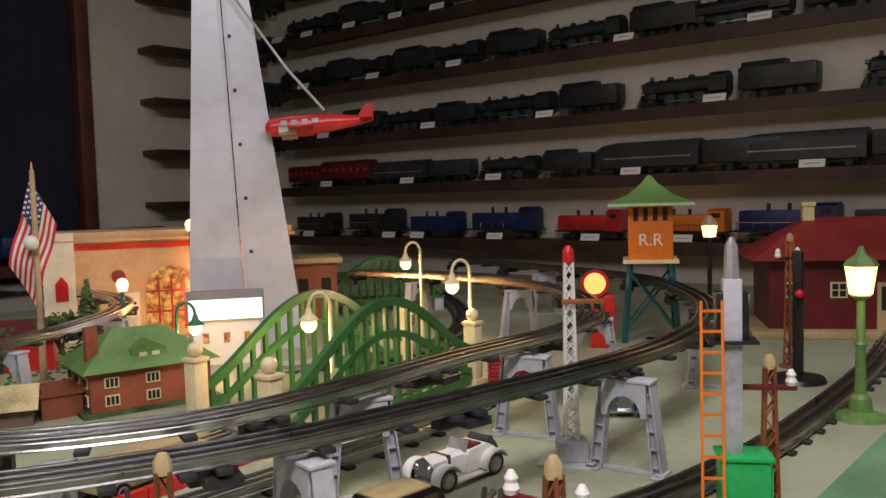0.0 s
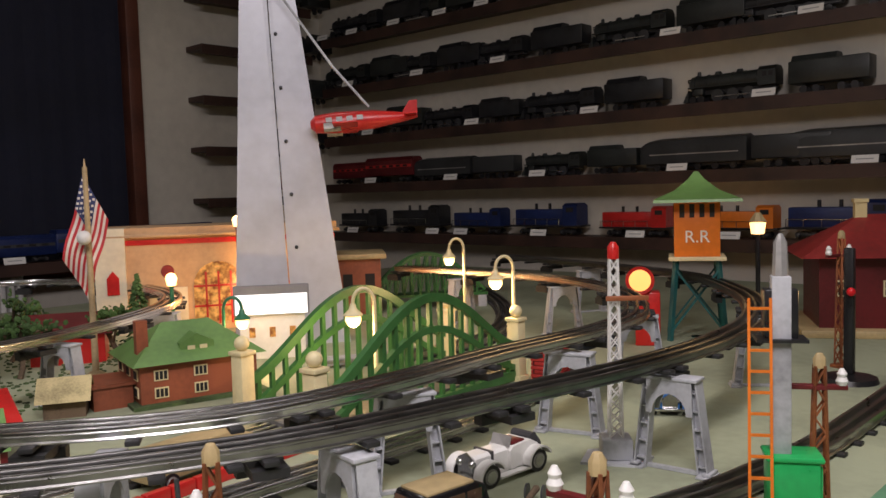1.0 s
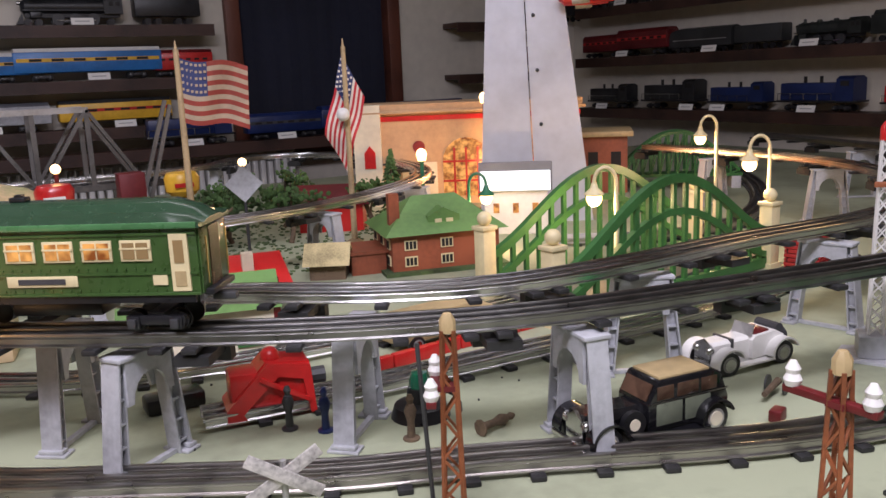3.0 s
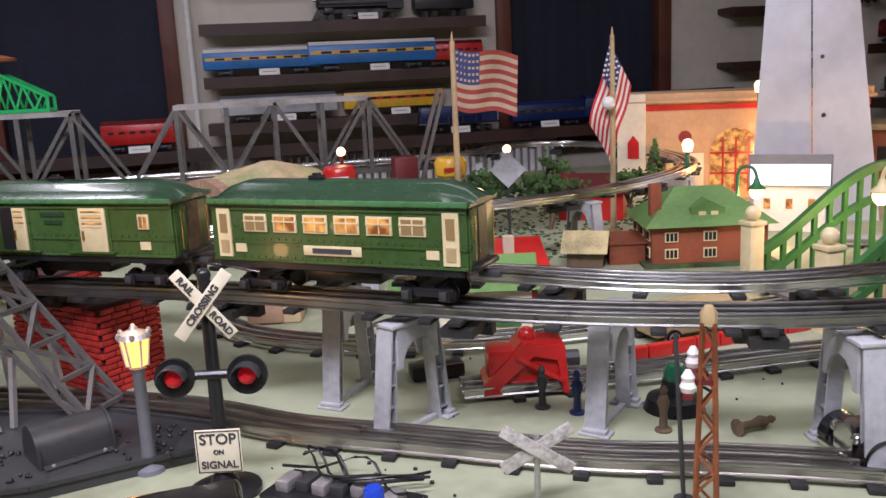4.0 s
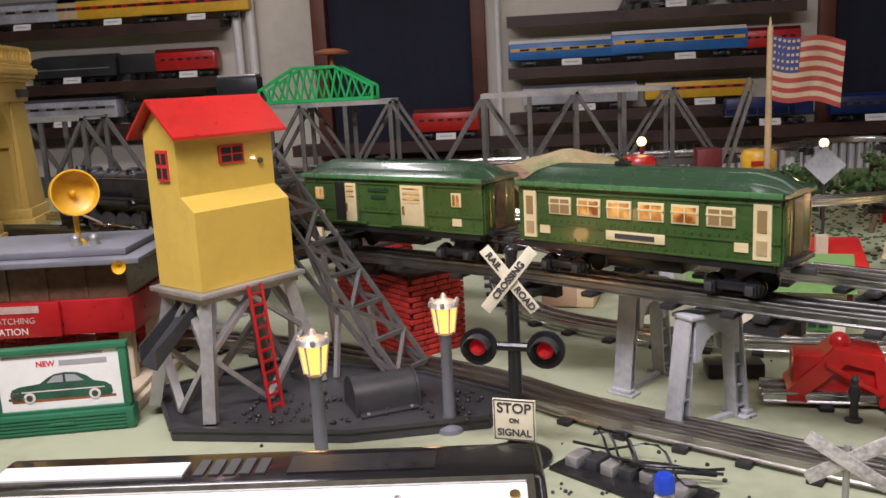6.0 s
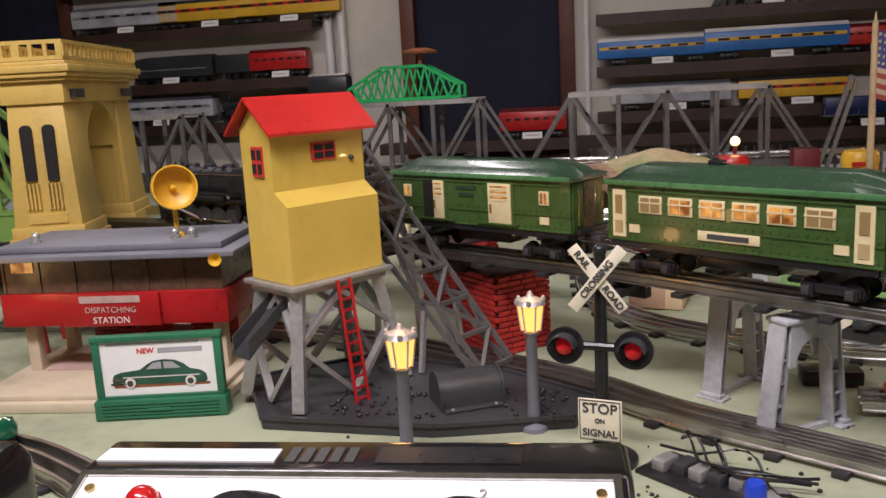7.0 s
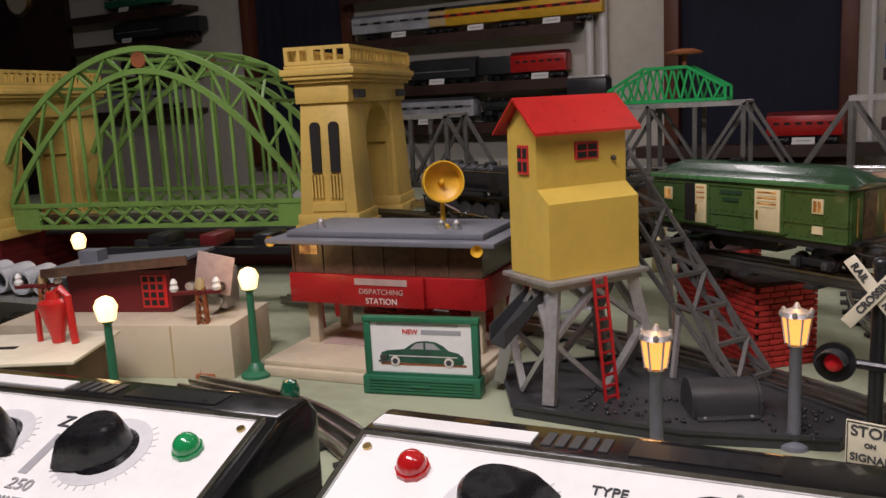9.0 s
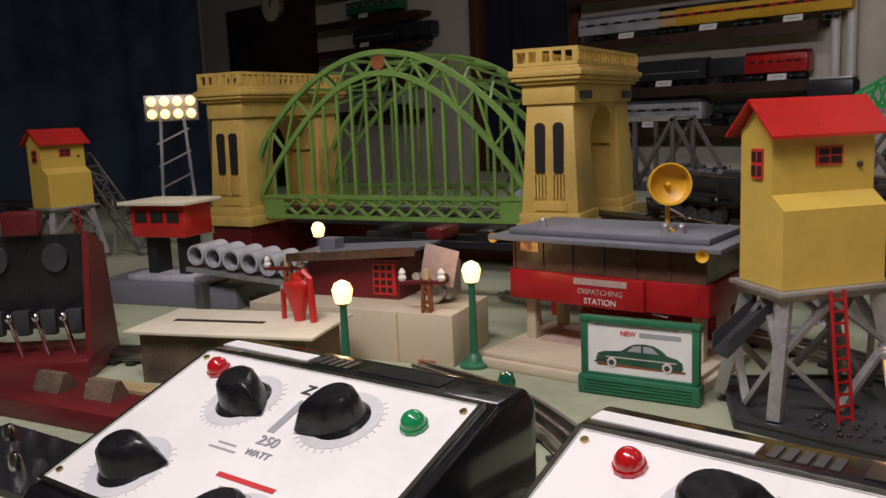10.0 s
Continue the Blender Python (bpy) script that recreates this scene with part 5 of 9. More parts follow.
    bar(pc, (0.166, 0.027, 0.006), (0.182, 0, 0.0055), 0.003)
    part("cowcatcher", pc, K, t)
    for s in (-1, 1):
        part("running_board", box(B(), (0.030, s * 0.0275, 0.0585), (0.205, 0.011, 0.0024)), K, t)
        part("handrail", rod(B(), (-0.098, s * 0.0235, 0.0895), (0.142, s * 0.0215, 0.0885), 0.0008, seg=8), "chrome", t, "bright wire handrail")
        for k in range(6):
            part("stanchion", rod(B(), (-0.085 + k * 0.043, s * 0.0195, 0.0885), (-0.085 + k * 0.043, s * 0.0240, 0.0893), 0.0008, seg=6), K, t)
        part("air_tank", rod(rod(B(), (-0.030, s * 0.0290, 0.0515), (0.050, s * 0.0290, 0.0515), 0.0055, seg=16), (-0.032, s * 0.0290, 0.0515), (0.052, s * 0.0290, 0.0515), 0.0042, seg=16), K, t)
        part("air_pump", box(rod(B(), (0.086, s * 0.0295, 0.050), (0.086, s * 0.0295, 0.072), 0.0058, seg=14), (0.101, s * 0.0285, 0.056), (0.010, 0.008, 0.014), bevel=0.001), K, t)
        part("steam_pipe", tube(B(), [(0.128, s * 0.020, 0.066), (0.127, s * 0.027, 0.056), (0.124, s * 0.0285, 0.044)], 0.0045, 10), K, t)
        part("cylinder", rod(box(B(), (0.122, s * 0.0285, 0.043), (0.034, 0.013, 0.012), bevel=0.002), (0.104, s * 0.0285, 0.0285), (0.141, s * 0.0285, 0.0285), 0.0098, seg=20), K, t)
        for k in range(4):
            spoked_wheel(t, 0.078 - k * 0.0375, s, 0.0178)
        part("side_rod", box(B(), (0.0218, s * 0.0235, 0.0130), (0.118, 0.0022, 0.0048), bevel=0.0008), "chrome", t, "bright steel side rod")
        part("main_rod", bar(B(), (0.104, s * 0.0262, 0.0285), (0.0405, s * 0.0262, 0.0140), 0.0044, 0.002), "pinksteel", t, "worn steel main rod")
        part("crank_pin", rod(B(), (0.0405, s * 0.0225, 0.0135), (0.0405, s * 0.0285, 0.0135), 0.0034, seg=12), "chrome", t)
        part("valve_link", bar(bar(B(), (0.0405, s * 0.0280, 0.0150), (0.062, s * 0.0280, 0.0330), 0.0022), (0.062, s * 0.0280, 0.0330), (0.062, s * 0.0280, 0.0520), 0.0030), "gunmetal", t)
        part("brake_hanger", box(B(), (-0.057, s * 0.024, 0.030), (0.012, 0.004, 0.020), bevel=0.001), K, t)
        part("pilot_wheel", WHEEL, "black", t, "", pose(0.150, s * 0.0165, 0.0098))
        part("pilot_frame", box(B(), (0.146, s * 0.0215, 0.012), (0.038, 0.003, 0.008), bevel=0.001), K, t)
        tf = part("trailing_frame", prism(B(), [(-0.160, 0.010), (-0.160, 0.022), (-0.120, 0.027), (-0.070, 0.024), (-0.070, 0.017), (-0.082, 0.010)], s * 0.0235 - 0.002, s * 0.0235 + 0.002), K, t)
        for x in (-0.140, -0.098):
            part("trailing_wheel", WHEEL, "black", t, "", pose(x, s * 0.0165, 0.0098))
            part("journal_box", box(B(), (x, s * 0.0268, 0.0120), (0.012, 0.004, 0.010), bevel=0.001), K, tf)
        part("injector_pipe", tube(B(), [(-0.100, s * 0.0305, 0.056), (-0.080, s * 0.0325, 0.048), (-0.060, s * 0.0315, 0.050), (-0.036, s * 0.0300, 0.0455)], 0.0018, 8), K, t)
    return t


def express_tender(m):
    t = thing("coal_tender", "black toy coal tender with white lettering on its side", "tender", m, group="passenger train")
    L, W, z0, z1, K = 0.200, 0.062, 0.029, 0.079, "locoblack"
    bd = prism(B(), [(-W / 2, z0), (-W / 2, z1), (W / 2, z1), (W / 2, z0)], -L / 2, L / 2, "x")
    bmesh.ops.bevel(bd, geom=bd.edges[:], offset=0.0022, segments=2, profile=0.5, affect="EDGES")
    part("body", bd, K, t)
    for s in (-1, 1):
        bk = B()
        prism(bk, [(s * W / 2, z1 - 0.001), (s * (W / 2 - 0.0015), z1 + 0.006), (s * (W / 2 - 0.010), z1 + 0.016), (s * (W / 2 - 0.012), z1 + 0.016), (s * (W / 2 - 0.0035), z1 + 0.005), (s * (W / 2 - 0.003), z1 - 0.001)], -0.034, L / 2 - 0.002, "x")
        part("bunker_side", bk, K, t)
        for zz in (z0 + 0.0035, z1 - 0.003):
            part("side_rail", box(B(), (0, s * (W / 2 + 0.0004), zz), (L * 0.985, 0.0014, 0.0016)), K, t)
        for k, w in ((1, 0.050), (-1, 0.042)):
            wd = part("lettering_bar", box(B(), (0.002 + k * 0.031, s * (W / 2 + 0.0006), z0 + 0.029), (w, 0.0008, 0.0007)), "flagwhite", t, "white lettering as plain strokes")
            n = 6 if k == 1 else 5
            for q in range(n):
                part("stroke", box(B(), (0.002 + k * 0.031 - w / 2 + w * (q + 0.5) / n, s * (W / 2 + 0.0006), z0 + 0.0315), (w / n * 0.55, 0.0008, 0.0050)), "flagwhite", wd)
        rv = B()
        for q in range(40):
            box(rv, (-L / 2 + 0.006 + q * (L - 0.012) / 39, s * (W / 2 + 0.0002), z1 - 0.007), (0.0013, 0.001, 0.0013))
        part("rivets", rv, K, t)
        part("deck_rail", rod(B(), (-L / 2 + 0.004, s * 0.028, z1 + 0.007), (-0.038, s * 0.028, z1 + 0.007), 0.0009, seg=8), "chrome", t, "bright wire handrail")
        for q in range(3):
            part("stanchion", rod(B(), (-L / 2 + 0.006 + q * 0.027, s * 0.028, z1 - 0.001), (-L / 2 + 0.006 + q * 0.027, s * 0.028, z1 + 0.007), 0.0008, seg=6), "chrome", t)
    hp = [(W / 2 - 0.006, z1)] + [((W / 2 - 0.008) * math.cos(k * math.pi / 10), z1 + 0.004 + 0.020 * math.sin(k * math.pi / 10)) for k in range(11)] + [(-W / 2 + 0.006, z1)]
    part("bulkhead", prism(B(), hp, -0.037, -0.032, "x"), K, t)
    cl = B()
    r2 = random.Random(9)
    box(cl, (0.032, 0, z1 + 0.006), (0.125, 0.040, 0.014))
    for k in range(420):
        u, v = r2.uniform(-0.030, 0.094), r2.gauss(0, 0.3)
        v = max(-0.85, min(0.85, v))
        top = 0.0215 * (1 - v * v) * (0.80 + 0.20 * math.sin((u + 0.04) * 20))
        bmesh.ops.create_icosphere(cl, subdivisions=1, radius=r2.uniform(0.0018, 0.0042), matrix=pose(u, v * 0.024, z1 + 0.001 + top, r2.uniform(0, 90), r2.uniform(0, 90), 30))
    part("coal_load", cl, "coal", t, "heaped black coal", )
    part("water_hatch", lathe(B(), [(0.001, 0), (0.010, 0), (0.010, 0.004), (0.007, 0.006), (0.001, 0.006)], 16, (-0.068, 0, z1)), K, t)
    part("rear_plate", box(B(), (-L / 2 - 0.0006, 0, 0.055), (0.0014, 0.046, 0.040)), "smoked", t)
    part("rear_ladder", bar(bar(B(), (-L / 2 - 0.002, 0.020, z0), (-L / 2 - 0.002, 0.020, z1), 0.0014), (-L / 2 - 0.002, 0.027, z0), (-L / 2 - 0.002, 0.027, z1), 0.0014), K, t)
    part("coupler", box(B(), (-L / 2 - 0.010, 0, 0.024), (0.022, 0.008, 0.006), bevel=0.001), "chrome", t)
    part("underframe", box(B(), (0, 0, z0 - 0.004), (L * 0.94, 0.036, 0.008)), "black", t)
    for x in (-L * 0.31, L * 0.31):
        truck(t, x, axle="brass")
        for s in (-1, 1):
            part("wheel", WHEEL, "black", t, "", pose(x, s * 0.0165, 0.0098))
            part("axle_cap", rod(B(), (x, s * 0.024, 0.0095), (x, s * 0.030, 0.0095), 0.0034, seg=10), "brass", t)
    return t


def steam_loco(t, L, R, zc, mat_key, wheels):
    """Boiler, cab, domes, driving wheels, rods: x points ahead."""
    bo = B()
    rod(bo, (-L * 0.28, 0, zc), (L * 0.42, 0, zc), R, R * 0.92, 24)
    rod(bo, (L * 0.42, 0, zc), (L * 0.45, 0, zc), R * 0.86, R * 0.5, 24)
    for k in range(6):
        x = -L * 0.25 + k * L * 0.125
        rod(bo, (x, 0, zc), (x + 0.002, 0, zc), R * 1.03, R * 1.03, 24)
    part("boiler", bo, mat_key, t)
    cab = B()
    prism(cab, [(-R * 1.12, zc - R * 0.9), (R * 1.12, zc - R * 0.9), (R * 1.12, zc + R * 0.75), (R * 0.6, zc + R * 1.2), (-R * 0.6, zc + R * 1.2), (-R * 1.12, zc + R * 0.75)], -L * 0.44, -L * 0.27, "x")
    part("cab", cab, mat_key, t)
    for s in (-1, 1):
        for k in range(2):
            part("cab_window", box(B(), (-L * (0.395 - 0.06 * k), s * R * 1.13, zc + R * 0.3), (L * 0.04, 0.001, R * 0.5)), "void", t)
    for x, h, r in ((L * 0.36, 0.55, 0.22), (L * 0.16, 0.35, 0.36), (-L * 0.06, 0.35, 0.36)):
        part("dome" if r > 0.3 else "smokestack", lathe(B(), [(0.001, 0), (R * r * 1.3, 0), (R * r, R * 0.2), (R * r, R * h * 0.7), (R * r * 0.8, R * h), (0.001, R * h)], 14, (x, 0, zc + R * 0.9)), mat_key, t)
    part("running_board", box(box(B(), (L * 0.08, R * 0.95, zc - R * 0.45), (L * 0.72, R * 0.35, 0.003)), (L * 0.08, -R * 0.95, zc - R * 0.45), (L * 0.72, R * 0.35, 0.003)), mat_key, t)
    part("frame", box(B(), (0, 0, zc - R * 1.05), (L * 0.84, R * 0.9, R * 0.5)), "black", t)
    for s in (-1, 1):
        for k in range(wheels):
            x = L * (0.14 - 0.155 * k)
            r = min(0.0165, L * 0.062)
            part("driving_wheel", rod(B(), (x, s * 0.0165 - s * 0.002, r), (x, s * 0.0165 + s * 0.003, r), r, seg=18), "gunmetal", t)
        part("side_rod", box(B(), (L * (0.14 - 0.155 * (wheels - 1) / 2), s * 0.0215, min(0.0165, L * 0.062) - 0.003), (L * 0.155 * (wheels - 1) + 0.01, 0.002, 0.0035)), "chrome", t)
        part("cylinder_block", box(B(), (L * 0.33, s * 0.018, zc - R * 1.0), (L * 0.10, 0.014, R * 0.8), bevel=0.003), mat_key, t)
        for x in (L * 0.40, L * 0.31, -L * 0.33):
            part("pilot_wheel", WHEEL, "black", t, "", pose(x, s * 0.0155, 0.0095))
    part("cowcatcher", prism(B(), [(L * 0.44, 0.004), (L * 0.50, 0.004), (L * 0.44, zc - R * 0.7)], -0.022, 0.022), mat_key, t)
    part("headlight", rod(B(), (L * 0.44, 0, zc + R * 0.45), (L * 0.475, 0, zc + R * 0.45), R * 0.26, seg=14), "chrome", t)


GAP = 0.048
TAIL = 2.502
coach(place_on(outer_line, TAIL, 0.262), "green toy passenger coach with lit cream framed windows")
baggage_car(place_on(outer_line, TAIL + 0.262 + GAP, 0.262))
express_tender(place_on(outer_line, TAIL + 0.524 + 2 * GAP, 0.200))
express_loco(place_on(outer_line, TAIL + 0.724 + 2 * GAP, 0.330) @ Matrix.Scale(0.95, 4))


# ---- model trains on the display shelves ----
def shelf_steam(body, tend, label, L=0.30):
    t = thing("display_locomotive", label, "locomotive", pose(0, 0, -9), group="shelf models")
    steam_loco(t, L, 0.023, 0.052, body, 3)
    tn = new("tender")
    tn.parent = t
    tn.empty_display_size = 0.01
    tn.matrix_basis = pose(-L * 0.5 - 0.11, 0, 0)
    bd = B()
    box(bd, (0, 0, 0.052), (0.19, 0.055, 0.056), bevel=0.003)
    prism(bd, [(-0.026, 0.08), (0.026, 0.08), (0.016, 0.094), (-0.016, 0.094)], -0.02, 0.088, "x")
    part("tender_body", bd, tend, tn)
    for x in (-0.06, -0.03, 0.03, 0.06):
        for s in (-1, 1):
            part("wheel", WHEEL, "black", tn, "", pose(x, s * 0.0165, 0.0098))
    return t


def shelf_stream(body, label, L=0.32):
    t = thing("display_locomotive", label, "locomotive", pose(0, 0, -9), group="shelf models")
    hw = 0.03
    b = B()
    rings = []
    prof = [(-hw, 0.02), (-hw, 0.066), (-hw * 0.75, 0.084), (0, 0.090), (hw * 0.75, 0.084), (hw, 0.066), (hw, 0.02)]
    for x, f in ((-L / 2, 1), (L * 0.3, 1), (L * 0.42, 0.86), (L * 0.48, 0.6), (L * 0.5, 0.25)):
        rings.append([b.verts.new((x, y * f, 0.02 + (z - 0.02) * (0.45 + 0.55 * f))) for y, z in prof])
    for p, q in zip(rings, rings[1:]):
        for k in range(7):
            b.faces.new((p[k], p[(k + 1) % 7], q[(k + 1) % 7], q[k]))
    b.faces.new(rings[0][::-1]), b.faces.new(rings[-1])
    bmesh.ops.recalc_face_normals(b, faces=b.faces[:])
    part("body", b, body, t)
    part("stripe", box(box(B(), (-0.01, hw, 0.045), (L * 0.8, 0.001, 0.003)), (-0.01, -hw, 0.045), (L * 0.8, 0.001, 0.003)), "silver", t)
    for x in (-0.12, -0.07, -0.02, 0.05, 0.10):
        for s in (-1, 1):
            part("wheel", WHEEL, "black", t, "", pose(x, s * 0.0165, 0.0098))
    part("underframe", box(B(), (0, 0, 0.016), (L * 0.86, 0.03, 0.01)), "black", t)
    tb2 = part("tender_body", box(B(), (-L / 2 - 0.11, 0, 0.052), (0.2, 0.056, 0.06), bevel=0.005), body, t)
    for x in (-0.17, -0.14, -0.08, -0.05):
        for s in (-1, 1):
            part("wheel", WHEEL, "black", t, "", pose(-L / 2 + x, s * 0.0165, 0.0098))
    return t


def shelf_switcher(body, label, L=0.26):
    t = thing("display_locomotive", label, "locomotive", pose(0, 0, -9), group="shelf models")
    part("hood", box(B(), (L * 0.1, 0, 0.055), (L * 0.74, 0.042, 0.05), bevel=0.004), body, t)
    part("cab", prism(B(), [(-0.03, 0.03), (0.03, 0.03), (0.03, 0.09), (0.015, 0.098), (-0.015, 0.098), (-0.03, 0.09)], -L * 0.46, -L * 0.26, "x"), body, t)
    for s in (-1, 1):
        part("cab_window", box(B(), (-L * 0.36, s * 0.0305, 0.078), (L * 0.1, 0.001, 0.014)), "void", t)
    part("walkway", box(B(), (0, 0, 0.028), (L, 0.058, 0.006), bevel=0.001), "black", t)
    for x in (L * 0.0, L * 0.2):
        part("exhaust_pipe", rod(B(), (x, 0, 0.08), (x, 0, 0.098), 0.005), "black", t)
    hr = B()
    for s in (-1, 1):
        rod(hr, (-L * 0.2, s * 0.028, 0.05), (L * 0.48, s * 0.028, 0.05), 0.001, seg=6)
        for k in range(5):
            rod(hr, (-L * 0.2 + k * L * 0.17, s * 0.028, 0.03), (-L * 0.2 + k * L * 0.17, s * 0.028, 0.05), 0.001, seg=6)
    part("handrail", hr, "chrome", t)
    for x in (-L * 0.3, L * 0.3):
        truck(t, x)
    return t


def shelf_boxy(body, roof, stripe, label, L=0.34, kind_cat="train car"):
    t = thing("display_car", label, kind_cat, pose(0, 0, -9), group="shelf models")
    part("body", box(B(), (0, 0, 0.052), (L, 0.058, 0.058), bevel=0.004), body, t)
    part("roof", prism(B(), [(-0.028, 0.0805), (0.028, 0.0805), (0.018, 0.091), (-0.018, 0.091)], -L * 0.49, L * 0.49, "x"), roof, t)
    for s in (-1, 1):
        part("stripe", box(B(), (0, s * 0.0292, 0.058), (L * 0.96, 0.0012, 0.010)), stripe, t)
        for k in range(6):
            part("window", box(B(), (-L * 0.36 + k * L * 0.144, s * 0.0300, 0.058), (L * 0.08, 0.001, 0.007)), "void", t)
    for x in (-L * 0.32, L * 0.32):
        truck(t, x)
    return t


P_STEAM = shelf_steam("locoblack", "locoblack", "black model steam locomotive and tender on a shelf")
P_STEAM2 = shelf_steam("loden", "loden", "dull dark grey model steam locomotive and tender on a shelf", 0.27)
P_STREAM = shelf_stream("cargrey", "grey streamlined model locomotive on a shelf")
P_SWB = shelf_switcher("blue", "blue model diesel switcher on a shelf")
P_SWR = shelf_switcher("red", "red model diesel switcher on a shelf")
P_SWO = shelf_switcher("orange", "orange model diesel switcher on a shelf")
P_SWK = shelf_switcher("locoblack", "black and yellow model diesel switcher on a shelf")
P_BLUE = shelf_boxy("bluecar", "white", "tenyellow", "blue and white model diesel unit on a shelf", 0.40)
P_RED = shelf_boxy("darkred", "darkred", "red", "dark red model locomotive on a shelf", 0.25)
P_REDC = shelf_boxy("red", "darkred", "red", "red model caboose on a shelf", 0.20)
P_YEL = shelf_boxy("tenyellow", "gunmetal", "red", "yellow and red model diesel on a shelf", 0.36)
P_GRY = shelf_boxy("trestle", "slate", "silver", "grey model passenger car on a shelf", 0.40)
P_GREEN = shelf_boxy("billgreen", "white", "silver", "green and white model passenger car on a shelf", 0.36)
P_DBLUE = shelf_boxy("blue", "blue", "ink", "dark blue model freight car on the low shelf", 0.28)
protos = [P_STEAM, P_STEAM2, P_STREAM, P_SWB, P_SWR, P_SWO, P_SWK, P_BLUE, P_RED, P_REDC, P_YEL, P_GRY, P_GREEN, P_DBLUE]
used = set()


def put(proto, x, y, z, rz):
    m = pose(x, y, z + 0.0015, 0, 0, rz) @ Matrix.Scale(1.14, 4)
    if proto.name in used:
        return copy_thing(proto, m)
    used.add(proto.name)
    proto.matrix_basis = m
    return proto


TAG = mesh_of(prism(box(B(), (0, 0, 0.0006), (0.075, 0.02, 0.0012)), [(-0.0375, 0.0012), (0.0375, 0.0012), (0.0375, 0.0010), (-0.0375, 0.0010)], -0.0002, 0.0002), "tag", "paper")


def name_tag(x, y, z, rz):
    o = thing("name_card", "small white paper name card on the shelf edge", "card", pose(x, y, z, 0, 0, rz), group="name cards")
    part("card", mesh_of(box(B(), (0, 0, 0.014), (0.078, 0.0014, 0.026), pose(0, 0, 0, -18, 0, 0)), "card", "paper"), "paper", o)
    part("print_bar", box(B(), (0, -0.0012, 0.014), (0.05, 0.0008, 0.003), pose(0, 0, 0, -18, 0, 0)), "greyink", o)


# long wall, from the far corner towards the viewer; heads point to the corner
rows = [
    (EAST_Z[0], [P_SWK, P_SWK, P_SWB, P_SWB, P_SWR, P_SWO, P_SWB, P_SWK, P_SWB, P_SWO], [3.23, 2.83, 2.46, 2.09, 1.69, 1.30, 0.96, 0.60, 0.2, -0.2], [3.23, 2.69, 2.52, 2.1, 1.66, 1.3, 0.96, 0.6, 0.2]),
    (EAST_Z[1], [P_RED, P_RED, P_STREAM, P_STEAM2, P_STREAM, P_STREAM, P_STREAM], [3.27, 3.00, 2.67, 2.06, 1.46, 0.93, 0.28], [3.09, 2.57, 2.10, 1.49, 0.87, 0.2]),
    (EAST_Z[2], [P_STEAM2, P_STEAM, P_STEAM, P_STEAM2, P_STEAM], [3.21, 2.62, 2.02, 1.31, 0.55], [3.10, 2.44, 1.85, 1.18, 0.4]),
    (EAST_Z[3], [P_STEAM2, P_STEAM, P_STEAM, P_STEAM2, P_STEAM], [3.30, 2.88, 2.36, 1.70, 1.12], [3.23, 2.76, 2.29, 1.51, 1.03]),
    (EAST_Z[4], [P_STEAM, P_STEAM2, P_STEAM, P_STEAM2], [3.22, 2.80, 2.25, 1.65], [3.41, 3.19, 2.90, 2.61, 2.37, 1.6]),
    (EAST_Z[5], [P_STEAM2, P_STEAM], [2.9, 2.2], [2.8, 2.1]),
]
for z, ps, ys, cards in rows:
    for p, y in zip(ps, ys):
        put(p, 2.895, y, z, 90)
    for y in cards:
        name_tag(2.820, y, z, -90)
for z, p in zip(CORNER_Z, (P_RED, P_STEAM, P_STEAM2, P_STEAM, P_STEAM2)):
    put(p, 2.62, 3.535, z, 180)
    name_tag(2.45, 3.468, z, 0)
for z, items in zip(BAY_Z, ([(P_GRY, 0.20), (P_YEL, 0.66)], [(P_BLUE, 0.15), (P_BLUE, 0.585), (P_REDC, 0.93)], [(P_STEAM, 0.55)], [(P_STEAM2, 0.4)], [(P_STEAM, 0.5)])):
    for p, x in items:
        put(p, x, 3.535, z, 180)
        name_tag(x + 0.02, 3.468, z, 0)
for z, items in zip(PIPE_Z, ([(P_GRY, -2.0), (P_STEAM2, -1.55)], [(P_STREAM, -1.93), (P_REDC, -1.42)], [(P_GRY, -2.12), (P_YEL, -1.72), (P_YEL, -1.36)], [(P_STEAM, -1.8)], [(P_GREEN, -1.8)])):
    for p, x in items:
        put(p, x, 3.535, z, 180)
        name_tag(x + 0.02, 3.468, z, 0)
for z, p in zip(FAR_Z, (P_GRY, P_STEAM, P_STREAM, P_GREEN, P_STEAM)):
    put(p, -3.85, 3.535, z, 180)
    name_tag(-3.9, 3.468, z, 0)
for p, x in ((P_REDC, -0.33), (P_DBLUE, 1.28), (P_DBLUE, 1.62), (P_SWB, 0.9), (P_DBLUE, 1.95)):
    put(p, x, 3.405, 0.10, 180)
    name_tag(x, 3.362, 0.10, 0)
for p in protos:
    if p.name not in used:
        for o in (*p.children_recursive, p):
            bpy.data.objects.remove(o)


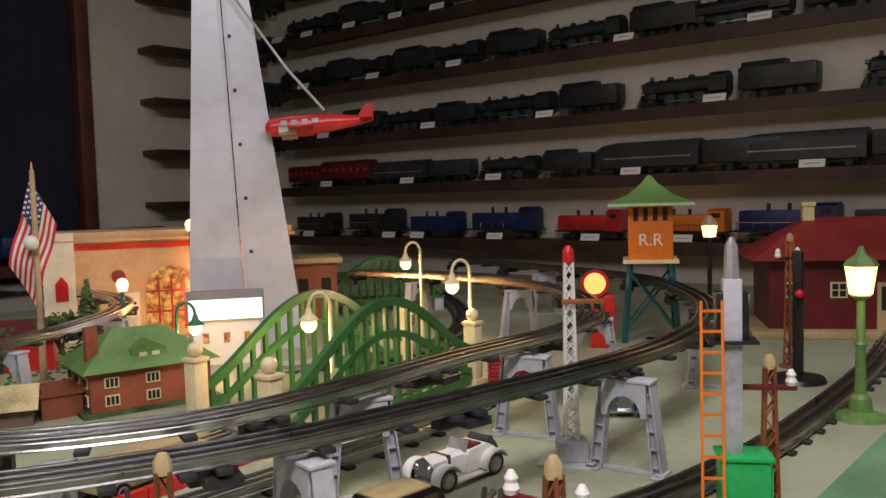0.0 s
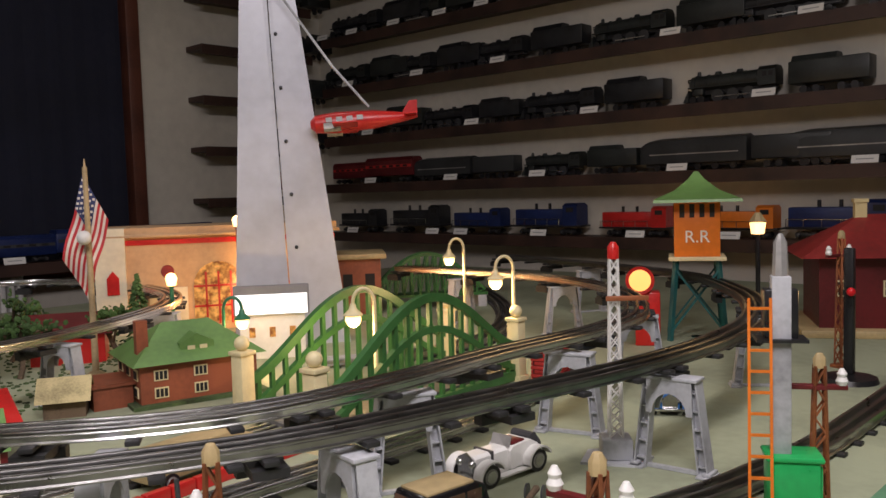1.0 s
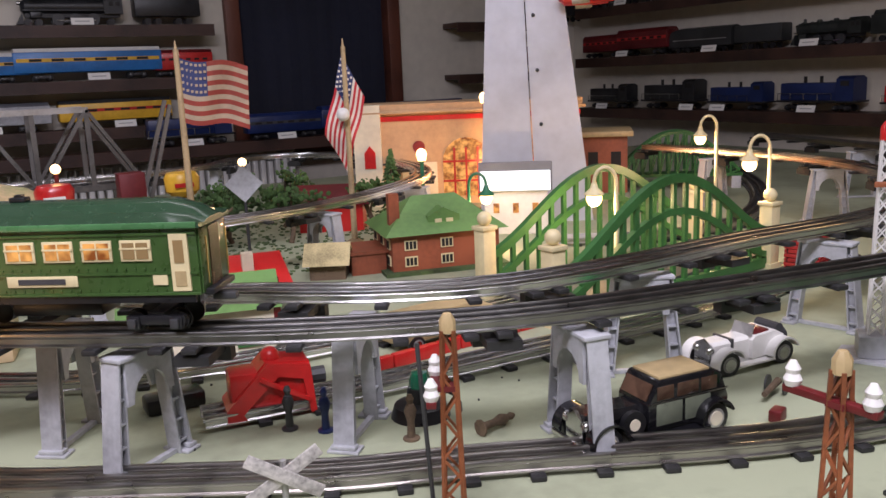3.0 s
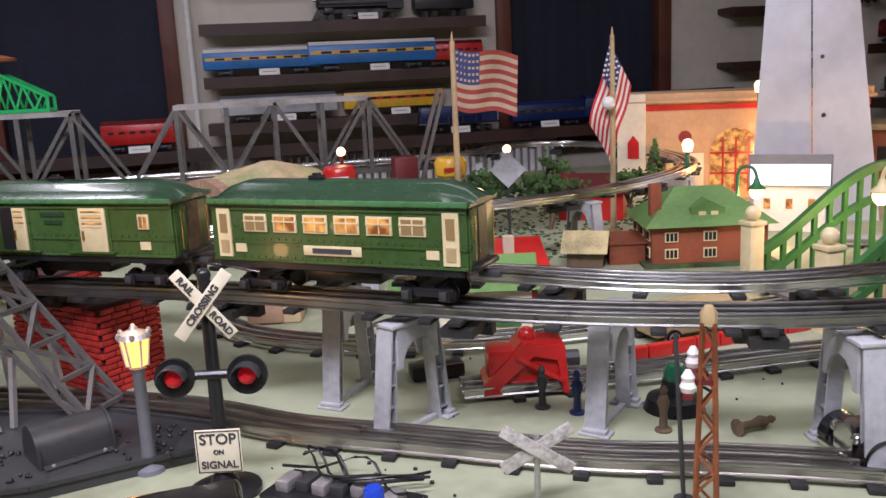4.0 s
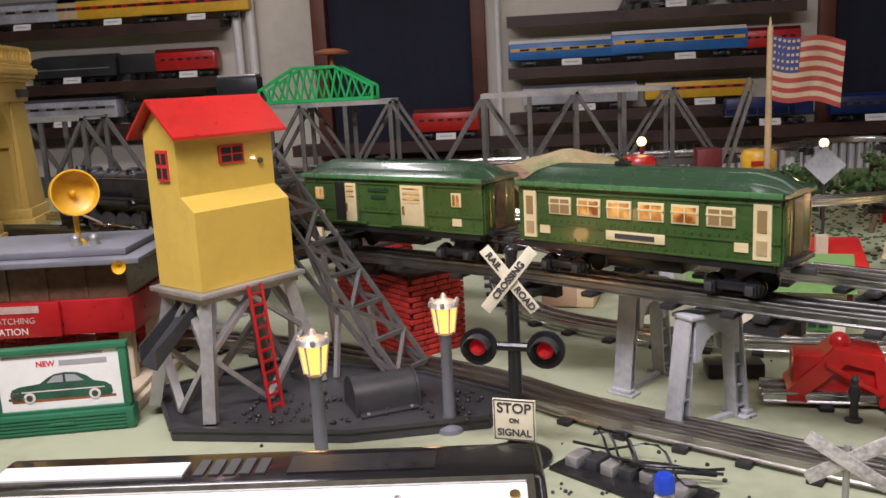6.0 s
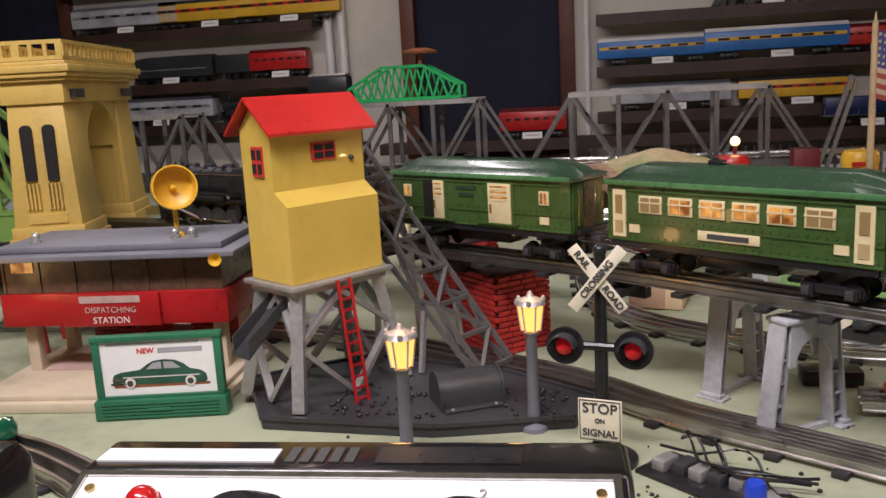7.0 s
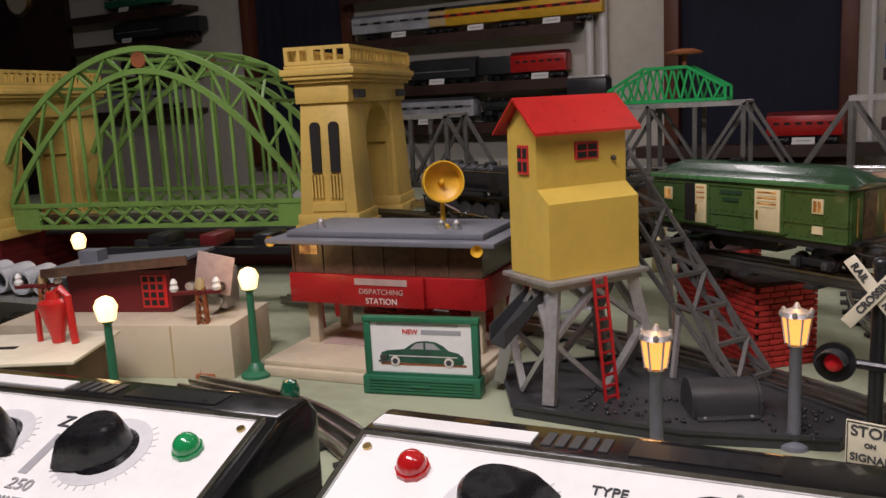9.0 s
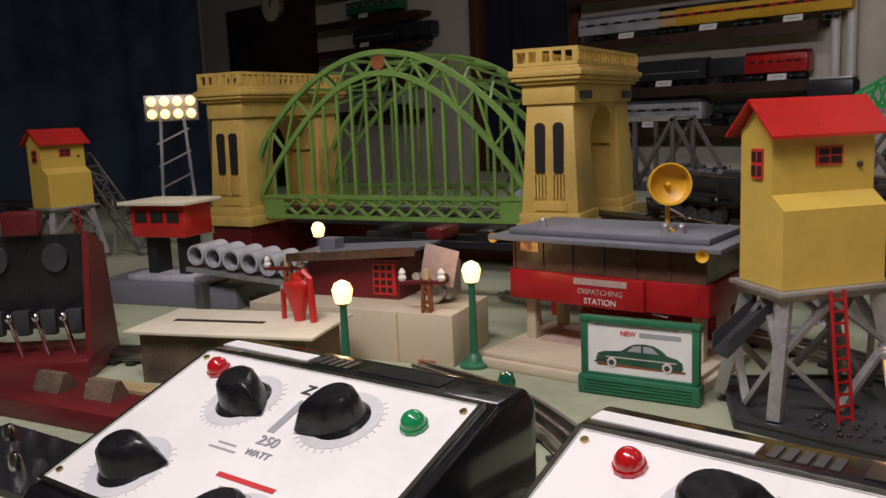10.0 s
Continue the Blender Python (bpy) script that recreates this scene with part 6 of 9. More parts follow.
# ---- signals and lamps in front ----
def crossing_flasher():
    t = thing("crossing_signal", "black railroad crossing signal with white crossbuck and red lamps", "signal", pose(0.008, 0.709, 0, 0, 0, -12))
    part("base", lathe(B(), [(0.001, 0), (0.03, 0), (0.03, 0.004), (0.012, 0.010), (0.007, 0.02), (0.001, 0.02)], 20), "black", t)
    part("post", rod(B(), (0, 0, 0.01), (0, 0, 0.182), 0.0062, 0.005, 14), "black", t)
    part("finial", ball(B(), (0, 0, 0.185), 0.006), "black", t)
    for s in (-1, 1):
        ar = part("crossbuck_arm", box(B(), (0, 0, 0), (0.067, 0.002, 0.0102), bevel=0.0006), "ivory", t, "white crossbuck arm with black letters", pose(0, -0.0075 - 0.0011 * (1 - s), 0.163, 0, s * 51, 0))
        for txt, u in ((("RAIL", -0.020), ("ROAD", 0.020)) if s == 1 else (("CROSSING", 0.0),)):
            writing("lettering", txt, 0.0082, "ink", ar, pose(u, -0.0014, 0, 90, 0, 0), 0.0003, 0.0002)
    part("lamp_bar", rod(B(), (-0.027, -0.004, 0.104), (0.027, -0.004, 0.104), 0.004), "black", t)
    for s in (-1, 1):
        ho = B()
        lathe(ho, [(0.001, 0.0), (0.0162, 0.0), (0.0162, 0.004), (0.015, 0.004), (0.001, 0.003)], 22)
        bmesh.ops.rotate(ho, verts=ho.verts[:], cent=(0, 0, 0), matrix=Matrix.Rotation(radians(90), 3, "X"))
        bmesh.ops.translate(ho, verts=ho.verts[:], vec=(s * 0.029, -0.006, 0.104))
        hd = part("lamp_disc", ho, "black", t)
        vis = B()
        ring_o, ring_i = [], []
        for yy in (-0.009, -0.022):
            for q, store in ((0.0118, ring_o), (0.0108, ring_i)):
                store.append([vis.verts.new((s * 0.029 + q * math.cos(radians(8 + k * 16.4)), yy, 0.104 + q * math.sin(radians(8 + k * 16.4)))) for k in range(11)])
        for k in range(10):
            for r0, r1 in ((ring_o[0], ring_o[1]), (ring_i[1], ring_i[0]), (ring_o[1], ring_i[1]), (ring_i[0], ring_o[0])):
                vis.faces.new((r0[k], r0[k + 1], r1[k + 1], r1[k]))
        part("visor", vis, "gunmetal", hd)
        part("red_lens", ball(B(), (s * 0.029, -0.0105, 0.104), 0.0072, seg=16), "redlamp", hd, "glowing red lens")
    sb = part("stop_board", box(B(), (0, -0.0085, 0.040), (0.0375, 0.0022, 0.0375), bevel=0.0008), "ivory", t, "white square notice board with black letters")
    for txt, z, sz in (("STOP", 0.0505, 0.0125), ("ON", 0.0395, 0.0055), ("SIGNAL", 0.0285, 0.0088)):
        writing("lettering", txt, sz, "ink", sb, pose(0, -0.0099, z, 90, 0, 0), 0.0003, 0.0002)
    for e in ((0.0, -0.0098, 0.0575, 0.035, 0.0008), (0.0, -0.0098, 0.0225, 0.035, 0.0008)):
        part("border_line", box(B(), e[:3], (e[3], 0.0004, e[4])), "ink", sb)
    for e in (-1, 1):
        part("border_line", box(B(), (e * 0.0172, -0.0098, 0.040), (0.0008, 0.0004, 0.035)), "ink", sb)


crossing_flasher()


def lantern(x, y, h, rz=0):
    t = thing("street_lantern", "grey-green toy street lantern with glowing amber panes", "street lamp", pose(x, y, 0, 0, 0, rz), group="amber lanterns")
    part("post", lathe(B(), [(0.001, 0), (0.014, 0), (0.013, 0.004), (0.007, 0.008), (0.0058, 0.02), (0.0052, h - 0.04), (0.0075, h - 0.036), (0.001, h - 0.035)], 14), "slate", t)
    part("glass", lathe(B(), [(0.001, h - 0.035), (0.0085, h - 0.034), (0.0125, h - 0.009), (0.001, h - 0.0085)], 6), "amber", t, "glowing amber glass")
    for k in range(6):
        a = math.pi * k / 3
        part("rib", bar(B(), (0.0088 * math.cos(a), 0.0088 * math.sin(a), h - 0.035), (0.0128 * math.cos(a), 0.0128 * math.sin(a), h - 0.009), 0.0013), "trestle", t)
    cp = B()
    lathe(cp, [(0.001, h - 0.009), (0.0145, h - 0.009), (0.012, h - 0.005), (0.004, h - 0.002), (0.0015, h + 0.003), (0.001, h + 0.003)], 12)
    for k in range(6):
        a = math.pi * (k + 0.5) / 3
        ball(cp, (0.0135 * math.cos(a), 0.0135 * math.sin(a), h - 0.006), 0.0025, 1.4, 8)
    part("crown", cp, "silver", t)
    bulb_light(x, y, h + 0.02, 0.05, (1.0, 0.5, 0.18))


lantern(-0.058, 0.772, 0.132)
lantern(-0.154, 0.664, 0.132, 15)


def globe_lamp(x, y, h, post, label, glass="bulb"):
    t = thing("street_lamp", label, "street lamp", pose(x, y, 0), group="globe street lamps")
    part("post", lathe(B(), [(0.001, 0), (0.019, 0), (0.019, 0.004), (0.012, 0.008), (0.010, 0.013), (0.0055, 0.018), (0.0042, h - 0.022), (0.007, h - 0.018), (0.001, h - 0.018)], 16), post, t)
    part("globe", lathe(B(), [(0.001, h - 0.018), (0.009, h - 0.017), (0.0125, h - 0.002), (0.009, h + 0.006), (0.003, h + 0.009), (0.001, h + 0.009)], 8), glass, t, "glowing frosted globe")
    bulb_light(x, y, h + 0.02, 0.06)


globe_lamp(-0.676, 0.757, 0.128, "billgreen", "green toy street lamp with a glowing white globe")
globe_lamp(-0.723, 0.585, 0.128, "billgreen", "green toy street lamp with a glowing white globe by a platform")
globe_lamp(-1.19, 0.92, 0.128, "gunmetal", "dark toy street lamp with a glowing white globe by the loader")


def gooseneck(x, y, h, rz, colour, double=False):
    t = thing("gooseneck_lamp", "%s toy gooseneck street lamp with a lit bulb" % ("cream" if colour == "cream" else "green"), "street lamp", pose(x, y, 0, 0, 0, rz), group="gooseneck lamps")
    part("post", lathe(B(), [(0.001, 0), (0.014, 0), (0.012, 0.008), (0.005, 0.014), (0.0045, 0.05), (0.0032, 0.055), (0.0030, h - 0.02), (0.001, h - 0.02)], 12), colour, t)
    for s in ((-1, 1) if double else (-1,)):
        pts = [(s * (0.016 - 0.016 * math.cos(k * math.pi / 12)), 0, h - 0.022 + 0.022 * math.sin(k * math.pi / 12)) for k in range(13)]
        part("arm", tube(B(), pts, 0.0028), colour, t)
        part("shade", lathe(B(), [(0.001, 0.0), (0.004, 0.0), (0.006, -0.008), (0.0145, -0.016), (0.0145, -0.018), (0.005, -0.012), (0.001, -0.012)], 16, (s * 0.032, 0, h - 0.022)), colour, t)
        part("bulb", ball(B(), (s * 0.032, 0, h - 0.0455), 0.0120), "bulb", t, "lit clear bulb")
        m = t.matrix_basis @ Vector((s * 0.032, 0, h - 0.058))
        bulb_light(m.x, m.y, m.z - 0.006, 0.85)


gooseneck(0.905, 0.985, 0.187, -35, "cream")
gooseneck(1.215, 0.965, 0.212, -35, "cream")
gooseneck(1.42, 1.26, 0.225, -40, "cream", False)
gooseneck(0.885, 1.36, 0.15, 140, "billgreen")


def lattice_pole(x, y, h, rz, arm=True, arm_z=0.75, side=0.0):
    t = thing("telegraph_pole", "rust-orange lattice toy telegraph pole with white insulators", "pole", pose(x, y, 0, 0, 0, rz), group="telegraph poles")
    part("base", box(B(), (0, 0, 0.003), (0.026, 0.026, 0.006), bevel=0.001), "rust", t)
    w0, w1 = 0.0075, 0.004
    for a in (-1, 1):
        for b in (-1, 1):
            part("corner_post", bar(B(), (a * w0, b * w0, 0.006), (a * w1, b * w1, h - 0.012), 0.0026), "rust", t)
    n = 9
    for k in range(n):
        f0, f1 = k / n, (k + 1) / n
        a0, a1 = w0 + (w1 - w0) * f0, w0 + (w1 - w0) * f1
        z0, z1 = 0.006 + (h - 0.02) * f0, 0.006 + (h - 0.02) * f1
        s = 1 if k % 2 else -1
        for d in (-1, 1):
            part("lacing", bar(B(), (s * a0, d * a0, z0), (-s * a1, d * a1, z1), 0.0018), "rust", t)
            part("lacing", bar(B(), (d * a0, s * a0, z0), (d * a1, -s * a1, z1), 0.0018), "rust", t)
    part("cap", lathe(B(), [(0.001, h - 0.014), (0.006, h - 0.014), (0.006, h - 0.005), (0.003, h), (0.001, h)], 8), "tan", t)
    if arm:
        z = h * arm_z
        part("cross_arm", box(box(B(), (-0.006, side, z), (0.062, 0.007, 0.005), bevel=0.0008), (0, side / 2, z), (0.012, abs(side) + 0.012, 0.004)), "darkred", t)
        for u in (-0.032, 0.020):
            part("insulator", lathe(B(), [(0.001, 0), (0.0045, 0.0), (0.0058, 0.004), (0.004, 0.008), (0.0048, 0.011), (0.002, 0.016), (0.001, 0.016)], 12, (u, side, z + 0.002)), "white", t, "white porcelain insulator")


lattice_pole(0.356, 0.550, 0.163, 57, True, 0.66, 0.0115)
lattice_pole(0.497, 0.336, 0.163, -88, True, 0.80)
lattice_pole(0.886, 0.336, 0.163, -60, True, 0.80)
lattice_pole(-0.735, 0.735, 0.125, 30, True, 0.86)
lattice_pole(-0.985, 0.70, 0.125, 30, True, 0.86)
tp = thing("signal_rod", "thin dark steel rod standing beside a telegraph pole", "rod", pose(0.352, 0.575, 0, 0, 0, 0))
part("rod", rod(rod(B(), (0, 0, 0), (-0.006, 0.004, 0.135), 0.0018), (0, 0, 0), (0, 0, 0.004), 0.008), "gunmetal", tp)

xb = thing("crossbuck_sign", "weathered white crossbuck sign on a short grey post", "sign", pose(0.243, 0.600, 0, 0, 0, -14))
part("post", rod(B(), (0, 0, 0), (0, 0, 0.062), 0.0025), "silver", xb)
for s in (-1, 1):
    part("arm", box(B(), (0, 0, 0), (0.062, 0.0022, 0.010), bevel=0.0006), "signgrey", xb, "", pose(0, -0.0035 - 0.0012 * (s + 1), 0.052, 0, s * 32, 0))

# ---- signal cabin, billboard ----
ds = thing("dispatching_station", "toy dispatching station with red band, smoked windows, grey roof", "signal cabin", pose(-0.545, 0.878, 0, 0, 0, 6))
part("base_plate", box(box(B(), (0, -0.005, 0.006), (0.29, 0.20, 0.012), bevel=0.002), (0, -0.005, 0.015), (0.275, 0.185, 0.006), bevel=0.001), "sand", ds)
part("floor_mat", box(B(), (0.01, 0.03, 0.0188), (0.22, 0.09, 0.0014)), "pinksteel", ds)
for px in (-0.115, 0.115):
    for py in (-0.005, 0.075):
        part("pillar", box(B(), (px, py, 0.048), (0.014, 0.014, 0.06), bevel=0.001), "sand", ds)
part("red_band", box(box(B(), (0, 0.03, 0.096), (0.27, 0.12, 0.038), bevel=0.001), (0, -0.032, 0.096), (0.115, 0.008, 0.038), bevel=0.001), "bandred", ds, "red panel band with pale lettering")
part("window_band", box(B(), (0, 0.03, 0.1355), (0.262, 0.112, 0.040)), "smoked", ds, "smoked brown window band")
for k in range(7):
    part("mullion", box(B(), (-0.129 + k * 0.043, -0.0268, 0.1355), (0.003, 0.002, 0.040)), "smoked", ds)
part("lit_window", box(B(), (-0.105, -0.0275, 0.146), (0.026, 0.001, 0.012)), "winlit", ds)
part("roof", box(B(), (0, 0.03, 0.159), (0.31, 0.16, 0.006), bevel=0.001), "slate", ds, "grey flat roof")
part("roof_top", box(B(), (0, 0.03, 0.166), (0.27, 0.12, 0.008), bevel=0.002), "slate", ds)
for px in (-0.10, 0.07, 0.09):
    part("roof_knob", ball(rod(B(), (px, 0.0, 0.169), (px, 0.0, 0.174), 0.006), (px, 0, 0.177), 0.005), "silver", ds)
writing("lettering", "DISPATCHING", 0.0095, "pinksteel", ds, pose(0.0, -0.0366, 0.096, 90, 0, 0), 0.0003)
writing("lettering", "STATION", 0.0105, "flagwhite", ds, pose(0.0, -0.0366, 0.084, 90, 0, 0), 0.0003)
part("print_bar", box(B(), (0, -0.0365, 0.1085), (0.072, 0.0006, 0.008)), "pinksteel", ds)
sp = thing("loudspeaker", "bright orange-yellow round loudspeaker dish on a post", "loudspeaker", pose(-0.478, 0.895, 0.170, 0, 0, 40))
part("post", lathe(B(), [(0.001, 0), (0.009, 0), (0.007, 0.004), (0.003, 0.006), (0.003, 0.034), (0.001, 0.034)], 12), "tenyellow", sp)
dsh = lathe(B(), [(0.001, 0.0), (0.008, 0.0), (0.022, 0.004), (0.025, 0.012), (0.0255, 0.027), (0.0238, 0.027), (0.0222, 0.012), (0.012, 0.007), (0.004, 0.006), (0.003, 0.016), (0.001, 0.018)], 26)
bmesh.ops.rotate(dsh, verts=dsh.verts[:], cent=(0, 0, 0), matrix=Matrix.Rotation(radians(82), 3, "X"))
bmesh.ops.translate(dsh, verts=dsh.verts[:], vec=(0, 0.01, 0.055))
part("dish", dsh, "tenyellow", sp)
for x, y, z in ((-0.705, 0.845, 0.152), (-0.405, 0.843, 0.152)):
    h = thing("horn_speaker", "small yellow horn loudspeaker under the roof edge", "loudspeaker", pose(x, y, z + 0.004, 90, 0, 20), group="horn speakers")
    part("horn", lathe(B(), [(0.001, 0), (0.002, 0), (0.003, 0.008), (0.007, 0.016), (0.0072, 0.017), (0.001, 0.010)], 14), "tenyellow", h)

bb = thing("billboard", "green framed billboard with a white car advertisement", "billboard", pose(-0.4475, 0.776, 0, 0, 0, 12.5))
part("base", box(box(B(), (0, 0, 0.011), (0.138, 0.022, 0.022), bevel=0.002), (0, 0, 0.023), (0.13, 0.012, 0.004)), "billgreen", bb)
for k in range(5):
    part("louvre", box(B(), (0, -0.0115, 0.004 + k * 0.0036), (0.122, 0.0012, 0.0016)), "billgreen", bb)
part("handle", box(B(), (0, -0.0128, 0.012), (0.024, 0.002, 0.003), bevel=0.0006), "billgreen", bb)
for s in (-1, 1):
    part("frame_post", box(B(), (s * 0.063, 0, 0.0545), (0.008, 0.010, 0.062), bevel=0.001), "billgreen", bb)
part("frame_top", box(B(), (0, 0, 0.0865), (0.136, 0.012, 0.006), bevel=0.001), "billgreen", bb)
po = part("poster", box(B(), (0, -0.001, 0.0545), (0.118, 0.003, 0.060)), "paper", bb, "white printed poster")
writing("lettering", "NEW", 0.0078, "redink", po, pose(-0.012, -0.0028, 0.0720, 90, 0, 0), 0.0002, 0.0002)
part("print_bar", box(B(), (0.024, -0.0027, 0.0722), (0.046, 0.0004, 0.0052)), "greyink", po)
part("print_bar", box(B(), (-0.004, -0.0027, 0.0802), (0.096, 0.0004, 0.0026)), "greyink", po)
car = [(-0.048, 0.0365), (-0.0495, 0.0415), (-0.047, 0.0475), (-0.040, 0.0500), (-0.020, 0.0520), (-0.012, 0.0575), (-0.005, 0.0610), (0.006, 0.0622), (0.017, 0.0612), (0.026, 0.0570), (0.032, 0.0515), (0.043, 0.0490), (0.0485, 0.0450), (0.0495, 0.0385), (0.047, 0.0355)]
part("printed_car", prism(B(), car, -0.0030, -0.0026), "darkgreenprint", po)
part("printed_glass", prism(B(), [(-0.013, 0.0525), (-0.006, 0.0590), (0.003, 0.0602), (0.003, 0.0525)], -0.0033, -0.0029), "greyink", po)
part("printed_glass", prism(B(), [(0.0055, 0.0525), (0.0055, 0.0602), (0.015, 0.0592), (0.023, 0.0525)], -0.0033, -0.0029), "greyink", po)
part("printed_trim", box(B(), (0.002, -0.0031, 0.0442), (0.080, 0.0004, 0.0010)), "flagwhite", po)
part("printed_grille", box(B(), (-0.0445, -0.0032, 0.0425), (0.008, 0.0004, 0.0050)), "chrome", po)
part("printed_shadow", box(B(), (0.002, -0.0026, 0.0345), (0.100, 0.0004, 0.0026)), "rust", po)
for x in (-0.031, 0.032):
    wh = rod(B(), (x, -0.0036, 0.0380), (x, -0.0028, 0.0380), 0.0056, seg=16)
    w2 = part("printed_wheel", wh, "flagwhite", po)
    part("hub", rod(B(), (x, -0.0040, 0.038), (x, -0.0034, 0.038), 0.0032, seg=12), "ink", w2)
part("printed_bumper", box(B(), (-0.043, -0.0034, 0.0378), (0.016, 0.0004, 0.0022)), "chrome", po)


def marker_lamp(x, y, glass, label, r=0.011):
    t = thing("marker_lamp", label, "marker lamp", pose(x, y, 0), group="marker lamps")
    part("base", lathe(B(), [(0.001, 0), (r * 1.5, 0), (r * 1.5, 0.003), (r * 0.8, 0.006), (r * 0.8, 0.018), (0.001, 0.018)], 16), "black", t)
    part("dome", lathe(B(), [(0.001, 0.018), (r * 0.9, 0.018), (r * 0.95, 0.027), (r * 0.7, 0.035), (0.001, 0.0375)], 16), glass, t)


marker_lamp(-0.553, 0.672, "darkgreenglass", "black marker lamp with a green glass dome")
gs = thing("switch_lamp", "black oval switch base with a dark green lamp", "switch lamp", pose(0.435, 0.745, 0, 0, 0, 20))
part("base", lathe(B(), [(0.001, 0), (0.03, 0), (0.026, 0.012), (0.014, 0.016), (0.012, 0.03), (0.001, 0.03)], 20), "black", gs)
part("dome", lathe(B(), [(0.001, 0.03), (0.0105, 0.03), (0.0105, 0.038), (0.008, 0.045), (0.001, 0.047)], 16), "darkgreenglass", gs)
cb = B()
tube(cb, [(0.028 * math.cos(a * 0.35 - 1.5), 0.035 * math.sin(a * 0.35 - 1.5) - 0.01, 0.006 + 0.012 * math.sin(a * 0.4)) for a in range(10)], 0.0016, 6)
part("cable", cb, "black", gs)
ol = thing("switch_lamp", "dark switch base with a small amber bulb", "switch lamp", pose(0.235, 0.915, 0))
part("base", box(B(), (0, 0, 0.009), (0.06, 0.03, 0.018), bevel=0.004), "black", ol)
part("bulb", ball(B(), (0, 0, 0.026), 0.008), "lantern", ol)

# ---- wiring and track switches in front ----
sw = thing("track_switch", "dark track switch with metal contacts and loose wires", "switch", pose(0.10, 0.665, 0, 0, 0, -40))
for k in range(7):
    part("contact", box(B(), (-0.05 + k * 0.016, rng.uniform(-0.012, 0.012), 0.007), (0.013, 0.022, 0.012), bevel=0.002), "gunmetal" if k % 2 else "silver", sw)
part("base", box(B(), (0, 0, 0.002), (0.13, 0.05, 0.004), bevel=0.001), "black", sw)
for k in range(5):
    ph = rng.uniform(0, 6)
    part("wire", tube(B(), [(-0.06 + u * 0.012, 0.02 + 0.02 * math.sin(u * 0.6 + ph), 0.010 + 0.009 * abs(math.sin(u * 0.5 + ph))) for u in range(11)], 0.0013, 6), "black", sw)
bc = thing("bottle", "small clear bottle with a bright blue cap", "bottle", pose(0.118, 0.605, 0))
part("body", lathe(B(), [(0.001, 0), (0.008, 0), (0.008, 0.018), (0.005, 0.024), (0.001, 0.024)], 14), "white", bc)
part("cap", lathe(B(), [(0.001, 0.024), (0.0078, 0.024), (0.0078, 0.034), (0.006, 0.037), (0.001, 0.037)], 14), "bluecap", bc)
sw2 = thing("track_switch", "dark track switch with contacts and loose wires beside a signal", "switch", pose(0.70, 0.36, 0, 0, 0, -12))
for k in range(6):
    part("contact", box(B(), (-0.04 + k * 0.016, rng.uniform(-0.012, 0.012), 0.007), (0.013, 0.022, 0.012), bevel=0.002), "gunmetal" if k % 2 else "pinksteel", sw2)
part("base", box(B(), (0, 0, 0.002), (0.12, 0.05, 0.004), bevel=0.001), "black", sw2)
for k in range(5):
    ph = rng.uniform(0, 6)
    part("wire", tube(B(), [(-0.05 + u * 0.014, -0.01 + 0.02 * math.sin(u * 0.6 + ph), 0.010 + 0.009 * abs(math.sin(u * 0.5 + ph))) for u in range(11)], 0.0013, 6), "black", sw2)

# ---- buffer stop ----
bs = thing("buffer_stop", "red die-cast toy buffer stop at the end of a siding", "buffer stop", pose(0.314, 0.838, 0.004, 0, 0, -10))
bp = B()
for s in (-1, 1):
    prism(bp, [(-0.046, 0.0), (-0.046, 0.014), (-0.004, 0.056), (0.038, 0.050), (0.042, 0.0), (0.036, 0.0), (0.030, 0.036), (0.006, 0.042), (-0.030, 0.008), (-0.026, 0.0)], s * 0.020 - 0.003, s * 0.020 + 0.003)
box(bp, (-0.003, 0, 0.028), (0.076, 0.036, 0.040), bevel=0.004)
prism(bp, [(-0.046, 0.0), (-0.046, 0.014), (-0.006, 0.056), (0.038, 0.052), (0.040, 0.0)], -0.017, 0.017)
part("body", bp, "red", bs)
for s in (-1, 1):
    part("strut", bar(B(), (-0.012, s * 0.024, 0.042), (0.036, s * 0.024, 0.014), 0.004), "red", bs)
part("lamp", ball(B(), (0.002, 0, 0.057), 0.010), "red", bs)
part("buffer", rod(B(), (0.040, 0, 0.030), (0.056, 0, 0.030), 0.009), "gunmetal", bs)


# ---- toy cars ----
def wheel_part(t, x, s, r, hw, hub="chrome"):
    w = part("wheel", rod(B(), (x, s * (hw - 0.003), r), (x, s * (hw + 0.003), r), r, seg=18), "black", t)
    part("hub_cap", rod(B(), (x, s * (hw + 0.0028), r), (x, s * (hw + 0.0040), r), r * 0.5, seg=14), hub, w)
    part("spokes", rod(B(), (x, s * (hw + 0.0026), r), (x, s * (hw + 0.0034), r), r * 0.68, seg=14), "silver", w)


def fender(t, x, s, r, hw, material, ahead=1):
    arc = [radians(q) for q in range(-5, 171, 11)]
    poly = [(x + (r + 0.0046) * math.cos(a), r + (r + 0.0046) * math.sin(a)) for a in arc] + [(x + (r + 0.0028) * math.cos(a), r + (r + 0.0028) * math.sin(a)) for a in arc[::-1]]
    part("fender", prism(B(), poly, s * hw - 0.006, s * hw + 0.006), material, t)


